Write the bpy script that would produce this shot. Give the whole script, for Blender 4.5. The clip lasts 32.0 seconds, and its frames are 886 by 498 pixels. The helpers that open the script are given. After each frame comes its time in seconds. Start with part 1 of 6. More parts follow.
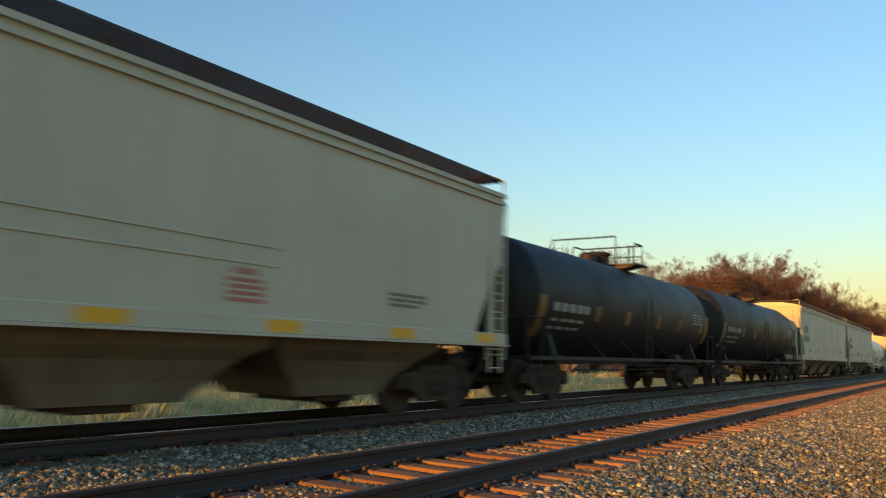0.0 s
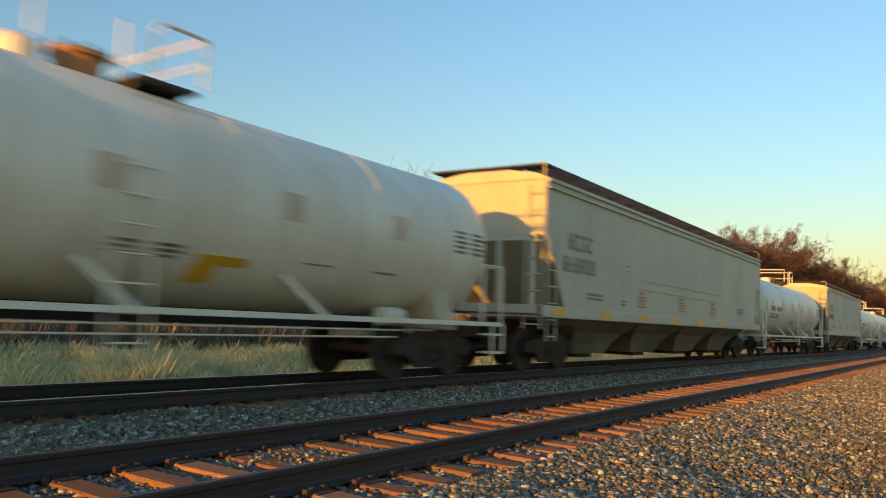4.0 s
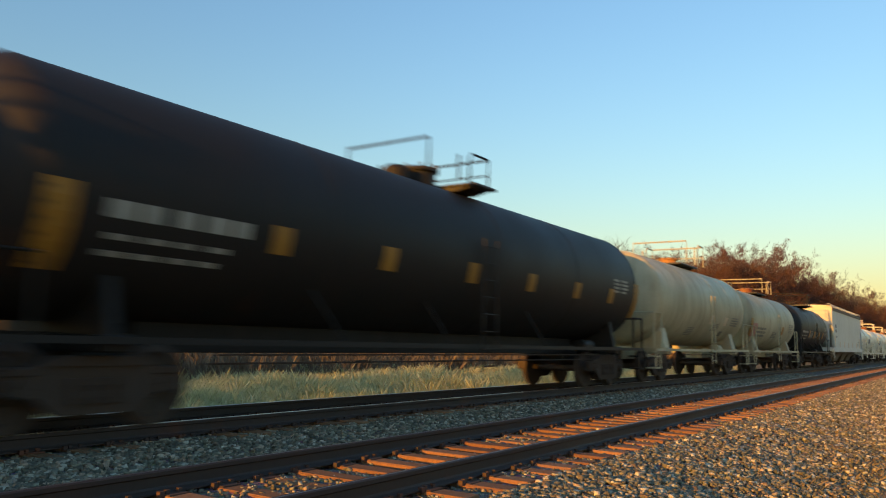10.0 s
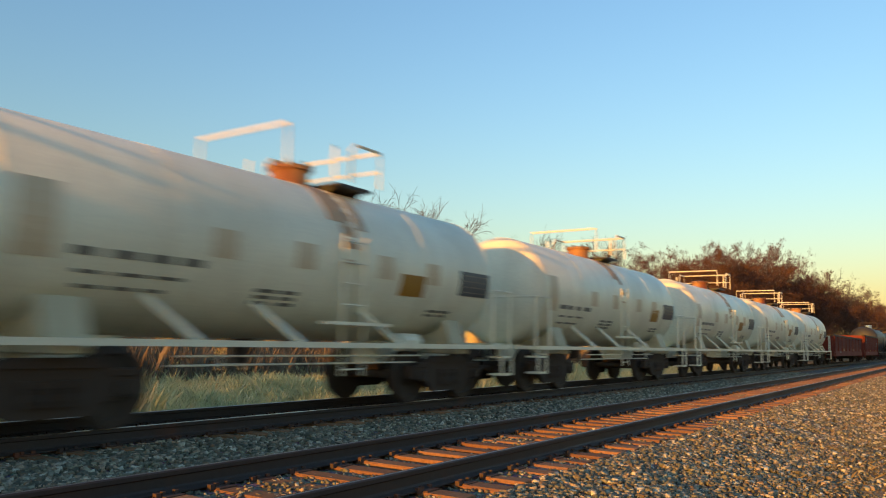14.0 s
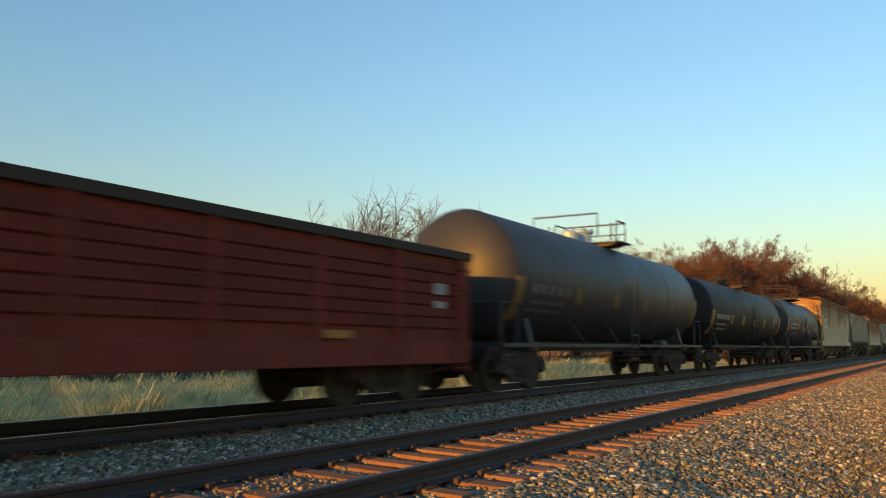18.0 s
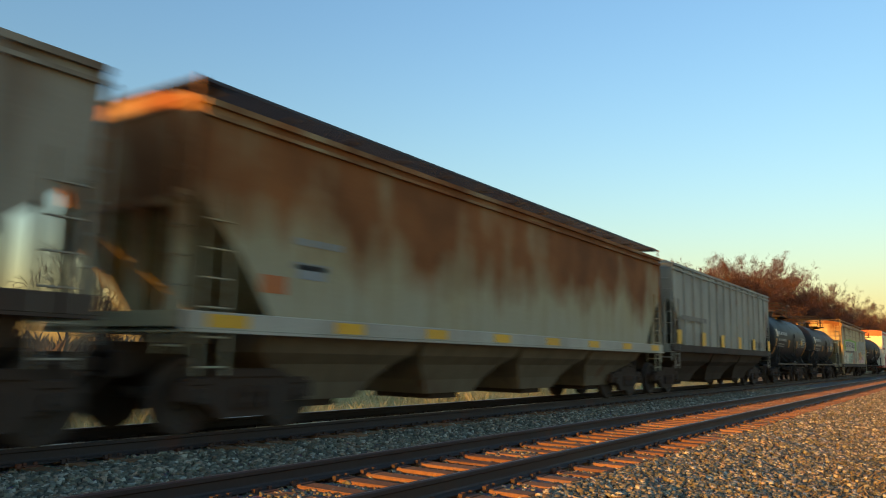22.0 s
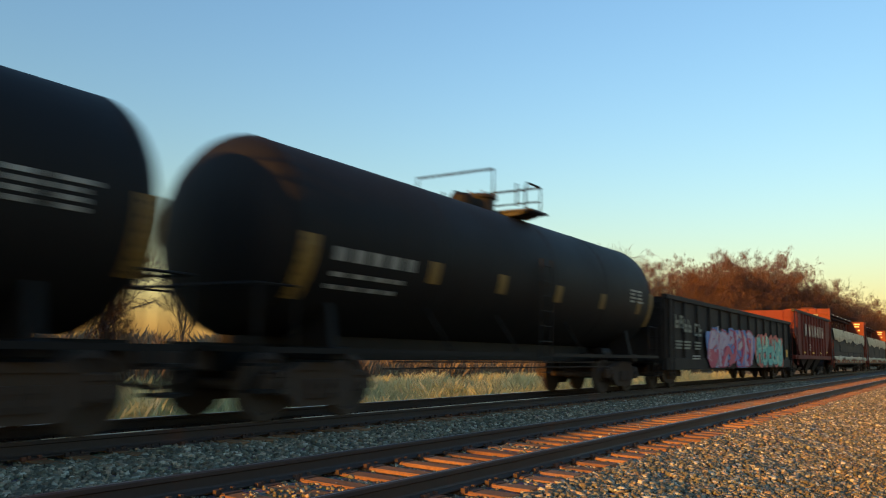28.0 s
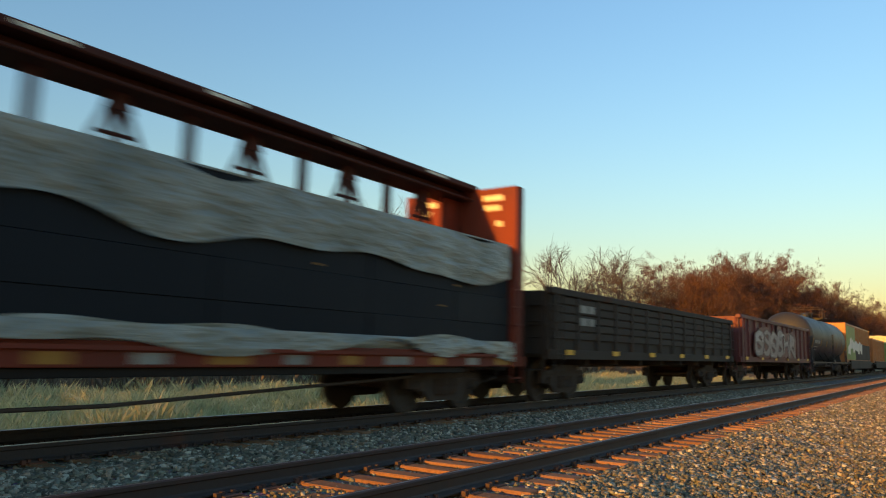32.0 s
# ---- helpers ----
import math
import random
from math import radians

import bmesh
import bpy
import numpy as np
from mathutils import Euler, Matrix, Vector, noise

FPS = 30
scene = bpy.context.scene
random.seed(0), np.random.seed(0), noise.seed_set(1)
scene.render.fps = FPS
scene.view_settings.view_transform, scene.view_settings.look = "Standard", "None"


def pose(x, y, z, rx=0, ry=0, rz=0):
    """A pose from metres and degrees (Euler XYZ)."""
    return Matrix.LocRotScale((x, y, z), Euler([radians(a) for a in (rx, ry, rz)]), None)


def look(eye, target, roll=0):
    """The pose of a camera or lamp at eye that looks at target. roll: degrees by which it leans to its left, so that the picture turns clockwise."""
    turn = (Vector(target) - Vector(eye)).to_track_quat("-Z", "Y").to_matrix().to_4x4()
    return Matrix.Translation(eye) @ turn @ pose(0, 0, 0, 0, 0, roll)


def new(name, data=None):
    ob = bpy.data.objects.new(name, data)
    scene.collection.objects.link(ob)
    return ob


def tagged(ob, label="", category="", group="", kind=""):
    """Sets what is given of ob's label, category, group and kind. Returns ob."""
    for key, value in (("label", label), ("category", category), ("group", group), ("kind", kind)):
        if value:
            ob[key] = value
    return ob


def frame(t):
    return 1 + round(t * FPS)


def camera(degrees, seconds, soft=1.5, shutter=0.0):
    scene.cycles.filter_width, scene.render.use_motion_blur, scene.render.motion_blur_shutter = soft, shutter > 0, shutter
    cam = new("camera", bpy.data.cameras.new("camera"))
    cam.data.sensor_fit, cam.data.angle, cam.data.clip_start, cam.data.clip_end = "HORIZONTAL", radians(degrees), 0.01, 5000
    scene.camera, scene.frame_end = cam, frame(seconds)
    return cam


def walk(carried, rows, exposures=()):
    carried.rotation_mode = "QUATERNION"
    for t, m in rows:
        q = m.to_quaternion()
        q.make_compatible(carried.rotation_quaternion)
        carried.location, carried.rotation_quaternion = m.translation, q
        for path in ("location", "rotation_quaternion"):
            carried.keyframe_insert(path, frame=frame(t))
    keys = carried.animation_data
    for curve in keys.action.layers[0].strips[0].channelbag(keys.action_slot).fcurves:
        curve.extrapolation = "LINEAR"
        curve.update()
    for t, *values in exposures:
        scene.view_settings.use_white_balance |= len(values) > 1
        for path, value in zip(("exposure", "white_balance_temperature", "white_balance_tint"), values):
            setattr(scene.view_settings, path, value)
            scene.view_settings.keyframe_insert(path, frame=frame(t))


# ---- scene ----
# ---- camera ----
EYE = (0.0, 0.0, 1.07)
CLIP, SPEED = 32.0, 22.8
FAR, NEAR = -9.12, -4.675          # centre lines of the two tracks
cam = camera(60.3, CLIP, soft=1.1, shutter=0.38)
# rows of seconds, yaw, pitch, roll
walk(cam, [(t, pose(*EYE, 90 + p, 0, a) @ pose(0, 0, 0, 0, 0, r)) for t, a, p, r in (
    (0.0, 34.23, 7.75, 1.52), (0.5, 34.55, 7.85, 1.61), (1.0, 34.74, 7.61, 1.64), (1.5, 34.76, 7.17, 1.87),
    (2.0, 34.54, 6.65, 1.50), (2.5, 34.61, 6.13, 1.58), (3.0, 34.85, 5.68, 1.96), (3.5, 34.95, 5.46, 2.24),
    (4.0, 34.79, 5.27, 2.65), (4.5, 34.60, 5.08, 2.33), (6.5, 33.96, 4.89, 2.25), (7.0, 34.09, 5.29, 2.01),
    (7.5, 34.24, 5.72, 1.74), (8.0, 34.28, 6.19, 1.50), (8.5, 34.27, 6.51, 1.51), (9.0, 34.21, 6.75, 1.35),
    (9.5, 34.19, 6.94, 1.25), (10.0, 34.08, 7.03, 1.30), (10.5, 34.02, 7.12, 1.16), (11.0, 33.84, 7.06, 1.01),
    (11.5, 33.81, 7.05, 0.90), (12.0, 33.87, 7.05, 1.10), (12.5, 33.96, 7.09, 1.23), (13.0, 33.97, 7.06, 1.13),
    (13.5, 33.91, 7.11, 1.00), (14.0, 33.78, 7.07, 1.07), (14.5, 33.69, 7.07, 0.78), (15.0, 33.48, 7.08, 0.74),
    (15.5, 33.34, 7.13, 0.52), (17.5, 33.45, 6.99, 0.80), (18.0, 33.55, 6.92, 0.72), (18.5, 33.73, 6.89, 0.86),
    (19.0, 33.92, 6.87, 0.75), (19.5, 34.00, 6.80, 1.05), (20.0, 34.09, 6.81, 1.11), (20.5, 34.10, 6.97, 1.16),
    (21.0, 34.08, 7.26, 1.33), (21.5, 34.08, 7.60, 1.25), (22.0, 34.06, 7.95, 1.26), (22.5, 33.98, 8.12, 1.26),
    (23.0, 33.94, 8.19, 1.27), (23.5, 33.92, 7.99, 1.37), (24.0, 34.03, 7.89, 1.18), (24.5, 34.09, 7.77, 0.99),
    (25.0, 34.09, 7.70, 0.88), (25.5, 34.26, 7.86, 1.00), (26.0, 34.30, 7.70, 0.95), (26.5, 34.31, 7.65, 0.87),
    (28.5, 34.29, 7.53, 1.50), (29.0, 34.29, 7.36, 1.38), (29.5, 34.22, 7.33, 1.36), (30.0, 34.03, 7.37, 1.74),
    (30.5, 34.10, 7.52, 1.59), (31.0, 34.27, 7.51, 1.53), (31.5, 34.33, 7.64, 1.26), (32.0, 34.32, 7.76, 1.34),
)], [(0.0, 1.30, 6250, 18), (CLIP, 1.30, 6250, 18)])

# ---- world and sun ----
SUN_EL, SUN_AZ = 7.0, 3.2            # degrees above the horizon; degrees off the line of the rails
world = bpy.data.worlds.new("sky")
scene.world = world
world.use_nodes = True
wn = world.node_tree.nodes
sky = wn.new("ShaderNodeTexSky")
sky.sky_type, sky.sun_disc = "NISHITA", False
sky.sun_elevation, sky.sun_rotation = radians(SUN_EL), radians(180 + SUN_AZ)
sky.air_density, sky.dust_density, sky.ozone_density, sky.altitude = 1.85, 0.65, 4.2, 200
wn["Background"].inputs["Strength"].default_value = 0.15
world.node_tree.links.new(sky.outputs[0], wn["Background"].inputs[0])
sun_data = bpy.data.lights.new("sun", "SUN")
sun_data.energy, sun_data.angle, sun_data.color = 3.1, radians(0.6), (1.0, 0.42, 0.03)
sun = new("sun", sun_data)
sun.matrix_world = look((-math.sin(radians(SUN_AZ)) * 50, -math.cos(radians(SUN_AZ)) * 50, 50 * math.tan(radians(SUN_EL))), (0, 0, 0))


# ---- mesh helpers ----
class Build:
    """Collects vertices and faces of one mesh."""

    def __init__(self):
        self.v, self.f = [], []

    def add(self, verts, faces):
        n = len(self.v)
        self.v.extend(verts)
        self.f.extend(tuple(i + n for i in q) for q in faces)
        return self

    def box(self, x0, x1, y0, y1, z0, z1, c=0.0):
        if c <= 0:
            vs = [(x, y, z) for x in (x0, x1) for y in (y0, y1) for z in (z0, z1)]
            return self.add(vs, [(0, 1, 3, 2), (4, 6, 7, 5), (0, 4, 5, 1), (2, 3, 7, 6), (0, 2, 6, 4), (1, 5, 7, 3)])
        vs, at = [], {}
        for i in (0, 1):
            for j in (0, 1):
                for k in (0, 1):
                    p = ((x0, x1)[i], (y0, y1)[j], (z0, z1)[k])
                    s = ((c, -c)[i], (c, -c)[j], (c, -c)[k])
                    for a in range(3):
                        at[i, j, k, a] = len(vs)
                        vs.append(tuple(p[m] + (0 if m == a else s[m]) for m in range(3)))
        fs = []
        for a in range(3):
            b, d = (a + 1) % 3, (a + 2) % 3
            for s in (0, 1):
                ring = []
                for u, w in ((0, 0), (1, 0), (1, 1), (0, 1)):
                    key = [0, 0, 0]
                    key[a], key[b], key[d] = s, u, w
                    ring.append(at[(*key, a)])
                fs.append(tuple(ring if s else ring[::-1]))
            for u in (0, 1):
                for w in (0, 1):
                    k0, k1 = [0, 0, 0], [0, 0, 0]
                    k0[b], k0[d], k1[b], k1[d], k0[a], k1[a] = u, w, u, w, 0, 1
                    q = (at[(*k0, b)], at[(*k1, b)], at[(*k1, d)], at[(*k0, d)])
                    fs.append(q if (u + w) % 2 == 0 else q[::-1])
        for i in (0, 1):
            for j in (0, 1):
                for k in (0, 1):
                    q = tuple(at[i, j, k, a] for a in range(3))
                    fs.append(q if (i + j + k) % 2 else q[::-1])
        return self.add(vs, fs)

    def prism(self, axis, profile, a, b):
        """A closed outline swept along an axis; the outline holds the other two axes in order."""
        put = {0: lambda p, t: (t, p[0], p[1]), 1: lambda p, t: (p[0], t, p[1]), 2: lambda p, t: (p[0], p[1], t)}[axis]
        n = len(profile)
        vs = [put(p, a) for p in profile] + [put(p, b) for p in profile]
        fs = [tuple(range(n)), tuple(range(2 * n - 1, n - 1, -1))] + [(i, i + n, (i + 1) % n + n, (i + 1) % n) for i in range(n)]
        return self.add(vs, fs)

    def spun(self, axis, profile, c, n=24):
        """An outline of (place along the axis, radius) turned about an axis through c."""
        rings, vs, fs = len(profile), [], []
        for t, r in profile:
            for i in range(n):
                a = 2 * math.pi * i / n
                p = [0, 0, 0]
                p[axis] = c[axis] + t
                p[(axis + 1) % 3] = c[(axis + 1) % 3] + r * math.cos(a)
                p[(axis + 2) % 3] = c[(axis + 2) % 3] + r * math.sin(a)
                vs.append(tuple(p))
        for k in range(rings - 1):
            for i in range(n):
                j = (i + 1) % n
                fs.append((k * n + i, k * n + j, (k + 1) * n + j, (k + 1) * n + i))
        fs += [tuple(range(n - 1, -1, -1)), tuple(range((rings - 1) * n, rings * n))]
        return self.add(vs, fs)

    def tube(self, pts, r, n=6, r1=None):
        pts = [Vector(p) for p in pts]
        vs, fs, m = [], [], len(pts)
        side = None
        for k, p in enumerate(pts):
            d = (pts[min(k + 1, m - 1)] - pts[max(k - 1, 0)]).normalized()
            if side is None:
                side = d.orthogonal().normalized()
            side = (side - d * side.dot(d)).normalized()
            up = d.cross(side)
            rr = r if r1 is None else r + (r1 - r) * k / (m - 1)
            for i in range(n):
                a = 2 * math.pi * i / n
                vs.append(tuple(p + side * (rr * math.cos(a)) + up * (rr * math.sin(a))))
        for k in range(m - 1):
            for i in range(n):
                j = (i + 1) % n
                fs.append((k * n + i, k * n + j, (k + 1) * n + j, (k + 1) * n + i))
        fs += [tuple(range(n - 1, -1, -1)), tuple(range((m - 1) * n, m * n))]
        return self.add(vs, fs)

    def mesh(self, name, smooth=False):
        me = bpy.data.meshes.new(name)
        me.from_pydata(self.v, [], self.f)
        if smooth:
            me.polygons.foreach_set("use_smooth", [True] * len(me.polygons))
        me.update()
        return me


def part(name, b, material, parent=None, label="", smooth=False):
    """One mesh object under a thing or a part; b is a Build or a ready mesh."""
    me = b.mesh(name, smooth) if isinstance(b, Build) else b
    if material and not me.materials:
        me.materials.append(material)
    ob = new(name, me)
    ob.parent = parent
    return tagged(ob, label)


# ---- materials ----
def nodes_of(name):
    m = bpy.data.materials.new(name)
    m.use_nodes = True
    t = m.node_tree
    return m, t.nodes, t.links, t.nodes["Principled BSDF"]


def mixed(n, l, fac, a, b, mode="MIX"):
    k = n.new("ShaderNodeMix")
    k.data_type, k.blend_type = "RGBA", mode
    for s, v in ((k.inputs[0], fac), (k.inputs[6], a), (k.inputs[7], b)):
        if isinstance(v, bpy.types.NodeSocket):
            l.new(v, s)
        elif isinstance(v, (int, float)):
            s.default_value = v
        else:
            s.default_value = (*v, 1)
    return k.outputs[2]


def ramp(n, l, src, lo, hi):
    k = n.new("ShaderNodeMapRange")
    k.inputs[1].default_value, k.inputs[2].default_value = lo, hi
    l.new(src, k.inputs[0])
    return k.outputs[0]


def noisy(n, l, vec, scale, detail=3.0, stretch=None):
    if stretch:
        mp = n.new("ShaderNodeMapping")
        mp.inputs[3].default_value = stretch
        l.new(vec, mp.inputs[0])
        vec = mp.outputs[0]
    k = n.new("ShaderNodeTexNoise")
    k.inputs["Scale"].default_value, k.inputs["Detail"].default_value = scale, detail
    l.new(vec, k.inputs["Vector"])
    return k.outputs[0]


def place(n, l, own=True):
    """Object coordinates, shifted from object to object."""
    co = n.new("ShaderNodeTexCoord").outputs["Object"]
    if not own:
        return co
    info = n.new("ShaderNodeObjectInfo")
    k = n.new("ShaderNodeVectorMath")
    k.operation = "MULTIPLY_ADD"
    k.inputs[1].default_value = (1, 1, 1)
    l.new(co, k.inputs[0])
    sc = n.new("ShaderNodeMath")
    sc.operation, sc.inputs[1].default_value = "MULTIPLY", 40.0
    l.new(info.outputs["Random"], sc.inputs[0])
    cb = n.new("ShaderNodeCombineXYZ")
    l.new(sc.outputs[0], cb.inputs[1])
    l.new(cb.outputs[0], k.inputs[2])
    return k.outputs[0]


def paint(name, color, rough=0.5, dirt=(0.10, 0.075, 0.05), grime=0.35, rust=0.0, rust_color=(0.16, 0.05, 0.02), metal=0.0, fine=30.0, bump=0.15, spec=0.5):
    """Weathered paint: streaks that run down, blotches of dirt, patches of rust, a fine uneven relief."""
    if 0.1 < color[0] < 0.6:
        color = (color[0], color[1], color[2] * 0.92)
    m, n, l, p = nodes_of(name)
    co = place(n, l)
    streak = noisy(n, l, co, 1.0, 4, (3.0, 3.0, 0.22))
    blot = noisy(n, l, co, 0.55, 5)
    small = noisy(n, l, co, fine, 3)
    base = mixed(n, l, ramp(n, l, small, 0.3, 0.7), [c * 0.88 for c in color], [min(1, c * 1.07) for c in color])
    d1 = ramp(n, l, streak, 0.45, 0.85)
    d2 = ramp(n, l, blot, 0.42, 0.75)
    mul = n.new("ShaderNodeMath")
    mul.operation = "MULTIPLY"
    add = n.new("ShaderNodeMath")
    add.operation = "ADD"
    add.use_clamp = True
    l.new(d1, add.inputs[0]), l.new(d2, add.inputs[1])
    l.new(add.outputs[0], mul.inputs[0])
    mul.inputs[1].default_value = grime
    out = mixed(n, l, mul.outputs[0], base, dirt)
    if rust > 0:
        rs = noisy(n, l, co, 0.8, 6, (1.0, 1.0, 0.55))
        k = ramp(n, l, rs, 0.66 - 0.3 * rust, 0.78 - 0.2 * rust)
        out = mixed(n, l, k, out, rust_color)
    l.new(out, p.inputs["Base Color"])
    p.inputs["Metallic"].default_value = metal
    p.inputs["Specular IOR Level"].default_value = spec
    rr = n.new("ShaderNodeMapRange")
    rr.inputs[3].default_value, rr.inputs[4].default_value = max(0.05, rough - 0.12), min(1, rough + 0.15)
    l.new(blot, rr.inputs[0])
    l.new(rr.outputs[0], p.inputs["Roughness"])
    bp = n.new("ShaderNodeBump")
    bp.inputs["Strength"].default_value, bp.inputs["Distance"].default_value = bump, 0.02
    l.new(noisy(n, l, co, 6.0, 4), bp.inputs["Height"])
    l.new(bp.outputs[0], p.inputs["Normal"])
    return m


def rusted(name, base, low, rust_color, foot, full, cover=0.5, rough=0.7):
    """Old paint that rusts from the eave down in ragged runs, faded and chalky below."""
    m, n, l, p = nodes_of(name)
    co = place(n, l)
    sep = n.new("ShaderNodeSeparateXYZ")
    l.new(co, sep.inputs[0])
    runs = noisy(n, l, co, 1.0, 6, (0.75, 0.75, 0.34))
    thin = noisy(n, l, co, 1.0, 5, (5.0, 5.0, 0.5))
    blot = noisy(n, l, co, 0.7, 5)
    fine = noisy(n, l, co, 26.0, 3)

    def total(a, b, ka, kb):
        k = n.new("ShaderNodeMath")
        k.operation, k.inputs[1].default_value = "MULTIPLY", ka
        l.new(a, k.inputs[0])
        j = n.new("ShaderNodeMath")
        j.operation, j.inputs[1].default_value = "MULTIPLY_ADD", kb
        l.new(b, j.inputs[0])
        l.new(k.outputs[0], j.inputs[2])
        return j.outputs[0]

    height = ramp(n, l, sep.outputs[2], foot, full)
    paint_ = mixed(n, l, ramp(n, l, total(height, blot, 0.8, 0.9), 0.45, 1.0), low, base)
    paint_ = mixed(n, l, ramp(n, l, thin, 0.5, 0.85), paint_, [c * 0.74 for c in base])
    field = total(total(height, runs, 0.6, 1.35), total(blot, thin, 0.6, 0.22), 1.0, 1.0)
    where = ramp(n, l, field, 1.62 - 0.35 * cover, 2.0 - 0.35 * cover)
    dark = mixed(n, l, ramp(n, l, blot, 0.35, 0.65), rust_color, [c * 0.6 for c in rust_color])
    out = mixed(n, l, where, paint_, dark)
    out = mixed(n, l, 0.35, out, mixed(n, l, ramp(n, l, fine, 0.3, 0.7), [0.6] * 3, [1.0] * 3), "MULTIPLY")
    l.new(out, p.inputs["Base Color"])
    p.inputs["Specular IOR Level"].default_value = 0.3
    rr = n.new("ShaderNodeMapRange")
    rr.inputs[3].default_value, rr.inputs[4].default_value = rough - 0.12, min(1, rough + 0.2)
    l.new(where, rr.inputs[0])
    l.new(rr.outputs[0], p.inputs["Roughness"])
    bp = n.new("ShaderNodeBump")
    bp.inputs["Strength"].default_value, bp.inputs["Distance"].default_value = 0.25, 0.02
    l.new(noisy(n, l, co, 6.0, 4), bp.inputs["Height"])
    l.new(bp.outputs[0], p.inputs["Normal"])
    return m


def scattered(name, colors, rough=0.85, fine=40.0, by="island"):
    """A colour of its own for every loose piece, with grain."""
    m, n, l, p = nodes_of(name)
    g = n.new("ShaderNodeNewGeometry").outputs["Random Per Island"] if by == "island" else n.new("ShaderNodeObjectInfo").outputs["Random"]
    r = n.new("ShaderNodeValToRGB")
    l.new(g, r.inputs[0])
    e = r.color_ramp.elements
    while len(e) < len(colors):
        e.new(0.5)
    for i, c in enumerate(colors):
        e[i].position, e[i].color = i / (len(colors) - 1), (*c, 1)
    co = place(n, l, by != "island")
    sm = noisy(n, l, co, fine, 4)
    out = mixed(n, l, 0.55, r.outputs[0], mixed(n, l, ramp(n, l, sm, 0.3, 0.7), [0.45] * 3, [1.0] * 3), "MULTIPLY")
    l.new(out, p.inputs["Base Color"])
    p.inputs["Roughness"].default_value = rough
    p.inputs["Specular IOR Level"].default_value = 0.25
    bp = n.new("ShaderNodeBump")
    bp.inputs["Strength"].default_value, bp.inputs["Distance"].default_value = 0.4, 0.01
    l.new(sm, bp.inputs["Height"])
    l.new(bp.outputs[0], p.inputs["Normal"])
    return m


M_STEEL = paint("dark_truck_steel", (0.07, 0.055, 0.044), 0.85, (0.07, 0.045, 0.03), 0.5, 0.1, (0.06, 0.025, 0.012), spec=0.2)
M_WHEEL = paint("worn_wheel_steel", (0.062, 0.05, 0.04), 0.7, (0.07, 0.045, 0.03), 0.5, 0.1, (0.06, 0.025, 0.012), spec=0.25)
M_BLACK = paint("black_tank_paint", (0.018, 0.0195, 0.0185), 0.55, (0.024, 0.022, 0.019), 0.3, spec=0.24)
M_JET = paint("oily_black_tank_paint", (0.008, 0.008, 0.008), 0.65, (0.02, 0.017, 0.014), 0.3, spec=0.18)
M_SOOT = paint("weathered_black_tank_paint", (0.031, 0.035, 0.035), 0.55, (0.046, 0.043, 0.036), 0.35, spec=0.34)
M_BLUEBLACK = paint("faded_blue_black_paint", (0.027, 0.032, 0.038), 0.5, (0.042, 0.038, 0.033), 0.35, spec=0.34)
M_BROWNBLACK = paint("brown_stained_black_paint", (0.016, 0.0165, 0.0155), 0.58, (0.026, 0.019, 0.015), 0.5, 0.04, (0.045, 0.022, 0.013), spec=0.22)
M_WHITE = paint("white_tank_paint", (0.84, 0.81, 0.62), 0.42, (0.34, 0.26, 0.15), 0.25)
M_CREAM = paint("soiled_cream_tank_paint", (0.50, 0.46, 0.31), 0.55, (0.22, 0.17, 0.09), 0.55, 0.06)
M_GREY = paint("light_grey_hopper_paint", (0.53, 0.53, 0.42), 0.55, (0.32, 0.29, 0.20), 0.3)
M_GREY2 = paint("pale_blue_grey_hopper_paint", (0.62, 0.64, 0.56), 0.5, (0.38, 0.35, 0.26), 0.22)
M_RIBGREY = paint("dull_grey_ribbed_paint", (0.34, 0.35, 0.30), 0.6, (0.17, 0.155, 0.115), 0.55, 0.08)
M_OLDGREY = rusted("stained_tan_grey_paint", (0.36, 0.32, 0.22), (0.34, 0.31, 0.22), (0.21, 0.12, 0.06), 1.5, 4.6, 0.5)
M_TAN = rusted("rusting_tan_hopper_paint", (0.52, 0.37, 0.175), (0.52, 0.43, 0.25), (0.37, 0.195, 0.075), 1.7, 3.9, 0.75)
M_RUSTTAN = rusted("rust_streaked_cream_paint", (0.42, 0.35, 0.17), (0.42, 0.40, 0.26), (0.36, 0.14, 0.04), 1.7, 3.2, 0.9)
M_OLDWHITE = rusted("rusting_white_hopper_paint", (0.56, 0.44, 0.20), (0.52, 0.47, 0.29), (0.28, 0.115, 0.035), 1.4, 4.5, 0.6)
M_REEFER = paint("white_reefer_paint", (0.76, 0.74, 0.54), 0.5, (0.42, 0.37, 0.24), 0.28)
M_RED = paint("faded_red_trim_paint", (0.56, 0.09, 0.03), 0.5, (0.34, 0.06, 0.03), 0.3)
M_OXIDE = paint("oxide_red_gondola_paint", (0.19, 0.036, 0.024), 0.75, (0.10, 0.03, 0.022), 0.5, 0.05, spec=0.2)
M_MAROON = paint("maroon_gondola_paint", (0.13, 0.022, 0.022), 0.6, (0.07, 0.035, 0.03), 0.5, 0.1)
M_SANTA = paint("brown_red_hopper_paint", (0.165, 0.028, 0.018), 0.7, (0.075, 0.025, 0.017), 0.55, 0.06, spec=0.25)
M_OAKTWIG = paint("russet_brown_twigs", (0.115, 0.062, 0.042), 0.9, (0.08, 0.046, 0.033), 0.4)
M_BEAM = paint("brown_red_centerbeam_paint", (0.20, 0.036, 0.017), 0.65, (0.06, 0.025, 0.018), 0.5, 0.1, spec=0.25)
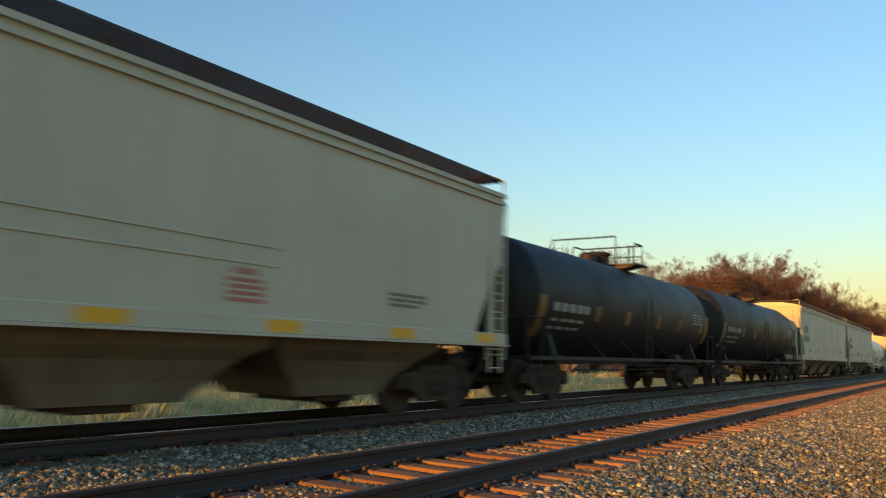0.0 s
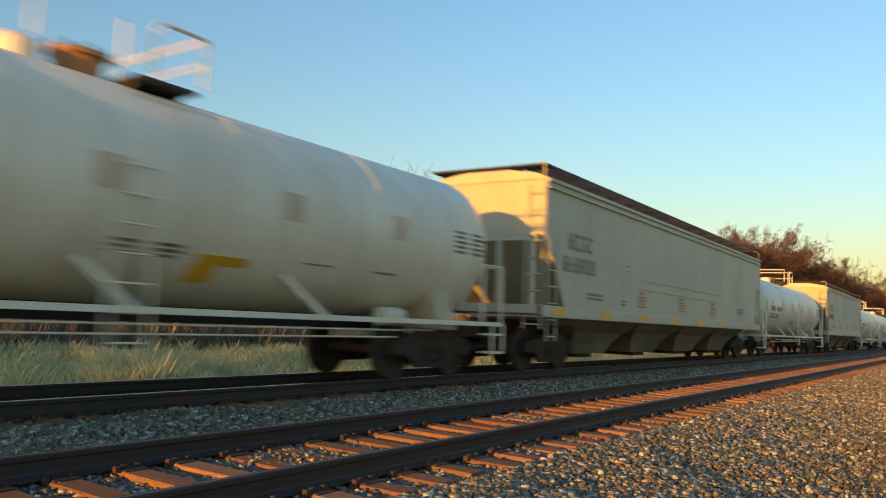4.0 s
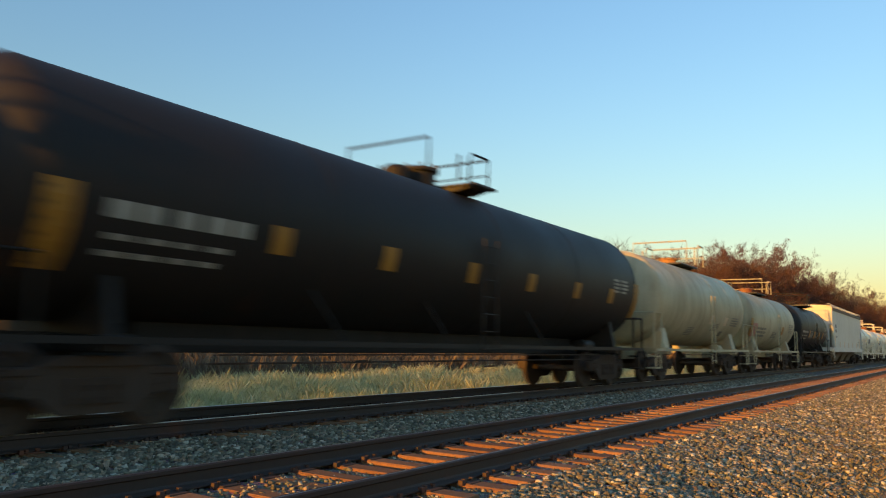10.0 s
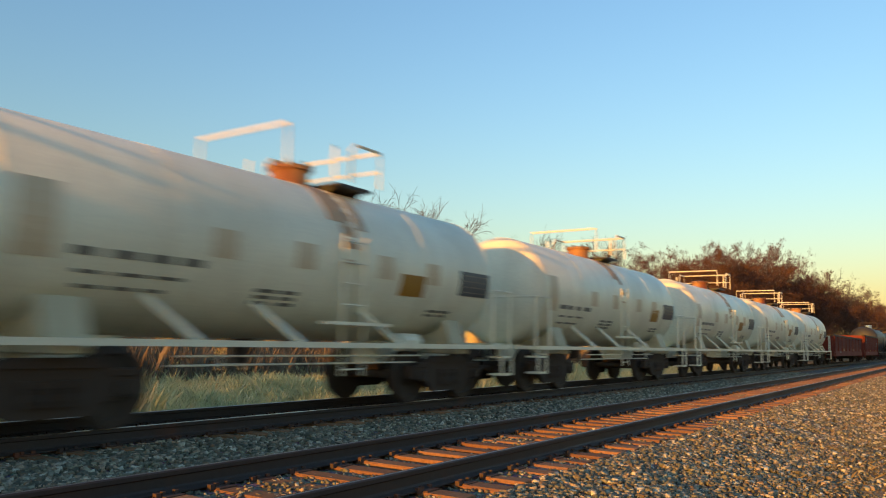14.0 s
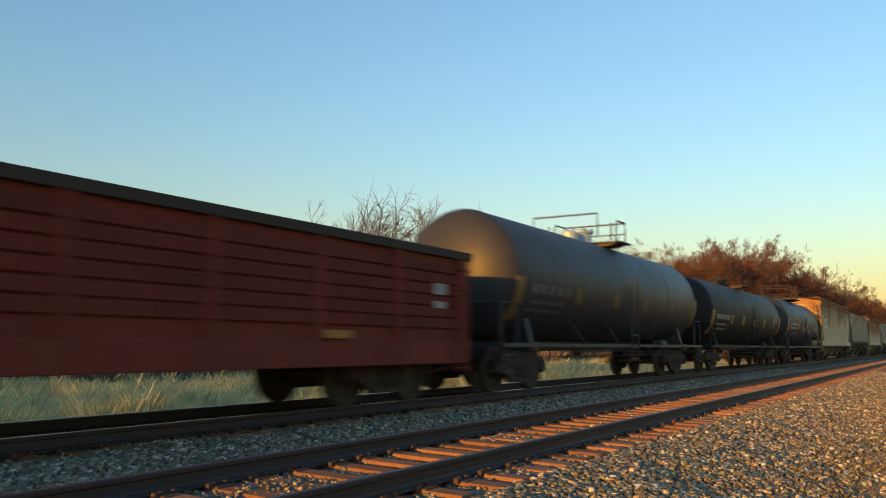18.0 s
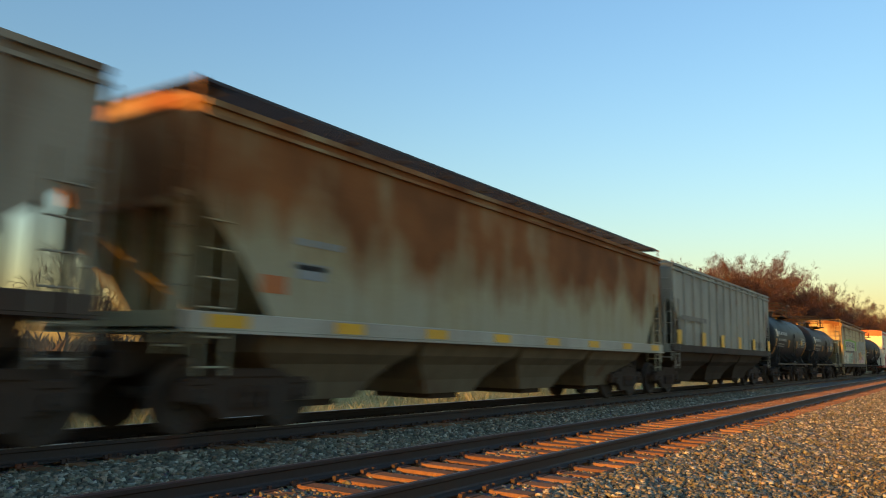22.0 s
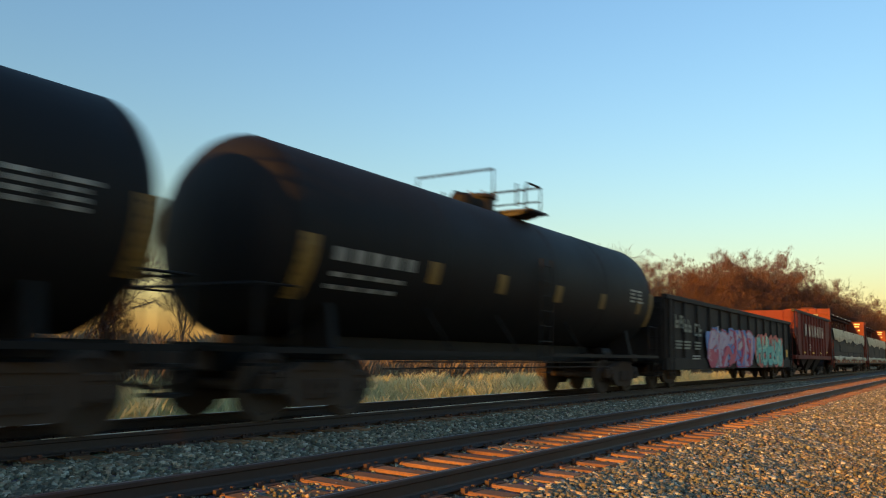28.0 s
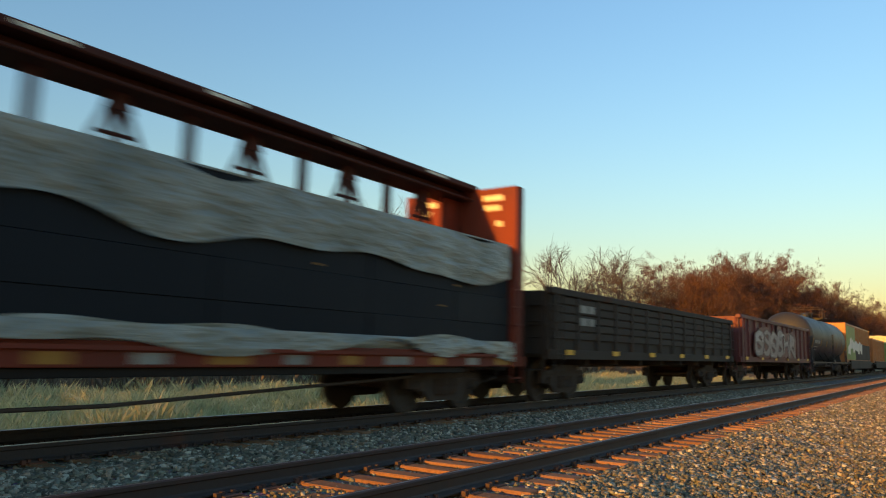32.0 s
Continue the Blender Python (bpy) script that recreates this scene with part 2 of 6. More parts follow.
# Sooty beam paint; the shade on the beam is put into its darker colour.
M_BEAMDARK = paint("sooty_shaded_red_beam_paint", (0.075, 0.022, 0.014), 0.7, (0.035, 0.018, 0.013), 0.55, 0.08, spec=0.2)
M_GONBLACK = paint("sooty_black_gondola_paint", (0.012, 0.012, 0.011), 0.7, (0.03, 0.022, 0.018), 0.5, 0.06, (0.06, 0.025, 0.012), spec=0.25)
M_SOOTBAY = paint("sooty_brown_bay_paint", (0.085, 0.064, 0.046), 0.8, (0.05, 0.036, 0.025), 0.6, 0.1, spec=0.2)
M_GONBROWN = paint("dark_brown_gondola_paint", (0.046, 0.038, 0.029), 0.75, (0.055, 0.042, 0.029), 0.5, 0.1, (0.07, 0.03, 0.015), spec=0.25)
M_BAY = paint("grimy_hopper_bay_paint", (0.23, 0.195, 0.14), 0.8, (0.12, 0.09, 0.06), 0.6, 0.1, spec=0.2)
M_GRATE = paint("galvanised_walkway_steel", (0.05, 0.053, 0.06), 0.6, (0.04, 0.033, 0.028), 0.4, spec=0.4)
M_YELLOW = paint("yellow_reflective_tape", (0.80, 0.44, 0.012), 0.4, (0.4, 0.21, 0.02), 0.25)
M_AMBER = paint("faded_amber_stencil", (0.36, 0.17, 0.014), 0.5, (0.17, 0.075, 0.014), 0.45)
M_AMBERDIM = paint("sooty_amber_stencil", (0.21, 0.12, 0.018), 0.6, (0.06, 0.035, 0.012), 0.6)
M_TANPATCH = paint("dull_tan_reflective_tape", (0.64, 0.52, 0.34), 0.5, (0.5, 0.38, 0.22), 0.4)
M_SPILL = paint("orange_brown_spill", (0.46, 0.31, 0.18), 0.6, (0.36, 0.2, 0.1), 0.6)
M_PALESILL = paint("pale_grey_sill_paint", (0.46, 0.45, 0.38), 0.6, (0.25, 0.2, 0.14), 0.45)
M_LETTER_D = paint("faded_dark_stencil", (0.16, 0.15, 0.13), 0.6, (0.30, 0.28, 0.23), 0.5)
M_STAINBROWN = paint("brown_stained_eave", (0.16, 0.12, 0.085), 0.7, (0.1, 0.07, 0.045), 0.5)
M_SOIL = paint("soiled_cream_bolster_paint", (0.50, 0.45, 0.31), 0.6, (0.25, 0.18, 0.1), 0.5)
M_PANEL = paint("dark_data_panel", (0.06, 0.065, 0.075), 0.5, (0.15, 0.15, 0.14), 0.3)
M_RUSTCAP = paint("rusty_manway_cap", (0.42, 0.22, 0.08), 0.7, (0.2, 0.1, 0.05), 0.5, 0.3)
M_PLANK = paint("dark_red_side_plank", (0.155, 0.031, 0.022), 0.8, (0.08, 0.028, 0.02), 0.6, spec=0.15)
M_LETTER_W = paint("faded_white_stencil", (0.34, 0.34, 0.31), 0.65, (0.12, 0.115, 0.1), 0.6)
M_LETTER_R = paint("faded_red_stencil", (0.45, 0.16, 0.11), 0.6, (0.45, 0.4, 0.35), 0.4)
M_PLASTIC_D = paint("dark_lumber_wrap", (0.008, 0.012, 0.016), 0.65, (0.014, 0.017, 0.02), 0.4, spec=0.2)


def thin_blade(name, colors, fine, through_light):
    """Dry stems and blades that let part of the light through."""
    m = scattered(name, colors, 0.9, fine)
    n, l = m.node_tree.nodes, m.node_tree.links
    p = n["Principled BSDF"]
    t = n.new("ShaderNodeBsdfTranslucent")
    l.new(p.inputs["Base Color"].links[0].from_socket, t.inputs["Color"])
    k = n.new("ShaderNodeMixShader")
    k.inputs[0].default_value = through_light
    l.new(p.outputs[0], k.inputs[1]), l.new(t.outputs[0], k.inputs[2])
    l.new(k.outputs[0], n["Material Output"].inputs["Surface"])
    return m


def crumpled(name, dark, lit):
    """Creased plastic film, with lit and shaded folds painted into its colour."""
    m, n, l, p = nodes_of(name)
    co = place(n, l)
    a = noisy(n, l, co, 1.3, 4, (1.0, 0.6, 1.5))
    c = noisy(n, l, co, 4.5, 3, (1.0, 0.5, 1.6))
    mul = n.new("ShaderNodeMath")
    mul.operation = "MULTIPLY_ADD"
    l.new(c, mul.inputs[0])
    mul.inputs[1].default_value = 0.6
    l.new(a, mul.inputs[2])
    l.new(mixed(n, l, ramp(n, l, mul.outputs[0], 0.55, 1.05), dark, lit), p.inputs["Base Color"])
    p.inputs["Roughness"].default_value = 0.4
    bp = n.new("ShaderNodeBump")
    bp.inputs["Strength"].default_value, bp.inputs["Distance"].default_value = 0.8, 0.16
    l.new(mul.outputs[0], bp.inputs["Height"])
    l.new(bp.outputs[0], p.inputs["Normal"])
    return m


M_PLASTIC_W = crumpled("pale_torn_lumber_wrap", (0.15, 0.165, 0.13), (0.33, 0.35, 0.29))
M_GREEN = paint("green_container_paint", (0.14, 0.26, 0.05), 0.5)
M_ORANGE = paint("orange_container_paint", (0.42, 0.15, 0.03), 0.5)
M_BLUECAP = paint("pale_blue_plastic", (0.25, 0.42, 0.65), 0.35)
M_RAIL = paint("dark_rail_steel", (0.042, 0.034, 0.03), 0.65, (0.06, 0.036, 0.028), 0.5, 0.1, (0.09, 0.035, 0.02), spec=0.3)
M_RAILTOP = paint("polished_rail_head", (0.30, 0.29, 0.30), 0.3, (0.15, 0.12, 0.1), 0.3, metal=0.9)


# ---- ground ----
def lie(x):
    """Height of the ground by its distance from the rails."""
    keys = ((-900, 0.95), (-120, 0.8), (-45, 0.45), (-30, -0.1), (-20, -0.5), (-15, -0.6), (-12.6, -0.55), (-11.0, -0.22), (-7.4, -0.22), (-6.9, -0.27), (-6.3, -0.24), (-5.9, -0.215),
            (-3.2, -0.215), (-2.7, -0.27), (-0.9, -0.62), (0.5, -0.72), (4, -0.75), (60, -0.8), (500, -1.0))
    for (a, p), (b, q) in zip(keys, keys[1:]):
        if x <= b:
            return p + (q - p) * (x - a) / (b - a)
    return keys[-1][1]


def ground_material():
    m, n, l, p = nodes_of("gravel_earth_and_dry_grass")
    co = n.new("ShaderNodeTexCoord").outputs["Object"]
    sep = n.new("ShaderNodeSeparateXYZ")
    l.new(co, sep.inputs[0])
    grit = noisy(n, l, co, 24.0, 5)
    wide = noisy(n, l, co, 0.6, 4)
    v = n.new("ShaderNodeTexVoronoi")
    v.inputs["Scale"].default_value = 22.0
    l.new(co, v.inputs["Vector"])
    gravel = mixed(n, l, ramp(n, l, grit, 0.3, 0.7), (0.075, 0.065, 0.052), (0.24, 0.21, 0.18))
    gravel = mixed(n, l, 0.5, gravel, v.outputs["Color"], "SOFT_LIGHT")
    earth = mixed(n, l, ramp(n, l, grit, 0.3, 0.7), (0.17, 0.115, 0.06), (0.36, 0.26, 0.14))
    grass = mixed(n, l, ramp(n, l, wide, 0.35, 0.65), (0.16, 0.13, 0.075), (0.30, 0.25, 0.14))
    wob = n.new("ShaderNodeMath")
    wob.operation = "MULTIPLY_ADD"
    l.new(wide, wob.inputs[0])
    wob.inputs[1].default_value = 1.6
    l.new(sep.outputs[0], wob.inputs[2])
    out = mixed(n, l, ramp(n, l, wob.outputs[0], -1.2, -0.2), gravel, earth)
    out = mixed(n, l, ramp(n, l, wob.outputs[0], -11.6, -12.6), out, grass)
    l.new(out, p.inputs["Base Color"])
    p.inputs["Roughness"].default_value = 0.95
    p.inputs["Specular IOR Level"].default_value = 0.1
    bp = n.new("ShaderNodeBump")
    bp.inputs["Strength"].default_value, bp.inputs["Distance"].default_value = 0.8, 0.04
    l.new(v.outputs["Distance"], bp.inputs["Height"])
    l.new(bp.outputs[0], p.inputs["Normal"])
    return m


def ground_z(x, y):
    """Height of the uneven ground."""
    w = 0.5 if (-11 < x < -2.9) else 1.0
    return lie(x) + (noise.noise((x * 0.9, y * 0.9, 0)) * 0.05 + noise.noise((x * 3.1, y * 3.1, 4)) * 0.025) * w


def make_ground():
    xs = [-900, -400, -200, -120, -80, -60, -45, -38, -33, -30, -28, -24, -20, -16, -14, -13, -12.6, -12, -11.5, -11.2]
    xs += [-11 + 0.2 * i for i in range(70)] + [3.2, 4, 5, 7, 10, 15, 25, 40, 70, 150, 400, 900]
    ys = [-900, -300, -120, -60, -30, -15, -8, -4] + [0.4 * i for i in range(-5, 110)] + [44 + 1.2 * i for i in range(0, 70)]
    ys += [130, 150, 180, 220, 300, 450, 700, 1100, 2500]
    vs = []
    for y in ys:
        for x in xs:
            vs.append((x, y, ground_z(x, y)))
    k = len(xs)
    fs = [(j * k + i, j * k + i + 1, (j + 1) * k + i + 1, (j + 1) * k + i) for j in range(len(ys) - 1) for i in range(k - 1)]
    b = Build().add(vs, fs)
    ob = part("ground", b, ground_material(), smooth=True)
    tagged(ob, "gravel trackside ground with dry earth and pale grass", "ground", kind="structure")


make_ground()

M_TIE = scattered("sun_bleached_creosote_wood", ((0.20, 0.10, 0.05), (0.30, 0.155, 0.07), (0.24, 0.12, 0.055), (0.35, 0.19, 0.095)), 0.85, 26, "object")
M_PLATE = paint("rusty_tie_plate", (0.05, 0.03, 0.022), 0.8, (0.1, 0.05, 0.03), 0.5, 0.3)


def rail_outline(x):
    """Half outline of a T-rail, mirrored; its top is at 0."""
    half = [(0.076, -0.18), (0.076, -0.168), (0.02, -0.148), (0.009, -0.13), (0.009, -0.055), (0.034, -0.042), (0.036, -0.010), (0.028, -0.0015)]
    return [(x + a, z) for a, z in half] + [(x - a, z) for a, z in reversed(half)]


def make_track(name, cx, y0, y1, label, wear=0.027):
    top = tagged(new(name), label, "railway track", kind="structure")
    for side in (-1, 1):
        x = cx + side * 0.7525
        r = part("rail", Build().prism(1, rail_outline(x), y0, y1), M_RAIL, top, "dark rusty steel rail")
        b = Build()
        b.prism(1, [(x - wear, -0.004), (x + wear, -0.004), (x + wear, -0.0005), (x + wear - 0.006, 0.0012), (x - wear + 0.006, 0.0012), (x - wear, -0.0005)], y0, y1)
        part("rail_head", b, M_RAILTOP, r, "polished running surface")
    return top


def sleeper_mesh(k):
    rng = random.Random(50 + k)
    b = Build()
    b.box(-1.3, 1.3, -0.112, 0.112, -0.36, -0.182, 0.012)
    b.v = [(x + rng.uniform(-0.012, 0.012), y + rng.uniform(-0.008, 0.008), z + rng.uniform(-0.006, 0.004)) for x, y, z in b.v]
    return b.mesh("sleeper")


SLEEPERS = [sleeper_mesh(k) for k in range(5)]


def plate_mesh():
    b = Build()
    for s in (-1, 1):
        x = s * 0.7525
        b.box(x - 0.18, x + 0.18, -0.095, 0.095, -0.184, -0.172)
        for dx in (-0.092, 0.092):
            for dy in (-0.06, 0.06):
                b.box(x + dx - 0.017, x + dx + 0.017, dy - 0.017, dy + 0.017, -0.175, -0.142)
        b.box(x + 0.085, x + 0.13, -0.15, -0.105, -0.19, -0.145)     # rail anchor
    return b.mesh("tie_plate")


PLATES = plate_mesh()


def lay_sleepers(track, cx, first, count, step, tilt):
    rng = random.Random(int(-cx * 100))
    for i in range(count):
        y = first + i * step + rng.uniform(-0.03, 0.03)
        s = part("sleeper", SLEEPERS[rng.randrange(5)], M_TIE, track)
        s.matrix_basis = pose(cx + rng.uniform(-0.03, 0.03), y, rng.uniform(-0.01, 0.004), 0, 0, rng.uniform(-tilt, tilt))
        p = part("tie_plate", PLATES, M_PLATE, s)
        p.matrix_basis = pose(0, 0, 0)


def stones(name, label, spots, sizes, material, seed):
    """Crushed stones, one loose lump each, joined into one mesh."""
    rng = np.random.default_rng(seed)
    base = np.array([(x, y, z) for x in (-1, 1) for y in (-1, 1) for z in (-1, 1)], float)
    quads = np.array([(0, 1, 3, 2), (4, 6, 7, 5), (0, 4, 5, 1), (2, 3, 7, 6), (0, 2, 6, 4), (1, 5, 7, 3)])
    n = len(spots)
    jit = base[None] * rng.uniform(0.45, 1.0, (n, 8, 3))
    jit *= np.stack([rng.uniform(0.7, 1.3, n), rng.uniform(0.6, 1.1, n), rng.uniform(0.45, 0.85, n)], 1)[:, None] * sizes[:, None, None]
    a, t = rng.uniform(0, 6.28, n), rng.uniform(-0.6, 0.6, n)
    ca, sa, ct, st = np.cos(a)[:, None], np.sin(a)[:, None], np.cos(t)[:, None], np.sin(t)[:, None]
    x, y, z = jit[..., 0], jit[..., 1], jit[..., 2]
    x, z = x * ct + z * st, z * ct - x * st
    v = np.stack([x * ca - y * sa, x * sa + y * ca, z], -1) + spots[:, None]
    me = bpy.data.meshes.new(name)
    f = (quads[None] + (np.arange(n) * 8)[:, None, None]).reshape(-1, 4)
    me.vertices.add(n * 8), me.loops.add(len(f) * 4), me.polygons.add(len(f))
    me.vertices.foreach_set("co", v.reshape(-1))
    me.loops.foreach_set("vertex_index", f.reshape(-1).astype(np.int32))
    me.polygons.foreach_set("loop_start", np.arange(0, len(f) * 4, 4, dtype=np.int32))
    me.update(calc_edges=True)
    me.materials.append(material)
    return tagged(new(name, me), label, "ballast", kind="stuff")


M_STONE = scattered("crushed_ballast_stone", ((0.075, 0.076, 0.054), (0.237, 0.232, 0.157), (0.125, 0.128, 0.093), (0.425, 0.403, 0.265), (0.1, 0.098, 0.069), (0.276, 0.275, 0.196), (0.66, 0.63, 0.48), (0.213, 0.146, 0.084), (0.162, 0.165, 0.118), (0.125, 0.116, 0.078), (0.526, 0.403, 0.265), (0.088, 0.091, 0.064)), 0.8, 60)


def strew(rng, count, x0, x1, y0, y1, sink, power=1.0):
    x = rng.uniform(x0, x1, count)
    y = y0 + (y1 - y0) * rng.uniform(0, 1, count) ** power
    z = np.array([ground_z(a, b) for a, b in zip(x, y)]) - sink
    return np.stack([x, y, z], 1)


def make_ballast():
    rng = np.random.default_rng(7)
    back = np.random.default_rng(70)
    s = np.concatenate([strew(rng, 76000, -3.35, 0.6, 3.0, 46, -0.012, 1.7), strew(back, 16000, -3.35, 0.6, 3.3, -7.0, -0.012, 1.5)])
    keep = rng.uniform(0, 1, len(s)) < np.clip(1.1 - (s[:, 0] + 2.1) / 1.4, 0.05, 1)
    s = s[keep]
    stones("shoulder_ballast", "grey crushed stone on the sloping track shoulder", s, 0.015 + 0.029 * rng.uniform(0, 1, len(s)) ** 1.6, M_STONE, 1)
    s = np.concatenate([strew(rng, 24000, -8.1, -5.9, 3.0, 48, -0.012, 1.6), strew(back, 6000, -8.1, -5.9, 3.3, -7.0, -0.012, 1.5)])
    stones("middle_ballast", "grey crushed stone between the two tracks", s, rng.uniform(0.018, 0.042, len(s)), M_STONE, 2)
    s = np.concatenate([strew(rng, 7000, -5.95, -3.3, 3.0, 40, -0.005, 1.6), strew(back, 2200, -5.95, -3.3, 3.3, -7.0, -0.005, 1.5)])
    stones("near_track_ballast", "crushed stone between the wooden sleepers", s, rng.uniform(0.014, 0.03, len(s)), M_STONE, 3)
    s = np.concatenate([strew(rng, 6000, -12.0, -8.0, 1.0, 45, -0.005, 1.4), strew(back, 1500, -12.0, -8.0, 1.2, -7.0, -0.005, 1.4)])
    stones("far_track_ballast", "shaded crushed stone under the far track", s, rng.uniform(0.018, 0.036, len(s)), M_STONE, 4)


make_ballast()
near_track = make_track("track_near", NEAR, -60, 420, "empty near track of rusty rails on wooden sleepers", 0.01)
far_track = make_track("track_far", FAR, -420, 1000, "far track of dark rails under the freight train", 0.034)


# ---- grass and trees ----
M_GRASS = thin_blade("pale_dry_grass", ((0.62, 0.62, 0.31), (0.72, 0.70, 0.37), (0.66, 0.66, 0.34), (0.78, 0.75, 0.46)), 8, 0.5)
M_VERGE = thin_blade("brown_verge_grass", ((0.30, 0.22, 0.10), (0.40, 0.30, 0.15), (0.25, 0.19, 0.09), (0.46, 0.37, 0.2)), 8, 0.3)
M_BARK = paint("grey_brown_bark", (0.11, 0.085, 0.065), 0.9, (0.07, 0.05, 0.04), 0.5, bump=0.5)
M_TWIG = paint("brown_twig_bark", (0.065, 0.047, 0.036), 0.9, (0.06, 0.042, 0.03), 0.4)
M_LEAF = scattered("russet_oak_leaf", ((0.095, 0.05, 0.034), (0.125, 0.064, 0.042), (0.085, 0.047, 0.034), (0.15, 0.08, 0.05)), 0.9, 12)
M_BRUSH = thin_blade("brown_brush_stem", ((0.20, 0.155, 0.10), (0.28, 0.22, 0.145), (0.23, 0.18, 0.12)), 10, 0.3)


def blades(name, label, count, x0, x1, y0, y1, h0, h1, material, width, seed, lean=0.35, clump=0.6):
    rng = np.random.default_rng(seed)
    x, y = rng.uniform(x0, x1, count), rng.uniform(y0, y1, count)
    tuft = np.array([noise.noise((a * 0.4, b * 0.4, 9)) + 0.7 * noise.noise((a * 1.7, b * 1.7, 3)) for a, b in zip(x, y)])
    h = rng.uniform(h0, h1, count) * np.clip(1 + clump * tuft, 0.12, 2.2)
    z = np.array([ground_z(a, b) for a, b in zip(x, y)]) - 0.03
    a = rng.uniform(0, 6.28, count)
    dx, dy = np.cos(a) * width, np.sin(a) * width
    lx, ly = rng.normal(0, lean, count) * h, rng.normal(0, lean, count) * h
    p0 = np.stack([x - dx, y - dy, z], 1)
    p1 = np.stack([x + dx, y + dy, z], 1)
    p2 = np.stack([x + lx * 0.4 + dx * 0.7, y + ly * 0.4 + dy * 0.7, z + h * 0.6], 1)
    p3 = np.stack([x + lx, y + ly, z + h], 1)
    v = np.stack([p0, p1, p2, p3], 1).reshape(-1, 3)
    f = (np.array([[0, 1, 2, 3]]) + (np.arange(count) * 4)[:, None]).astype(np.int32)
    me = bpy.data.meshes.new(name)
    me.vertices.add(len(v)), me.loops.add(count * 4), me.polygons.add(count)
    me.vertices.foreach_set("co", v.reshape(-1))
    me.loops.foreach_set("vertex_index", f.reshape(-1))
    me.polygons.foreach_set("loop_start", np.arange(0, count * 4, 4, dtype=np.int32))
    me.update(calc_edges=True)
    me.materials.append(material)
    return tagged(new(name, me), label, "grass", kind="stuff")


blades("dry_grass", "tall pale dry grass beyond the far track", 240000, -27, -12.4, 0, 62, 0.12, 0.40, M_GRASS, 0.0036, 11, 0.34, 1.3)
blades("brush", "tall brown weeds along the field edge", 150000, -44, -21, -6, 110, 0.4, 1.2, M_BRUSH, 0.005, 12, 0.26, 0.9)
blades("verge_grass", "short straw-coloured grass on the dirt verge", 26000, -2.0, 3.0, 3.5, 42, 0.015, 0.07, M_VERGE, 0.0035, 13, 0.8, 1.6)


def grow(rng, height, spread, levels, droop=0.0, thick=0.018, first=0.3, lead=0.72):
    """A leafless tree: trunk and limbs as one list of tubes, twigs as another, and the tips of the twigs."""
    trunk, twigs, tips = Build(), Build(), []

    def limb(start, way, length, r, level):
        pts, p, d = [Vector(start)], Vector(start), Vector(way).normalized()
        steps = 5 if level == 0 else 4
        for s in range(steps):
            d = (d + Vector((rng.uniform(-1, 1), rng.uniform(-1, 1), rng.uniform(-0.5, 0.9) + (0.25 if level and lead > 0.6 else -0.12 * level) - droop)) * (0.10 if level == 0 else 0.2)).normalized()
            p = p + d * (length / steps)
            pts.append(p.copy())
        r = max(r, 0.03 if level < 2 else (0.024 if level < 3 else (0.017 if level < 4 else 0.011)))
        (trunk if level < 2 else twigs).tube(pts, r, 6 if level == 0 else (4 if level < 2 else 3), r * (0.45 if level == 0 else (0.35 if level < 2 else 0.55)))
        if level >= levels:
            tips.extend(pts[2:])
            return
        kids = (7, 6, 5, 4)[min(level, 3)] + rng.randrange(2)
        for k in range(kids):
            t = first + (1 - first) * (k + rng.random()) / kids if level == 0 else 0.25 + 0.75 * (k + rng.random()) / kids
            i = min(int(t * steps), steps - 1)
            q = pts[i].lerp(pts[i + 1], t * steps - i)
            a = rng.uniform(0, 6.28)
            axis = (pts[i + 1] - pts[i]).normalized()
            out = axis.orthogonal().normalized()
            out = Matrix.Rotation(a, 3, axis) @ out
            mix = rng.uniform(0.55, 1.0) * spread
            limb(q, axis + out * mix, length * rng.uniform(0.42, 0.62) * (1.0 if lead > 0.6 else (1.5 if level == 0 else (1.1 if level == 1 else 0.95))) * (1.1 - 0.35 * t if level == 0 else 1), r * (1 - 0.55 * t) * 0.55, level + 1)

    limb((0, 0, -0.2), (0, 0, 1), height * lead, height * thick, 0)
    return trunk, twigs, tips


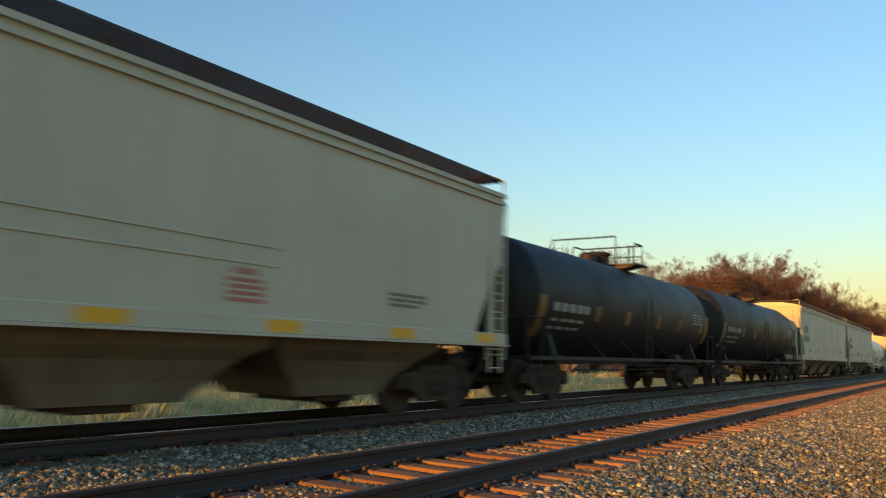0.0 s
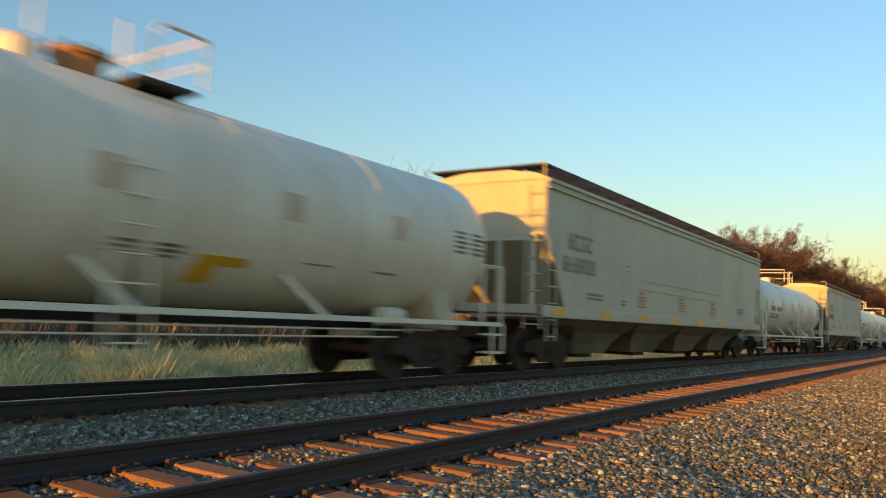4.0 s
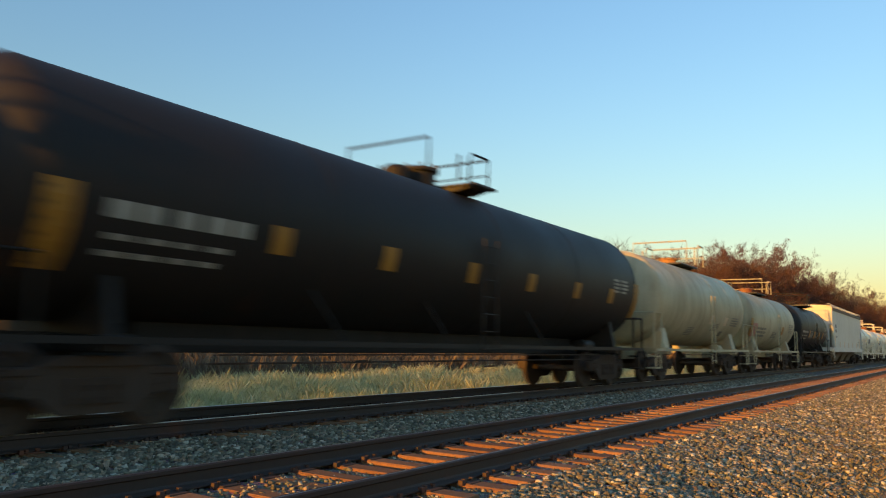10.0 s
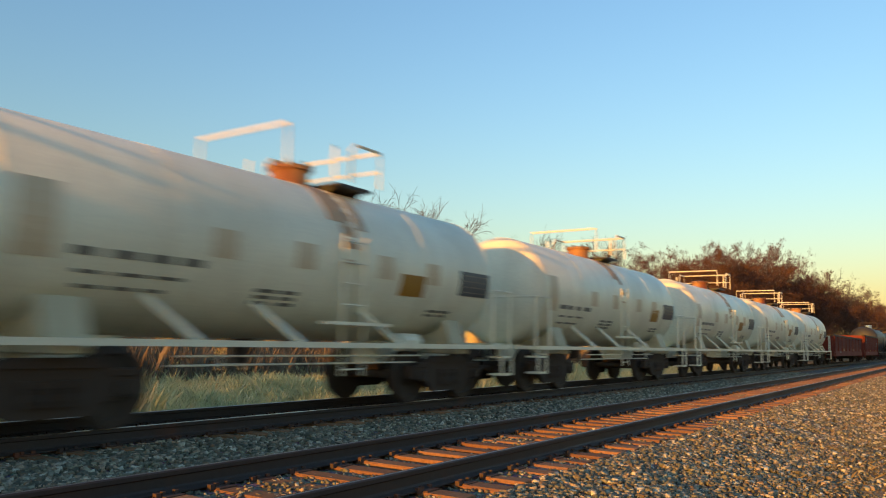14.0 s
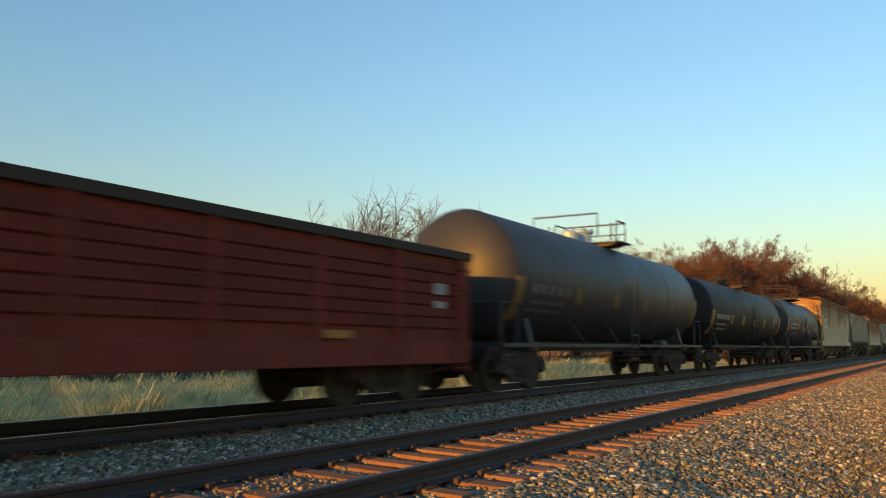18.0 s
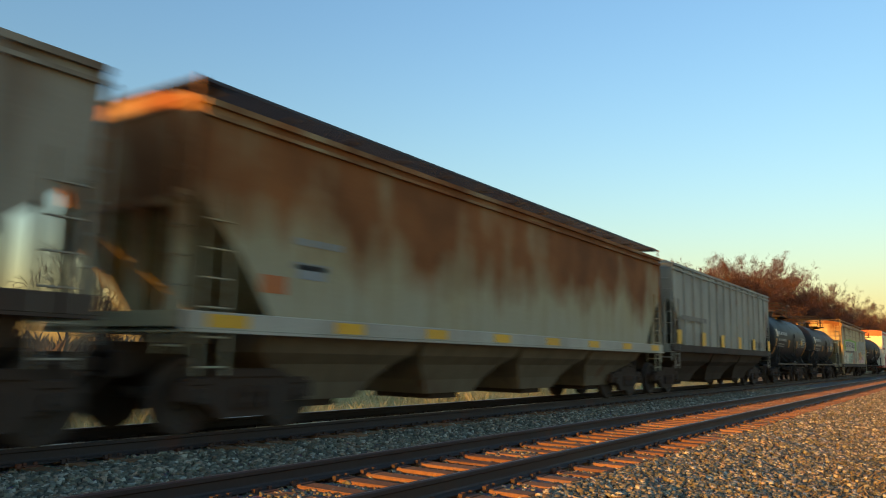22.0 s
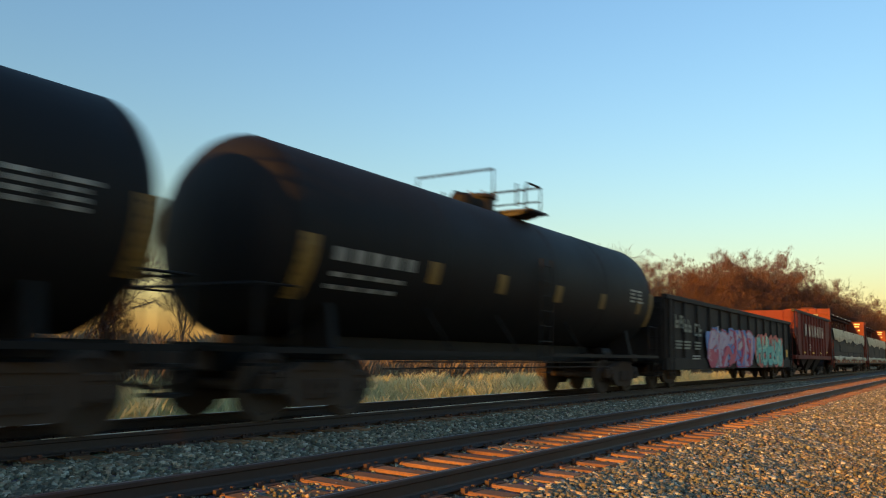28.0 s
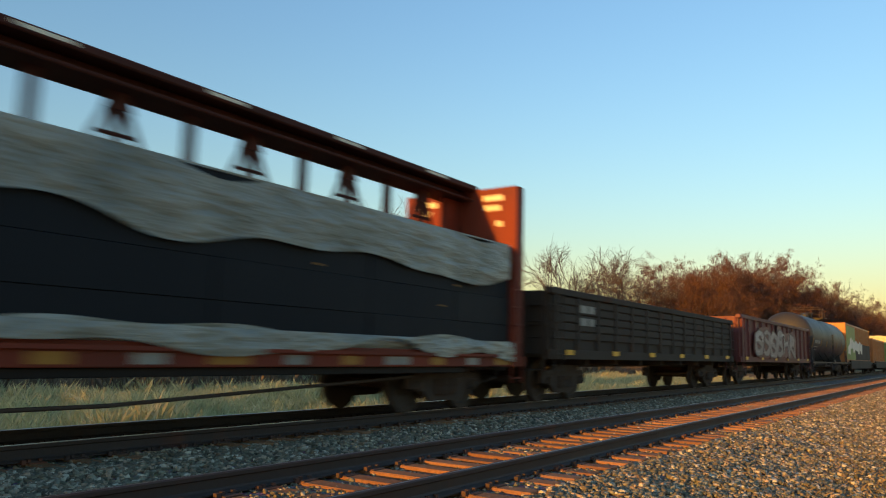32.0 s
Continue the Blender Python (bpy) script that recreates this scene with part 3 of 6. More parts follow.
def tree_meshes(seed, height, spread, levels, leaves=0, leaf_size=0.14, thick=0.018, first=0.3, loose=0.22, lead=0.72):
    rng = random.Random(seed)
    trunk, twigs, tips = grow(rng, height, spread, levels, thick=thick, first=first, lead=lead)
    top = max(v[2] for v in twigs.v)
    k = height / top
    lf = Build()
    if leaves:
        for i in range(leaves):
            p = tips[rng.randrange(len(tips))]
            c = p + Vector((rng.gauss(0, loose), rng.gauss(0, loose), rng.gauss(0, loose)))
            s = leaf_size * rng.uniform(0.6, 1.3)
            if i % 3:
                n1 = Vector((rng.gauss(0, 0.5) + p.x * 0.09, rng.gauss(0, 0.5) + p.y * 0.09, 1.0)).normalized()
                n2 = Vector((rng.uniform(-1, 1), rng.uniform(-1, 1), 0)).normalized() * (s * 0.17)
                n1 = n1 * (s * rng.uniform(2.0, 4.2))
            else:
                n1 = Vector((rng.uniform(-1, 1), rng.uniform(-1, 1), rng.uniform(-1, 1))).normalized()
                n2 = n1.orthogonal().normalized() * (s * 0.6)
                n1 = n1 * s
            lf.add([tuple(c - n1), tuple(c + n2), tuple(c + n1), tuple(c - n2)], [(0, 1, 2, 3)])
    for b in (trunk, twigs, lf):
        b.v = [(x * k, y * k, z * k) for x, y, z in b.v]
    return trunk.mesh("trunk"), twigs.mesh("crown"), lf.mesh("leaves") if leaves else None


BARE = [tree_meshes(s, 10, sp, 4, lead=0.55, first=0.2) for s, sp in ((1, 0.78), (2, 0.7), (3, 0.85))]
OAK = [tree_meshes(s, 15, 0.95, 4, 20000, 0.085, 0.013, 0.10, 0.16, 0.6) for s in (21, 22, 23)]
SHRUB = [tree_meshes(s, 5, 0.9, 3, 5000, 0.07, 0.015, 0.06, 0.25) for s in (31, 32)]


def plant(kind, meshes, x, y, h, ref, turn, label, wide=1.0):
    t = tagged(new("tree"), label, "tree", "trees of the field edge" if kind != "oak" else "russet trees of the wood")
    t.matrix_world = pose(x, y, lie(x), 0, 0, turn) @ Matrix.Diagonal((wide * h / ref, wide * h / ref, h / ref, 1))
    part("trunk", meshes[0], M_BARK, t)
    part("crown", meshes[1], M_OAKTWIG if kind == "oak" else M_TWIG, t)
    if meshes[2]:
        part("leaves", meshes[2], M_LEAF, t, "dry russet leaves")


def make_trees():
    rng = random.Random(5)
    bare = ((-28, 31.7, 9.4), (-28.5, 36.4, 10.2), (-28, 40.3, 10.4), (-28, 59, 11.6), (-28, 67.2, 10.8), (-28, 73.5, 12.2), (-28.5, 78.5, 12.8),
            (-30, 48, 6.4), (-27, 15.5, 5.2), (-29, 18, 5.8), (-28, 21, 5.2), (-30, 9, 6.0), (-29, 25, 5.0), (-24, 152, 17), (-24, 168, 17), (-23, 184, 16), (-25, 200, 16))
    for i, (x, y, h) in enumerate(bare):
        plant("bare", BARE[i % 3], x, y, h * 1.05, 10, rng.uniform(0, 360), "leafless grey-brown tree with fine bare branches", 0.85)
    oaks = [(-26.5, 86, 12.6), (-26, 92.5, 13.8), (-25, 99, 14.6), (-24, 105, 15.8), (-25.5, 112, 16.4), (-24, 119, 16.9), (-25, 127, 17.4), (-23, 134, 17.2), (-22.6, 140, 15.8), (-34, 108, 17), (-36, 122, 18), (-36, 138, 18), (-36, 156, 17)]
    oaks += [(-22.0 + 0.028 * (y - 140) + rng.uniform(-0.8, 0.8), y, 15.6 + rng.uniform(-0.9, 1.2)) for y in (147, 154, 162, 170, 179, 188, 198, 208, 220, 232, 246, 262, 280, 300, 325)]
    for i, (x, y, h) in enumerate(oaks):
        plant("oak", OAK[i % 3], x, y, h * 1.0, 15, rng.uniform(0, 360), "broad tree full of dry russet leaves", 1.05)
    for i, (x, y, h) in enumerate(((-26, 83, 7), (-26, 91, 8), (-27, 17, 3.2), (-24, 103, 7), (-23, 112, 7), (-22, 124, 7), (-21, 136, 7), (-21, 150, 7), (-26, 13, 3), (-27, 28, 3), (-25.5, 62, 5.5), (-26, 71, 6.5))):
        plant("shrub", SHRUB[i % 2], x, y, h, 5, rng.uniform(0, 360), "low bush with russet leaves", 1.1)


make_trees()


def make_unseen_shade_trees():
    """Unseen trees, added along the field behind the camera, shade grass from low sun."""
    rng = random.Random(77)
    for k in range(11):
        plant("oak", OAK[k % 3], rng.uniform(-46, -19), rng.uniform(-95, -24), rng.uniform(12, 16), 15, rng.uniform(0, 360), "broad tree full of dry russet leaves", 1.2)

    for k in range(3):
        plant("oak", OAK[k % 3], rng.uniform(-18.5, -16.5), -58 - 11 * k, rng.uniform(10, 12), 15, rng.uniform(0, 360), "broad tree full of dry russet leaves", 1.1)


make_unseen_shade_trees()


# ---- running gear ----
WHEEL_R = 0.49
WHEELSETS = []
KEYED = []


def truck_mesh():
    b = Build()
    arch = [(-1.17, 0.44), (-1.17, 0.66), (-0.8, 0.70), (-0.5, 0.84), (0.5, 0.84), (0.8, 0.70), (1.17, 0.66), (1.17, 0.44), (0.74, 0.40), (0.5, 0.2), (-0.5, 0.2), (-0.74, 0.40)]
    for s in (-1, 1):
        b.prism(0, arch, s * 1.0 - 0.07, s * 1.0 + 0.07)
        b.prism(0, [(y * 0.97, 0.03 + z * 0.95) for y, z in arch[3:5]] + [(0.6, 0.73), (-0.6, 0.73)], s * 1.09 - 0.02, s * 1.09 + 0.02)
        for y in (-0.24, 0.0, 0.24):
            b.spun(2, [(0, 0.075), (0.07, 0.085), (0.14, 0.075), (0.21, 0.085), (0.28, 0.075)], (s * 1.1, y, 0.32), 8)
        for y in (-0.89, 0.89):
            b.box(s * 1.0 - 0.1, s * 1.0 + 0.1, y - 0.16, y + 0.16, 0.62, 0.72, 0.02)
    b.box(-1.08, 1.08, -0.22, 0.22, 0.48, 0.76, 0.03)
    b.spun(2, [(0, 0.2), (0.12, 0.2)], (0, 0, 0.74), 12)
    for y in (-0.36, 0.36):
        b.tube([(-0.8, y, 0.42), (0.8, y, 0.42)], 0.04, 6)
    return b.mesh("truck")


def wheelset_mesh():
    b = Build()
    b.spun(0, [(-1.14, 0.05), (-1.14, 0.1), (-0.92, 0.11), (-0.9, 0.08), (0.9, 0.08), (0.92, 0.11), (1.14, 0.1), (1.14, 0.05)], (0, 0, 0), 12)
    for s in (-1, 1):
        prof = [(-0.07, 0.16), (-0.07, 0.40), (-0.065, 0.515), (-0.035, 0.515), (-0.03, 0.495), (0.065, 0.485), (0.07, 0.40), (0.03, 0.37), (0.0, 0.2), (0.06, 0.16)]
        b.spun(0, [(s * t + s * 0.765, r) for t, r in prof], (0, 0, 0), 28)
        for k in range(3):
            a = 2.094 * k
            b.spun(0, [(0, 0.02), (0.025, 0.02)], (s * 1.14 - (0.025 if s < 0 else 0), 0.06 * math.cos(a), 0.06 * math.sin(a)), 6)
    return b.mesh("wheelset")


TRUCK, WHEELS = truck_mesh(), wheelset_mesh()


def coupler_mesh():
    b = Build()
    b.box(-0.09, 0.09, -0.55, 0.3, 0.78, 0.96, 0.02)
    b.prism(2, [(-0.16, -0.55), (-0.16, -0.72), (0.02, -0.78), (0.16, -0.70), (0.16, -0.55)], 0.72, 1.02)
    b.box(-0.35, 0.35, 0.0, 0.25, 0.7, 1.05, 0.03)
    b.tube([(0.3, 0.0, 0.8), (0.32, -0.3, 0.55), (0.2, -0.55, 0.45), (0.05, -0.72, 0.55)], 0.025, 6)
    return b.mesh("coupler")


COUPLER = coupler_mesh()


def new_car(name, y0, y1, label, category, gap=0.62):
    """An empty at rail level; the body runs along y from -half to half, the leading end at -half."""
    car = tagged(new(name), label, category, "cars of the freight train")
    half = (y1 - y0) / 2 - gap
    KEYED.append((car, (y0 + y1) / 2))
    return car, half


def gear(car, half, inset=1.75):
    for s in (-1, 1):
        t = part("truck", TRUCK, M_STEEL, car)
        t.matrix_basis = pose(0, s * (half - inset), 0)
        for d in (-0.89, 0.89):
            w = part("wheelset", WHEELS, M_WHEEL, t)
            w.matrix_parent_inverse = pose(0, d, WHEEL_R)
            WHEELSETS.append(w)
        c = part("coupler", COUPLER, M_STEEL, car)
        c.matrix_basis = pose(0, s * half, 0, 0, 0, 0 if s < 0 else 180)


def ladder(car, mat, x, y, z0, z1, along="y", width=0.42, step=0.36):
    b = Build()
    d = width / 2
    ends = [(x, y - d), (x, y + d)] if along == "y" else [(x - d, y), (x + d, y)]
    for p in ends:
        b.tube([(*p, z0), (*p, z1)], 0.02, 5)
    z = z0 + 0.1
    while z < z1:
        b.tube([(*ends[0], z), (*ends[1], z)], 0.014, 5)
        z += step
    return part("ladder", b, mat, car)


def bars(car, mat, x, y0, z0, words, height, name="lettering", rng=None, label=""):
    """Unreadable writing on a flat side: rows of plain bars from y0 on; words is a list of rows of lengths."""
    b = Build()
    for k, row in enumerate(words):
        y, z = y0, z0 - k * height * 1.7
        for w in row:
            if w > 0:
                b.box(x, x + 0.006, y, y + w, z, z + height)
            y += abs(w) + height * 0.45
    return tagged(part(name, b, mat, car, label), kind="stuff")


def glyphs(car, mat, x, y, z, n, height, seed, name="lettering", wide=0.62):
    """Lettering that cannot be read, as short upright and level bars."""
    rng, b, w = random.Random(seed), Build(), height * wide
    t = height * 0.2
    for k in range(n):
        ya = y + k * w * 1.38
        b.box(x, x + 0.006, ya, ya + t, z, z + height)
        if rng.random() < 0.6:
            b.box(x, x + 0.006, ya + w - t, ya + w, z, z + height * rng.choice((1, 1, 0.55)))
        for q in rng.sample((0, 0.4, 0.8), 2):
            b.box(x, x + 0.0065, ya, ya + w, z + q * height, z + q * height + t)
    return tagged(part(name, b, mat, car), kind="stuff")


def tape(car, mat, x, y, z, ly, lz, name="reflector"):
    return part(name, Build().box(x, x + 0.006, y - ly / 2, y + ly / 2, z - lz / 2, z + lz / 2), mat, car)


# ---- covered hopper ----
def covered_hopper(y0, y1, mat, label, eave=4.24, bays=4, ribs=False, seams=True, under=None, board=True, letters=True, tapes=M_YELLOW, lettering=None, low=1.46, tapesz=(0.64, 0.16), foot=1.15, sill=None, lift=0.34, sill_h=0.2, inset=1.6, step=None, shift=0.0, chord=None, grate=None):
    car, h = new_car("covered_hopper_car", y0, y1, label, "hopper car")
    under = under or M_BAY
    W = 1.58
    knee = low + (eave - low) * 0.52
    mid = (foot + 0.2) / 2 + 0.05
    side = [(-h + foot, low), (h - foot, low), (h - mid, low + 0.55 * (knee - low)), (h - 0.2, knee), (h - 0.12, eave), (-h + 0.12, eave), (-h + 0.2, knee), (-h + mid, low + 0.55 * (knee - low))]
    bb = Build()
    for xa, xb in ((-W, -W + 0.06), (W - 0.06, W)):
        bb.prism(0, side, xa, xb)
    deep = [(-h + 2.9, low - 0.1), (h - 2.9, low - 0.1), (h - 0.3, knee + 0.12), (h - 0.14, eave), (-h + 0.14, eave), (-h + 0.3, knee + 0.12)]
    bb.prism(0, deep, -W + 0.06, W - 0.06)
    body = part("body", bb, mat, car)
    roof = [(-W - 0.02, eave + 0.002), (-1.35, eave + 0.13), (-0.6, eave + 0.25), (0.6, eave + 0.25), (1.35, eave + 0.13), (W + 0.02, eave + 0.002)]
    part("roof", Build().prism(1, roof, -h + 0.1, h - 0.1), mat, car)
    for s in (-1, 1):
        b = Build()
        xa, xb = sorted((s * W, s * (W + 0.055)))
        if chord:
            b.box(xa, xb, -h + 0.12, h - 0.12, eave - 0.2, eave + 0.02)
        else:
            b.box(xa, xb, -h + 0.12, h - 0.12, eave - 0.05, eave + 0.03)
            b.box(xa, xb, -h + 0.12, h - 0.12, eave - 0.2, eave - 0.15)
        part("top_chord", b, chord or mat, car)
        xa, xb = sorted((s * (W - 0.1), s * (W + 0.03)))
        b = Build().box(xa, xb, -h, h, low - sill_h, low + 0.02, 0.01)
        b.box(xa, xb + (0.05 if s > 0 else 0), -h, h, low - sill_h - 0.035, low - sill_h)
        part("side_sill", b, sill or mat, car)
    if seams and not ribs:
        for z in (low + 0.68, low + 0.93):
            part("weld_seam", Build().box(W, W + 0.02, -h * 0.41, h * 0.38, z, z + 0.025), mat, body)
    if ribs:
        n = int(2 * h / 1.02)
        rb = Build().prism(2, [(0, -0.075), (0.06, -0.05), (0.06, 0.05), (0, 0.075)], low, eave - 0.04).mesh("rib")
        for i in range(n + 1):
            y = -h + 0.3 + (2 * h - 0.6) * i / n
            inset = abs(y) > h - 1.2
            if not inset:
                part("rib", rb, mat, body).matrix_basis = pose(W, y, 0)
                part("rib", rb, mat, body).matrix_basis = pose(-W, y, 0, 0, 0, 180)
    step = step or (2 * h - 6.5) / (bays - 1)
    top_z, half_top = low - sill_h, step / 2 - 0.03
    for i in range(bays):
        c = step * (i - (bays - 1) / 2) + shift
        vs = [(x, c + y, z) for z, xx, yy in ((top_z, W - 0.1, half_top), (1.06, 1.3, half_top - 0.1), (0.9, 1.1, half_top - 0.38), (0.62, 0.92, half_top - 0.75), (0.36, 0.82, half_top - 0.98)) for x, y in ((-xx, -yy), (xx, -yy), (xx, yy), (-xx, yy))]
        fs = [(3, 2, 1, 0), (16, 17, 18, 19)] + [(4 * k + a, 4 * k + (a + 1) % 4, 4 * k + 4 + (a + 1) % 4, 4 * k + 4 + a) for k in range(4) for a in range(4)]
        bay = part("hopper_bay", Build().add(vs, fs), under, car)
        part("outlet_gate", Build().box(-0.7, 0.7, c - 0.47, c + 0.47, 0.25, 0.36, 0.02), M_STEEL, bay)
    part("centre_sill", Build().box(-0.25, 0.25, -h, h, 0.76, 1.16), M_STEEL, car)
    for s in (-1, 1):
        b = Build()
        ya, yb = sorted((s * h, s * (h - 0.22)))
        b.box(-W, W, ya, yb, low - 0.24, low + 0.02)
        b.box(-W, W, *sorted((s * h, s * (h - 1.3))), low - 0.22, low - 0.17)
        for x in (-1.3, -0.45, 0.45, 1.3):
            b.box(x - 0.05, x + 0.05, *sorted((s * (h - 0.04), s * (h - 0.16))), low, knee + (0.15 if abs(x) > 1 else 0))
        b.box(-W + 0.2, W - 0.2, *sorted((s * (h - 0.04), s * (h - 0.14))), knee - 0.02, knee + 0.08)
        part("end_frame", b, mat, car)
        ladder(car, mat, 1.35, s * (h - 0.02), low - 0.5, eave - 0.1, "x")
        ladder(car, mat, W + 0.02, s * (h - 0.45), low - 0.75, low + 1.5, "y")
    part("brake_wheel", Build().spun(1, [(0, 0.24), (0.03, 0.28), (0.06, 0.24)], (-0.7, -h - 0.05, 2.5), 16), M_STEEL, car)
    if board:
        top = eave + lift
        for s in (-1, 1):
            b = Build()
            for k in range(13):
                x = s * (0.92 + 0.049 * k)
                b.box(x - 0.003, x + 0.003, -h + 0.1, h - 0.1, top - 0.011, top + 0.009)
            for x in (s * 0.91, s * 1.515):
                b.box(x - 0.006, x + 0.006, -h + 0.1, h - 0.1, top - 0.03, top + 0.012)
            y = -h + 0.15
            while y < h - 0.1:
                b.box(*sorted((s * 0.92, s * 1.51)), y - 0.006, y + 0.006, top - 0.004, top + 0.004)
                y += 0.1
            w = part("running_board", b, grate or M_GRATE, car, "steel grating walkway along the roof")
            b = Build()
            y = -h + 0.5
            while y < h:
                b.box(*sorted((s * 0.9, s * 1.48)), y - 0.03, y + 0.03, top - 0.09, top - 0.05)
                b.box(*sorted((s * 1.2, s * 1.26)), y - 0.03, y + 0.03, eave + 0.15, top - 0.05)
                y += 1.35
            tagged(part("board_bracket", b, grate or M_GRATE, w), kind="stuff")
        for s in (-1, 1):
            b = Build()
            for k in range(6):
                y = s * (h - 0.1 - 0.09 * k)
                b.box(-1.5, 1.5, y - 0.012, y + 0.012, top - 0.03, top + 0.01)
            for x in (-1.4, -0.7, 0, 0.7, 1.4):
                b.box(x - 0.012, x + 0.012, *sorted((s * (h - 0.6), s * (h - 0.06))), top - 0.045, top - 0.015)
            tagged(part("end_walkway", b, M_GRATE, car), kind="stuff")
            part("grab_loop", Build().tube([(1.5, s * (h - 0.1), eave - 0.3), (1.53, s * (h - 0.06), top), (1.4, s * (h - 0.25), top + 0.07), (1.1, s * (h - 0.3), top)], 0.02, 5), mat, car)
        n = 8
        for i in range(n):
            c = -h + 1.2 + (2 * h - 2.4) * (i + 0.5) / n
            part("roof_hatch", Build().box(-0.42, 0.42, c - 0.85, c + 0.85, eave + 0.25, eave + 0.34, 0.03), mat, car)
    if tapes:
        for k in range(8):
            tape(car, tapes, W + 0.032, -9.3 * h / 10.08 + 2.65 * h / 10.08 * k + 0.0, low - 0.09, *tapesz)
    if letters:
        ink = lettering or M_LETTER_D
        glyphs(car, ink, W + 0.001, -h + 1.25, low + 1.34, 4, 0.38, 31, wide=0.68)
        glyphs(car, ink, W + 0.001, -h + 1.0, low + 0.82, 6, 0.36, 32, wide=0.62)
        bars(car, ink, W + 0.001, -h + 2.35, low + 0.34, [(0.5, 0.42), (0.38, 0.55)], 0.06)
        bars(car, ink, W + 0.001, -h + 4.55, low + 0.27, [(0.3,), (0.3,)], 0.05)
        bars(car, M_LETTER_D, W + 0.001, -h + 4.8, low + 1.24, [(0.34,)], 0.02)
        bars(car, M_LETTER_D, W + 0.001, -h + 4.82, low + 1.1, [(0.34,)], 0.02)
        for y in (-h + 5.75, -h + 9.3, -h + 12.9):
            bars(car, M_LETTER_R, W + 0.001, y, low + 0.44, [(0.6,), (0.65, ), (0.62,), (0.66,)], 0.05)
            bars(car, M_LETTER_R, W + 0.001, y + 0.1, low + 0.54, [(0.4,)], 0.08)
        bars(car, ink, W + 0.001, h * 0.62, low + 0.5, [(0.7, 0.3), (0.5, 0.5), (0.8,)], 0.05)
    gear(car, h, inset)
    return car, h


# ---- tank car ----
def skin(car, mat, R, zc, y0, y1, a0, a1, name="marking", lift=0.007, label="", parts=None):
    """A patch that lies on the tank's side between two angles over the horizontal."""
    b = Build()
    for ya, yb in (parts or [(y0, y1)]):
        n = 6
        vs, fs = [], []
        for r in (R + lift, R - 0.01):
            for y in (ya, yb):
                for i in range(n + 1):
                    a = radians(a0 + (a1 - a0) * i / n)
                    vs.append((r * math.cos(a), y, zc + r * math.sin(a)))
        m = n + 1
        for i in range(n):
            fs += [(i, i + m, i + m + 1, i + 1), (2 * m + i, 2 * m + i + 1, 3 * m + i + 1, 3 * m + i)]
        fs += [(0, 2 * m, 3 * m, m), (n, m + n, 3 * m + n, 2 * m + n)]
        fs += [(i, i + 1, 2 * m + i + 1, 2 * m + i) for i in range(n)] + [(m + i, 3 * m + i, 3 * m + i + 1, m + i + 1) for i in range(n)]
        b.add(vs, fs)
    return tagged(part(name, b, mat, car, label), kind="stuff" if parts else "")


def words_on(rng, y, total, n):
    """Bar lengths that read as a line of writing."""
    out, each = [], total / n
    for i in range(n):
        out.append((y + i * each, y + i * each + each * rng.uniform(0.55, 0.85)))
    return out


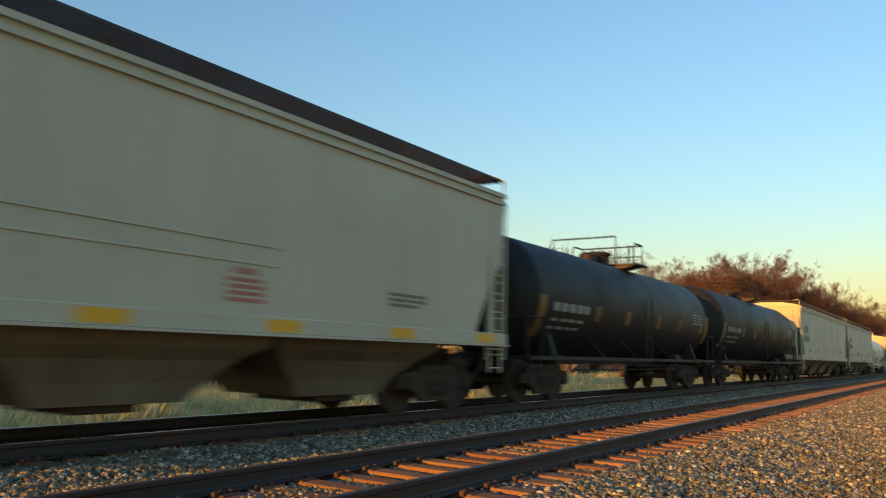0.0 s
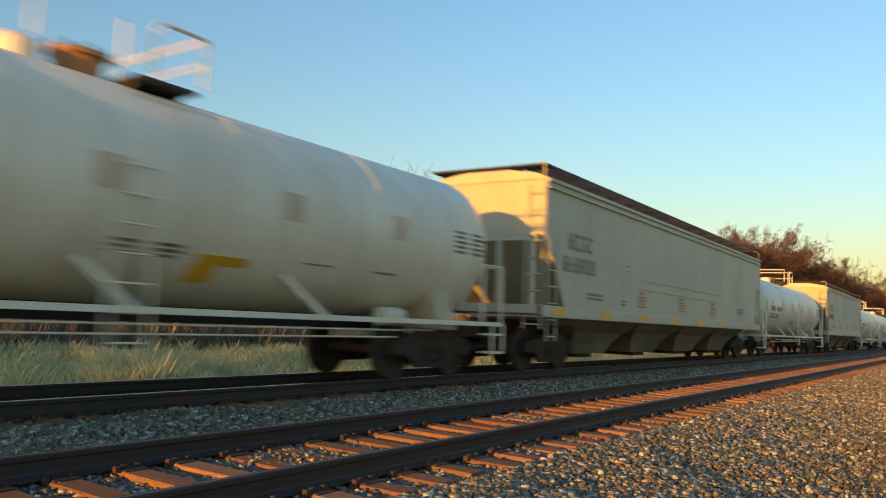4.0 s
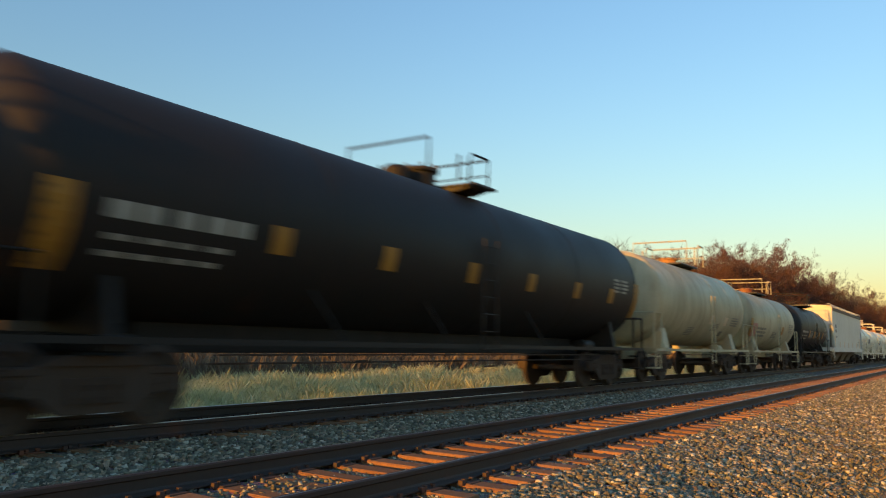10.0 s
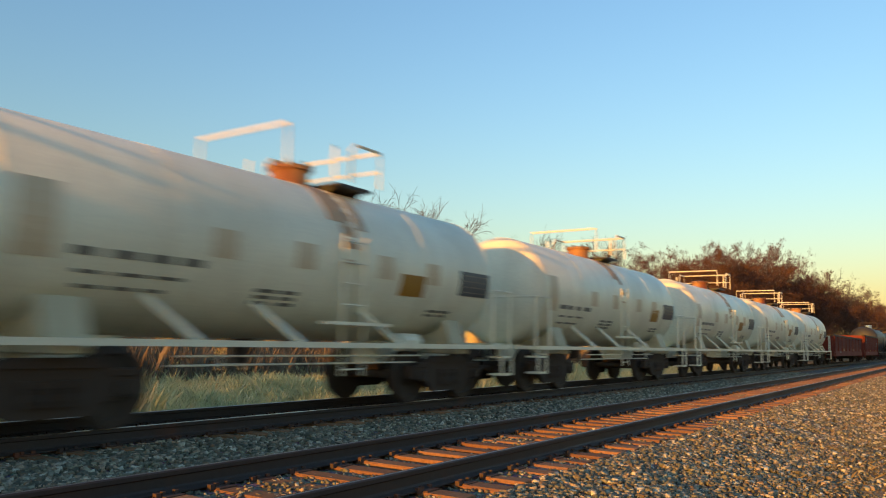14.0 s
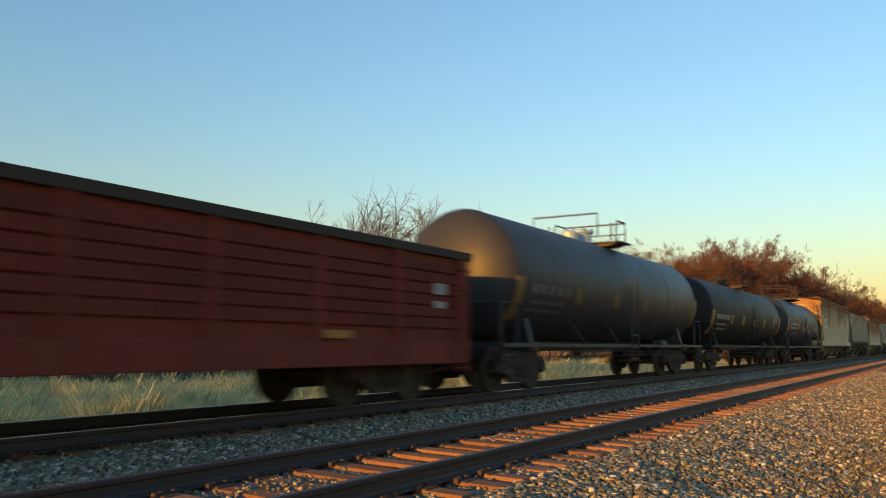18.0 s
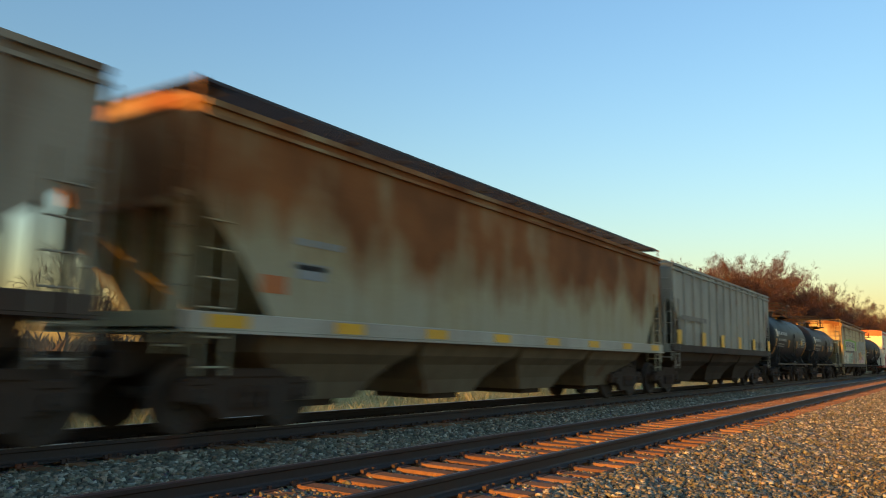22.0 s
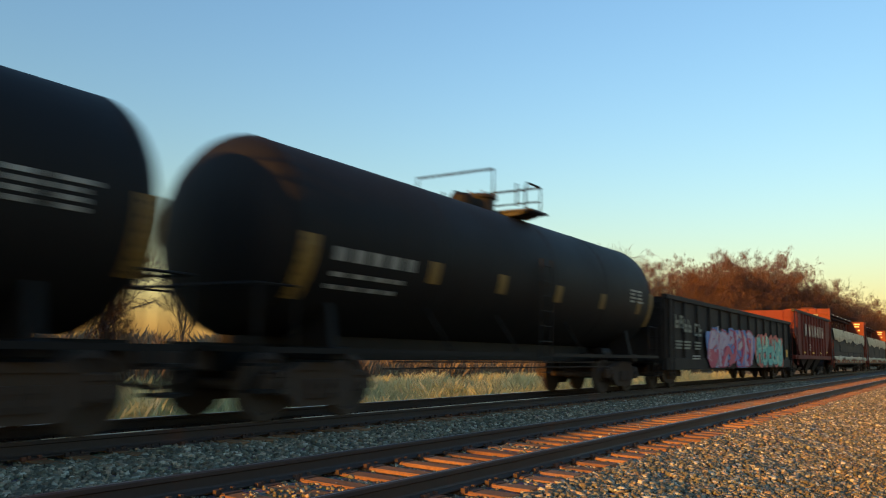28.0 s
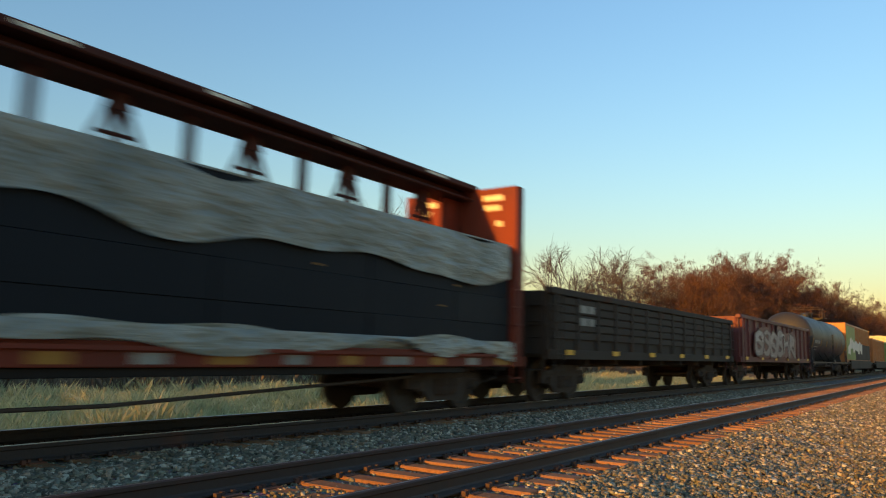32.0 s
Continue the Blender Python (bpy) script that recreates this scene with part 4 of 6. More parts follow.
def tank_car(y0, y1, mat, label, R=1.42, zc=2.45, rail="hoop", sill=None, ink=M_LETTER_W, tapes=M_AMBER, panel=None, seed=0, cap=None, stain=None, ends=0.15, tall=0.66, mid=0.0, mid_ladder=None, marks=(), style="black", nose=0.0, amber=2.4, flat=False, placard=False):
    car, h = new_car("tank_car", y0, y1, label, "tank car", 0.5)
    rng = random.Random(seed)
    sill = sill or mat
    hb = h - ends
    light = mat in (M_WHITE, M_CREAM)
    mid_ladder = mid + 0.25 if mid_ladder is None else mid_ladder
    d = 0.62 if style != "short" else 0.5
    prof = [(-hb + d * (1 - math.cos(a)), max(R * math.sin(a), 0.01)) for a in [math.pi / 2 * k / 10 for k in range(11)]]
    prof = [(t + nose, r) for t, r in prof] + [(-t, r) for t, r in reversed(prof)]
    shell = part("tank", Build().spun(1, prof, (0, 0, zc), 56), mat, car, smooth=True)
    for y in (-hb + d + nose, -hb / 2.2, 0.9, hb / 2.0, hb - d):
        part("weld_ring", Build().spun(1, [(-0.03, R - 0.02), (-0.02, R + 0.006), (0.02, R + 0.006), (0.03, R - 0.02)], (0, y, zc), 56), mat, shell, smooth=True)
    low = zc - R
    for s in (-1, 1):
        y = s * (h - 1.75)
        b = Build()
        b.prism(1, [(-1.3, 1.06), (1.3, 1.06), (1.12, zc - 0.86), (0.9, zc - 1.08), (0.45, zc - R * 0.93), (-0.45, zc - R * 0.93), (-0.9, zc - 1.08), (-1.12, zc - 0.86)], y - (0.27 if light else 0.07), y + (0.27 if light else 0.07))
        b.box(-1.4, 1.4, y - 0.2, y + 0.2, 0.88, 1.08, 0.02)
        part("saddle", b, M_SOIL if light else sill, car)
        ya, yb = sorted((s * h, s * (h - 3.0)))
        b = Build().box(-0.32, 0.32, ya, yb, 0.7, 1.1)
        b.box(-1.5, 1.5, *sorted((s * (h - 0.02), s * (h - 0.5))), 0.98, 1.06)
        part("stub_sill", b, sill, car)
        b = Build()
        hr = 2.15 if light else 1.9
        for x in (-1.45, 1.45):
            b.tube([(x, s * (h - 0.05), 1.04), (x, s * (h - 0.05), hr), (x, s * (h - 0.75), hr), (x, s * (h - 0.75), 1.06)], 0.03, 6)
        b.tube([(-1.45, s * (h - 0.05), hr), (1.45, s * (h - 0.05), hr)], 0.025, 6)
        part("end_handrail", b, sill, car)
        b = Build()
        for z in (0.45, 0.8):
            b.box(1.2, 1.52, *sorted((s * (h - 0.05), s * (h - 0.45))), z, z + 0.04)
        for yy in (s * (h - 0.05), s * (h - 0.45)):
            b.box(1.49, 1.53, yy - 0.02, yy + 0.02, 0.45, 1.0)
        part("step", b, sill, car)
    if not light or style == "white":
        part("centre_sill", Build().box(-0.34, 0.34, -h + 2.6, h - 2.6, 0.86, max(1.14, zc - R + 0.05), 0.01), M_GONBLACK, car)
    for x in (-1.5, 1.5):
        b = Build().box(x - 0.035, x + 0.035, -h + 0.1, h - 0.1, 0.98, 1.06)
        part("side_rail", b, sill, car)
        for y in (() if light and style == "" else (-hb * 0.42, -hb * 0.1, hb * 0.32)):
            part("side_brace", Build().tube([(x, y, 1.03), (x / 1.5 * R * 0.8, y - 0.5, zc - R * 0.62)], 0.05 if light else 0.022, 6), sill, car)
    for x in (-R - 0.07, R + 0.07):
        ladder(car, sill, x, mid_ladder, 0.55, zc + 0.35, "y", 0.5, 0.33)
    for x, z in ((1.36, 0.86), (1.2, 0.74)):
        part("brake_pipe", Build().tube([(x, -h + 3.1, z), (x, h - 3.1, z)], 0.014, 6), sill if style in ("white", "short") else M_STEEL, car)
    part("outlet_valve", Build().spun(2, [(0, 0.12), (0.15, 0.16), (0.42, 0.2)], (0, -0.3, low - 0.36), 12), M_STEEL, car)
    part("brake_cylinder", Build().spun(1, [(-0.3, 0.05), (-0.28, 0.16), (0.28, 0.16), (0.3, 0.05)], (0.9, h - 2.9, 1.08), 14), sill, car)
    if style == "short":
        part("side_step", Build().box(1.36, 1.52, mid_ladder - 0.75, mid_ladder + 0.75, 1.32, 1.32 + 0.05), sill, car)
    # manway, platform and railing
    top = zc + R
    pl = 1.1
    plank = M_GRATE if rail != "deck" else M_STEEL
    pw = 0.75 if light else 1.15
    plat = part("platform", Build().box(-pw, pw, mid + (-0.95 if flat else 0.3), mid + pl + 0.12, top - 0.01, top + 0.04, 0.01), plank, car)
    for y in (0.4, 0.75, 1.1):
        part("platform_bracket", Build().prism(1, [(-pw + 0.1, top - 0.01), (-pw * 0.6, top - 0.09), (pw * 0.6, top - 0.09), (pw - 0.1, top - 0.01)], mid + y - 0.03, mid + y + 0.03), plank, plat)
    q = 0.78 if light else (0.6 if flat else 0.9)
    crown = part("manway", Build().spun(2, [(-0.15, 0.40 * q), (0.28 * q, 0.40 * q), (0.29 * q, 0.47 * q), (0.36 * q, 0.47 * q), (0.4 * q, 0.38 * q), (0.43 * q, 0.1)], (0, mid - 0.05, top), 20), cap or (M_RUSTCAP if light else M_BROWNBLACK), car)
    for k in range(8):
        a = 0.785 * k
        part("bolt", Build().spun(2, [(0, 0.03), (0.1, 0.03)], (0.45 * q * math.cos(a), mid - 0.05 + 0.45 * q * math.sin(a), top + 0.42 * q - 0.08), 6), M_STEEL, crown)
    if style != "short" and not flat:
        part("valve_cover", Build().spun(2, [(-0.1, 0.26), (0.2, 0.26), (0.26, 0.2), (0.28, 0.05)], (0, mid - 0.8, top), 16), cap or sill, car)
    tr, hz = 0.026, top + tall
    metal = M_STEEL if mat is M_BLUEBLACK else sill
    w = 1.0 if rail != "deck" else 1.05
    if rail == "deck":
        part("walkway", Build().box(0.5, 0.95, mid - pl, mid + 0.28, top - 0.02, top + 0.03), M_STEEL, car)
    for y in (-pl, pl):
        b = Build().tube([(-w, mid + y, top + 0.02), (-w, mid + y, hz), (w, mid + y, hz), (w, mid + y, top + 0.02)], tr, 6)
        if rail == "deck" or y > 0:
            b.tube([(-w, mid + y, top + tall * 0.5), (w, mid + y, top + tall * 0.5)], tr * 0.7, 6)
        part("end_railing", b, metal, car)
    for x in (-w, w):
        for ya, yb in ((-pl, -0.05), (0.35, pl)):
            b = Build().tube([(x, mid + ya, hz - (0.12 if ya > 0 else 0)), (x, mid + ya + (0.12 if ya > 0 else 0), hz), (x, mid + yb - (0.14 if ya < 0 else 0), hz), (x, mid + yb, hz - (0.14 if ya < 0 else 0))], tr, 6)
            if rail == "deck":
                b.tube([(x, mid + ya, top + tall * 0.5), (x, mid + yb, top + tall * 0.5)], tr * 0.7, 6)
            inner = yb if ya < 0 else ya
            b.tube([(x, mid + inner, top + 0.02), (x, mid + inner, hz - 0.12)], tr, 6)
            part("side_railing", b, metal, car)
    # markings, given by place along the car and height
    def mark(pm, ya, yb, za, zb, name="marking", lift=0.007, rows=0):
        ang = [math.degrees(math.asin(max(-0.98, min(0.98, (z - zc) / R)))) for z in (za, zb)]
        if not rows:
            return skin(car, pm, R, zc, ya, yb, *ang, name, lift)
        da = (ang[1] - ang[0]) / rows
        for k in range(rows):
            skin(car, pm, R, zc, 0, 0, ang[0] + da * (k + 0.22), ang[0] + da * (k + 0.78), name, lift, parts=words_on(rng, ya, yb - ya, max(2, int((yb - ya) / 0.42))))
    if style == "black":
        zt = zc - 0.1 if R < 1.48 else zc - 0.15
        y = -hb + 0.75
        if tapes:
            mark(tapes, y - 0.18, y + 0.18, zt - 0.85, zt + 0.08, "reflector")
            y = -hb + 3.9
            while y < hb - 1.0:
                mark(tapes, y - 0.17, y + 0.17, zt - 0.38, zt, "reflector")
                y += rng.choice((2.15, 2.4, 2.6))
            mark(tapes, hb - 0.7, hb - 0.36, zt - 0.7, zt + 0.25, "reflector")
        if ink:
            mark(ink, -hb + 1.3, -hb + 3.5, zt - 0.32, zt + 0.04, "lettering", rows=1)
            mark(ink, -hb + 1.35, -hb + 3.2, zt - 0.5, zt - 0.38, "lettering", rows=1)
            mark(ink, -hb + 1.3, -hb + 3.1, zt - 0.68, zt - 0.57, "lettering", rows=1)
            mark(ink, hb - 2.2, hb - 1.1, zt - 0.1, zt + 0.3, "lettering", rows=4)
    elif style == "white":
        zt = zc + 0.27
        for y in (-5.9, -3.5, -1.05, 1.7, 4.1):
            mark(tapes or M_TANPATCH, y - 0.2, y + 0.2, zt - 0.39, zt, "reflector")
        mark(M_TANPATCH, -hb + 0.75, -hb + 1.1, zt - 0.95, zt + 0.05, "reflector")
        mark(ink, hb - 1.55, hb - 0.45, zt - 0.45, zt, "lettering", rows=5)
        mark(ink, -hb + 1.95, -hb + 3.0, zt - 0.58, zt - 0.2, "lettering", rows=1)
        mark(ink, -hb + 3.15, -hb + 4.5, zt - 0.58, zt - 0.2, "lettering", rows=1)
        mark(ink, -hb + 1.9, -hb + 3.9, zt - 0.86, zt - 0.62, "lettering", rows=2)
        mark(ink, -0.95, 0.15, zt - 1.08, zt - 0.88, "lettering", rows=3)
        mark(ink, 2.1, 2.75, zt - 0.96, zt - 0.92, "lettering", rows=1)
        mark(ink, 3.7, 4.3, zt - 0.98, zt - 0.92, "lettering", rows=1)
    elif style == "short":
        mark(M_TANPATCH, -4.5, -4.05, 1.9, 2.72, "reflector")
        mark(ink, -3.85, -1.95, 1.93, 2.1, "lettering", rows=1)
        mark(ink, -3.75, -2.25, 1.76, 1.83, "lettering", rows=1)
        mark(ink, -3.7, -2.4, 1.6, 1.67, "lettering", rows=1)
        for y in (-1.8, -0.3, 1.6, 3.0):
            mark(M_TANPATCH, y - 0.2, y + 0.2, 2.12, 2.5, "reflector")
        mark(M_AMBER, amber - 0.35, amber + 0.35, 1.88, 2.25, "reflector")
        mark(ink, -1.1, -0.15, 1.55, 1.8, "lettering", rows=3)
        mark(ink, 3.1, 3.9, 1.55, 1.7, "lettering", rows=2)
    middle = (y0 + y1) / 2
    for pm, ua, ub, za, zb, rows in marks:
        mark(pm, ua - middle, ub - middle, za, zb, "lettering" if rows else "marking", 0.011, rows)
    if panel:
        pm, y, wy, a0, a1 = panel
        p = skin(car, pm, R, zc, y - wy / 2, y + wy / 2, a0, a1, "data_panel", 0.009)
        for k in range(4):
            a = a0 + (a1 - a0) * (k + 0.7) / 4.4
            skin(p, M_LETTER_D, R, zc, 0, 0, a - 0.5, a + 0.5, "lettering", 0.014, parts=words_on(rng, y - wy / 2 + 0.08, wy - 0.1, 3))
    if stain:
        for k in range(4):
            y = mid + rng.uniform(-0.5, 0.45)
            skin(car, stain, R, zc, y, y + rng.uniform(0.15, 0.45), rng.uniform(-5, 30), 84, "spill_stain", 0.005 + 0.001 * k)
    if placard:
        sign = part("placard", Build().box(1.44, 1.46, h - 0.62, h - 0.3, 1.32, 1.62, 0.004), M_RED, car, "red and white diamond placard")
        part("placard_field", Build().prism(0, [(h - 0.46, 1.34), (h - 0.36, 1.44), (h - 0.46, 1.54), (h - 0.56, 1.44)], 1.46, 1.464), M_REEFER, sign)
    gear(car, h, 1.75)
    return car, h


# ---- gondola and open hopper ----
def open_car(name, y0, y1, mat, label, category, top=2.75, low=1.15, ribs=13, slope=False, tapes=M_YELLOW, wood=False, band=0.16, rail=None):
    car, h = new_car(name, y0, y1, label, category)
    W = 1.5
    body = tagged(new("body"), "")
    body.parent = car
    for s in (-1, 1):
        if slope:
            side = [(-h + 1.9, low), (h - 1.9, low), (h - 0.25, low + 1.25), (h - 0.1, top), (-h + 0.1, top), (-h + 0.25, low + 1.25)]
        else:
            side = [(-h + 0.05, low), (h - 0.05, low), (h - 0.05, top), (-h + 0.05, top)]
        part("side_wall", Build().prism(0, side, *sorted((s * W, s * (W - 0.06)))), mat, car)
        b = Build().box(*sorted((s * (W - 0.1), s * (W + 0.09))), -h, h, top - 0.13, top + 0.02, 0.01)
        part("top_rail", b, rail or mat, car)
        part("side_sill", Build().box(*sorted((s * (W - 0.1), s * (W + 0.06))), -h, h, low - band, low + 0.06, 0.01), mat, car)
    bpy.data.objects.remove(body)
    rb = Build().prism(2, [(0, -0.09), (0.085, -0.06), (0.085, 0.06), (0, 0.09)], low + 0.06, top - 0.13).mesh("rib")
    for i in range(ribs + 1):
        y = -h + 0.35 + (2 * h - 0.7) * i / ribs
        if slope and abs(y) > h - 1.9:
            continue
        part("rib", rb, mat, car).matrix_basis = pose(W, y, 0)
        part("rib", rb, mat, car).matrix_basis = pose(-W, y, 0, 0, 0, 180)
    if wood:
        for z in [low + 0.3 + 0.2 * k for k in range(int((top - low - 0.42) / 0.2))]:
            part("side_plank", Build().box(W, W + 0.05, -h + 0.15, h - 0.15, z, z + 0.17, 0.015), M_PLANK if mat is M_OXIDE else mat, car)
    for s in (-1, 1):
        zb = low + 1.25 if slope else low - 0.1
        b = Build().box(-W + 0.06, W - 0.06, *sorted((s * (h - 0.06), s * (h - 0.14))), zb, top - 0.06)
        for z in (top - 0.35, (top + zb) / 2, zb + 0.1):
            b.box(-W + 0.02, W - 0.02, *sorted((s * h, s * (h - 0.08))), z - 0.07, z + 0.07)
        part("end_wall", b, mat, car)
        if slope:
            b = Build().prism(0, [(s * (h - 0.14), low + 1.3), (s * (h - 0.2), low + 1.2), (s * (h - 3.2), 0.6), (s * (h - 3.1), 0.72)], -W + 0.08, W - 0.08)
            part("slope_sheet", b, M_GONBLACK, car)
            b = Build()
            for x in (-1.2, 0, 1.2):
                b.box(x - 0.06, x + 0.06, *sorted((s * h, s * (h - 0.12))), low - 0.1, low + 1.25)
            part("end_post", b, mat, car)
        ladder(car, mat, W + 0.11, s * (h - 0.35), low - 0.5, top - 0.1, "y")
        ladder(car, mat, 1.2, s * (h + 0.03), low - 0.5, top - 0.1, "x")
    part("floor", Build().box(-W + 0.06, W - 0.06, -h + (3.0 if slope else 0.1), h - (3.0 if slope else 0.1), low - 0.12, low - 0.02), mat, car)
    part("centre_sill", Build().box(-0.3, 0.3, -h, h, 0.78, low - 0.12), M_STEEL, car)
    if slope:
        for c in (-2.6, 0.0, 2.6):
            vs = [(-W + 0.1, c - 1.25, low), (W - 0.1, c - 1.25, low), (W - 0.1, c + 1.25, low), (-W + 0.1, c + 1.25, low), (-1.0, c - 0.5, 0.4), (1.0, c - 0.5, 0.4), (1.0, c + 0.5, 0.4), (-1.0, c + 0.5, 0.4)]
            part("hopper_bay", Build().add(vs, [(3, 2, 1, 0), (4, 5, 6, 7), (0, 1, 5, 4), (1, 2, 6, 5), (2, 3, 7, 6), (3, 0, 4, 7)]), M_GONBLACK, car)
    else:
        for i in range(7):
            y = -h * 0.7 + h * 1.4 * i / 6
            part("cross_bearer", Build().box(-W + 0.1, W - 0.1, y - 0.06, y + 0.06, low - 0.3, low - 0.12), M_STEEL, car)
    if tapes:
        for k in range(6):
            tape(car, tapes, W + 0.09, -h + 1.0 + (2 * h - 2.0) * k / 5, low + 0.0, 0.42, 0.12)
    gear(car, h, 1.8)
    return car, h


PIGMENTS = {}


def pigment(r, g, b):
    """Sprayed colour, one material for each."""
    key = (r, g, b)
    if key not in PIGMENTS:
        PIGMENTS[key] = paint("spray_paint", key, 0.55, [0.5 * c + 0.05 for c in key], 0.35, bump=0.05)
    return PIGMENTS[key]


def blob(y, z, ry, rz, rng, wob=0.18, power=0.7, n=20):
    """A rounded, uneven outline, squarer for a smaller power."""
    ph, out = [rng.uniform(0, 6.28) for _ in range(3)], []
    for i in range(n):
        a = 6.2832 * i / n
        k = 1 + wob * (0.6 * math.sin(2 * a + ph[0]) + 0.5 * math.sin(3 * a + ph[1]) + 0.4 * math.sin(5 * a + ph[2]))
        c, s = math.cos(a), math.sin(a)
        out.append((y + ry * k * math.copysign(abs(c) ** power, c), z + rz * k * math.copysign(abs(s) ** power, s)))
    return out


def ribbon(b, pts, w, x0, x1, low, high):
    """A painted stroke of even width along a smooth line through the points, swelling a little in the middle."""
    line = []
    ends = [pts[0]] + list(pts) + [pts[-1]]
    for i in range(len(pts) - 1):
        p0, p1, p2, p3 = ends[i:i + 4]
        for k in range(6):
            t = k / 6
            line.append(tuple(0.5 * (2 * p1[j] + (p2[j] - p0[j]) * t + (2 * p0[j] - 5 * p1[j] + 4 * p2[j] - p3[j]) * t * t + (3 * p1[j] - p0[j] - 3 * p2[j] + p3[j]) * t ** 3) for j in (0, 1)))
    line.append(pts[-1])
    vs, fs, n = [], [], len(line)
    for i, (y, z) in enumerate(line):
        (ya, za), (yb, zb) = line[max(i - 1, 0)], line[min(i + 1, n - 1)]
        d = math.hypot(yb - ya, zb - za) or 1.0
        q = w * (0.8 + 0.2 * math.sin(math.pi * i / (n - 1))) / 2
        for sy in (-1, 1):
            yy, zz = y - sy * (zb - za) / d * q, z + sy * (yb - ya) / d * q
            zz = min(high, max(low, zz))
            vs += [(x0, yy, zz), (x1, yy, zz)]
    for i in range(n - 1):
        a = 4 * i
        fs += [(a + 1, a + 3, a + 7, a + 5), (a, a + 1, a + 5, a + 4), (a + 3, a + 2, a + 6, a + 7)]
    return b.add(vs, fs)


STROKES = (((0.1, 0.0), (0.15, 1.0)), ((0.9, 0.9), (0.4, 1.0), (0.1, 0.7), (0.85, 0.35), (0.5, 0.0), (0.05, 0.1)), ((0.5, 1.0), (0.05, 0.55), (0.3, 0.02), (0.9, 0.2), (0.9, 0.75), (0.5, 1.0)),
           ((0.0, 0.05), (0.45, 0.95), (0.95, 0.0)), ((0.1, 1.0), (0.8, 0.8), (0.25, 0.5), (0.95, 0.05)), ((0.05, 0.95), (0.1, 0.1), (0.55, 0.0), (0.9, 0.15), (0.95, 1.0)), ((0.1, 0.5), (0.9, 0.6)), ((0.85, 0.0), (0.8, 1.0)))


def sprayed(car, x, y0, y1, z0, z1, n, tops, bases, edge, halo, seed, label, slant=0.15, spread=1.22):
    """Bulging sprayed letters in layers: a halo, dark outlines, two-coloured fills, inner strokes and shines."""
    rng = random.Random(seed)
    w, zm, rz = (y1 - y0) / n, (z0 + z1) / 2, (z1 - z0) / 2
    hb = Build()
    cells = [(y0 + w * (i + 0.5), zm + rz * rng.uniform(-0.12, 0.12), w * rng.uniform(0.5, 0.66), rz * rng.uniform(0.76, 0.98), rng.randrange(10 ** 6)) for i in range(n)]
    for i, (y, z, ry, rr, sd) in enumerate(cells):
        hb.prism(0, [(p, max(q, z0 - 0.04)) for p, q in blob(y, z, ry * spread, rr * (spread - 0.06), random.Random(sd + 1), 0.2)], x - 0.01 + 0.0004 * i, x + 0.0004 * (i + 1))
    g = tagged(part("graffiti", hb, halo, car, label), kind="stuff")
    for i, (y, z, ry, rr, sd) in enumerate(cells):
        own = random.Random(sd)
        wd = rr * own.uniform(0.34, 0.46)
        cut = z + rr * rng.uniform(-0.2, 0.2)
        picks = own.sample(range(len(STROKES)), 3)
        under, upper, lower, shine = Build(), Build(), Build(), Build()
        xe = x + 0.008 + 0.0012 * i
        for k, q in enumerate(picks):
            pts = []
            for u, v in STROKES[q]:
                zz = z + rr * (2 * v - 1) * 0.86 + own.uniform(-0.06, 0.06) * rr
                pts.append((y + ry * (2 * u - 1) * 0.84 + own.uniform(-0.08, 0.08) * ry + slant * (zz - z), zz))
            ribbon(under, pts, wd * 1.55, x - 0.004, xe + 0.0002 * k, z0 - 0.02, z1 + 0.1)
            ribbon(upper, pts, wd, x - 0.004, xe + 0.002 + 0.0003 * k, cut, z1 + 0.05)
            ribbon(lower, pts, wd, x - 0.004, xe + 0.002 + 0.0003 * k, z0 + 0.02, cut - 0.005)
            ribbon(shine, [(a - wd * 0.2, b + wd * 0.12) for a, b in pts[:3]], wd * 0.16, x - 0.004, xe + 0.004 + 0.0003 * k, z0, z1)
        part("letter_outline", under, edge, g)
        part("letter", upper, rng.choice(tops), g)
        part("letter", lower, rng.choice(bases), g)
        part("stroke", shine, rng.choice(tops), g)
    for k in range(int(n * 1.2)):
        y, z = rng.uniform(y0, y1), rng.uniform(z0 + 0.15, z1 - 0.1)
        a, bend, ln, wd = rng.uniform(0, 6.28), rng.uniform(-2.2, 2.2), rz * rng.uniform(0.6, 1.3), rz * rng.uniform(0.06, 0.13)
        left, right, m = [], [], 7
        for i in range(m + 1):
            d = a + bend * i / m
            y, z = y + math.cos(d) * ln / m, z + math.sin(d) * ln / m
            q = wd * math.sin(math.pi * (i + 0.6) / (m + 1.2))
            left.append((y - math.sin(d) * q, min(z1, max(z0, z + math.cos(d) * q))))
            right.append((y + math.sin(d) * q, min(z1, max(z0, z - math.cos(d) * q))))
        xs = x + 0.008 + 0.0012 * n + 0.006 + 0.0006 * k
        part("stroke", Build().prism(0, left + right[::-1], x, xs), rng.choice((edge, edge, halo, rng.choice(tops), rng.choice(bases))), g)
    return g


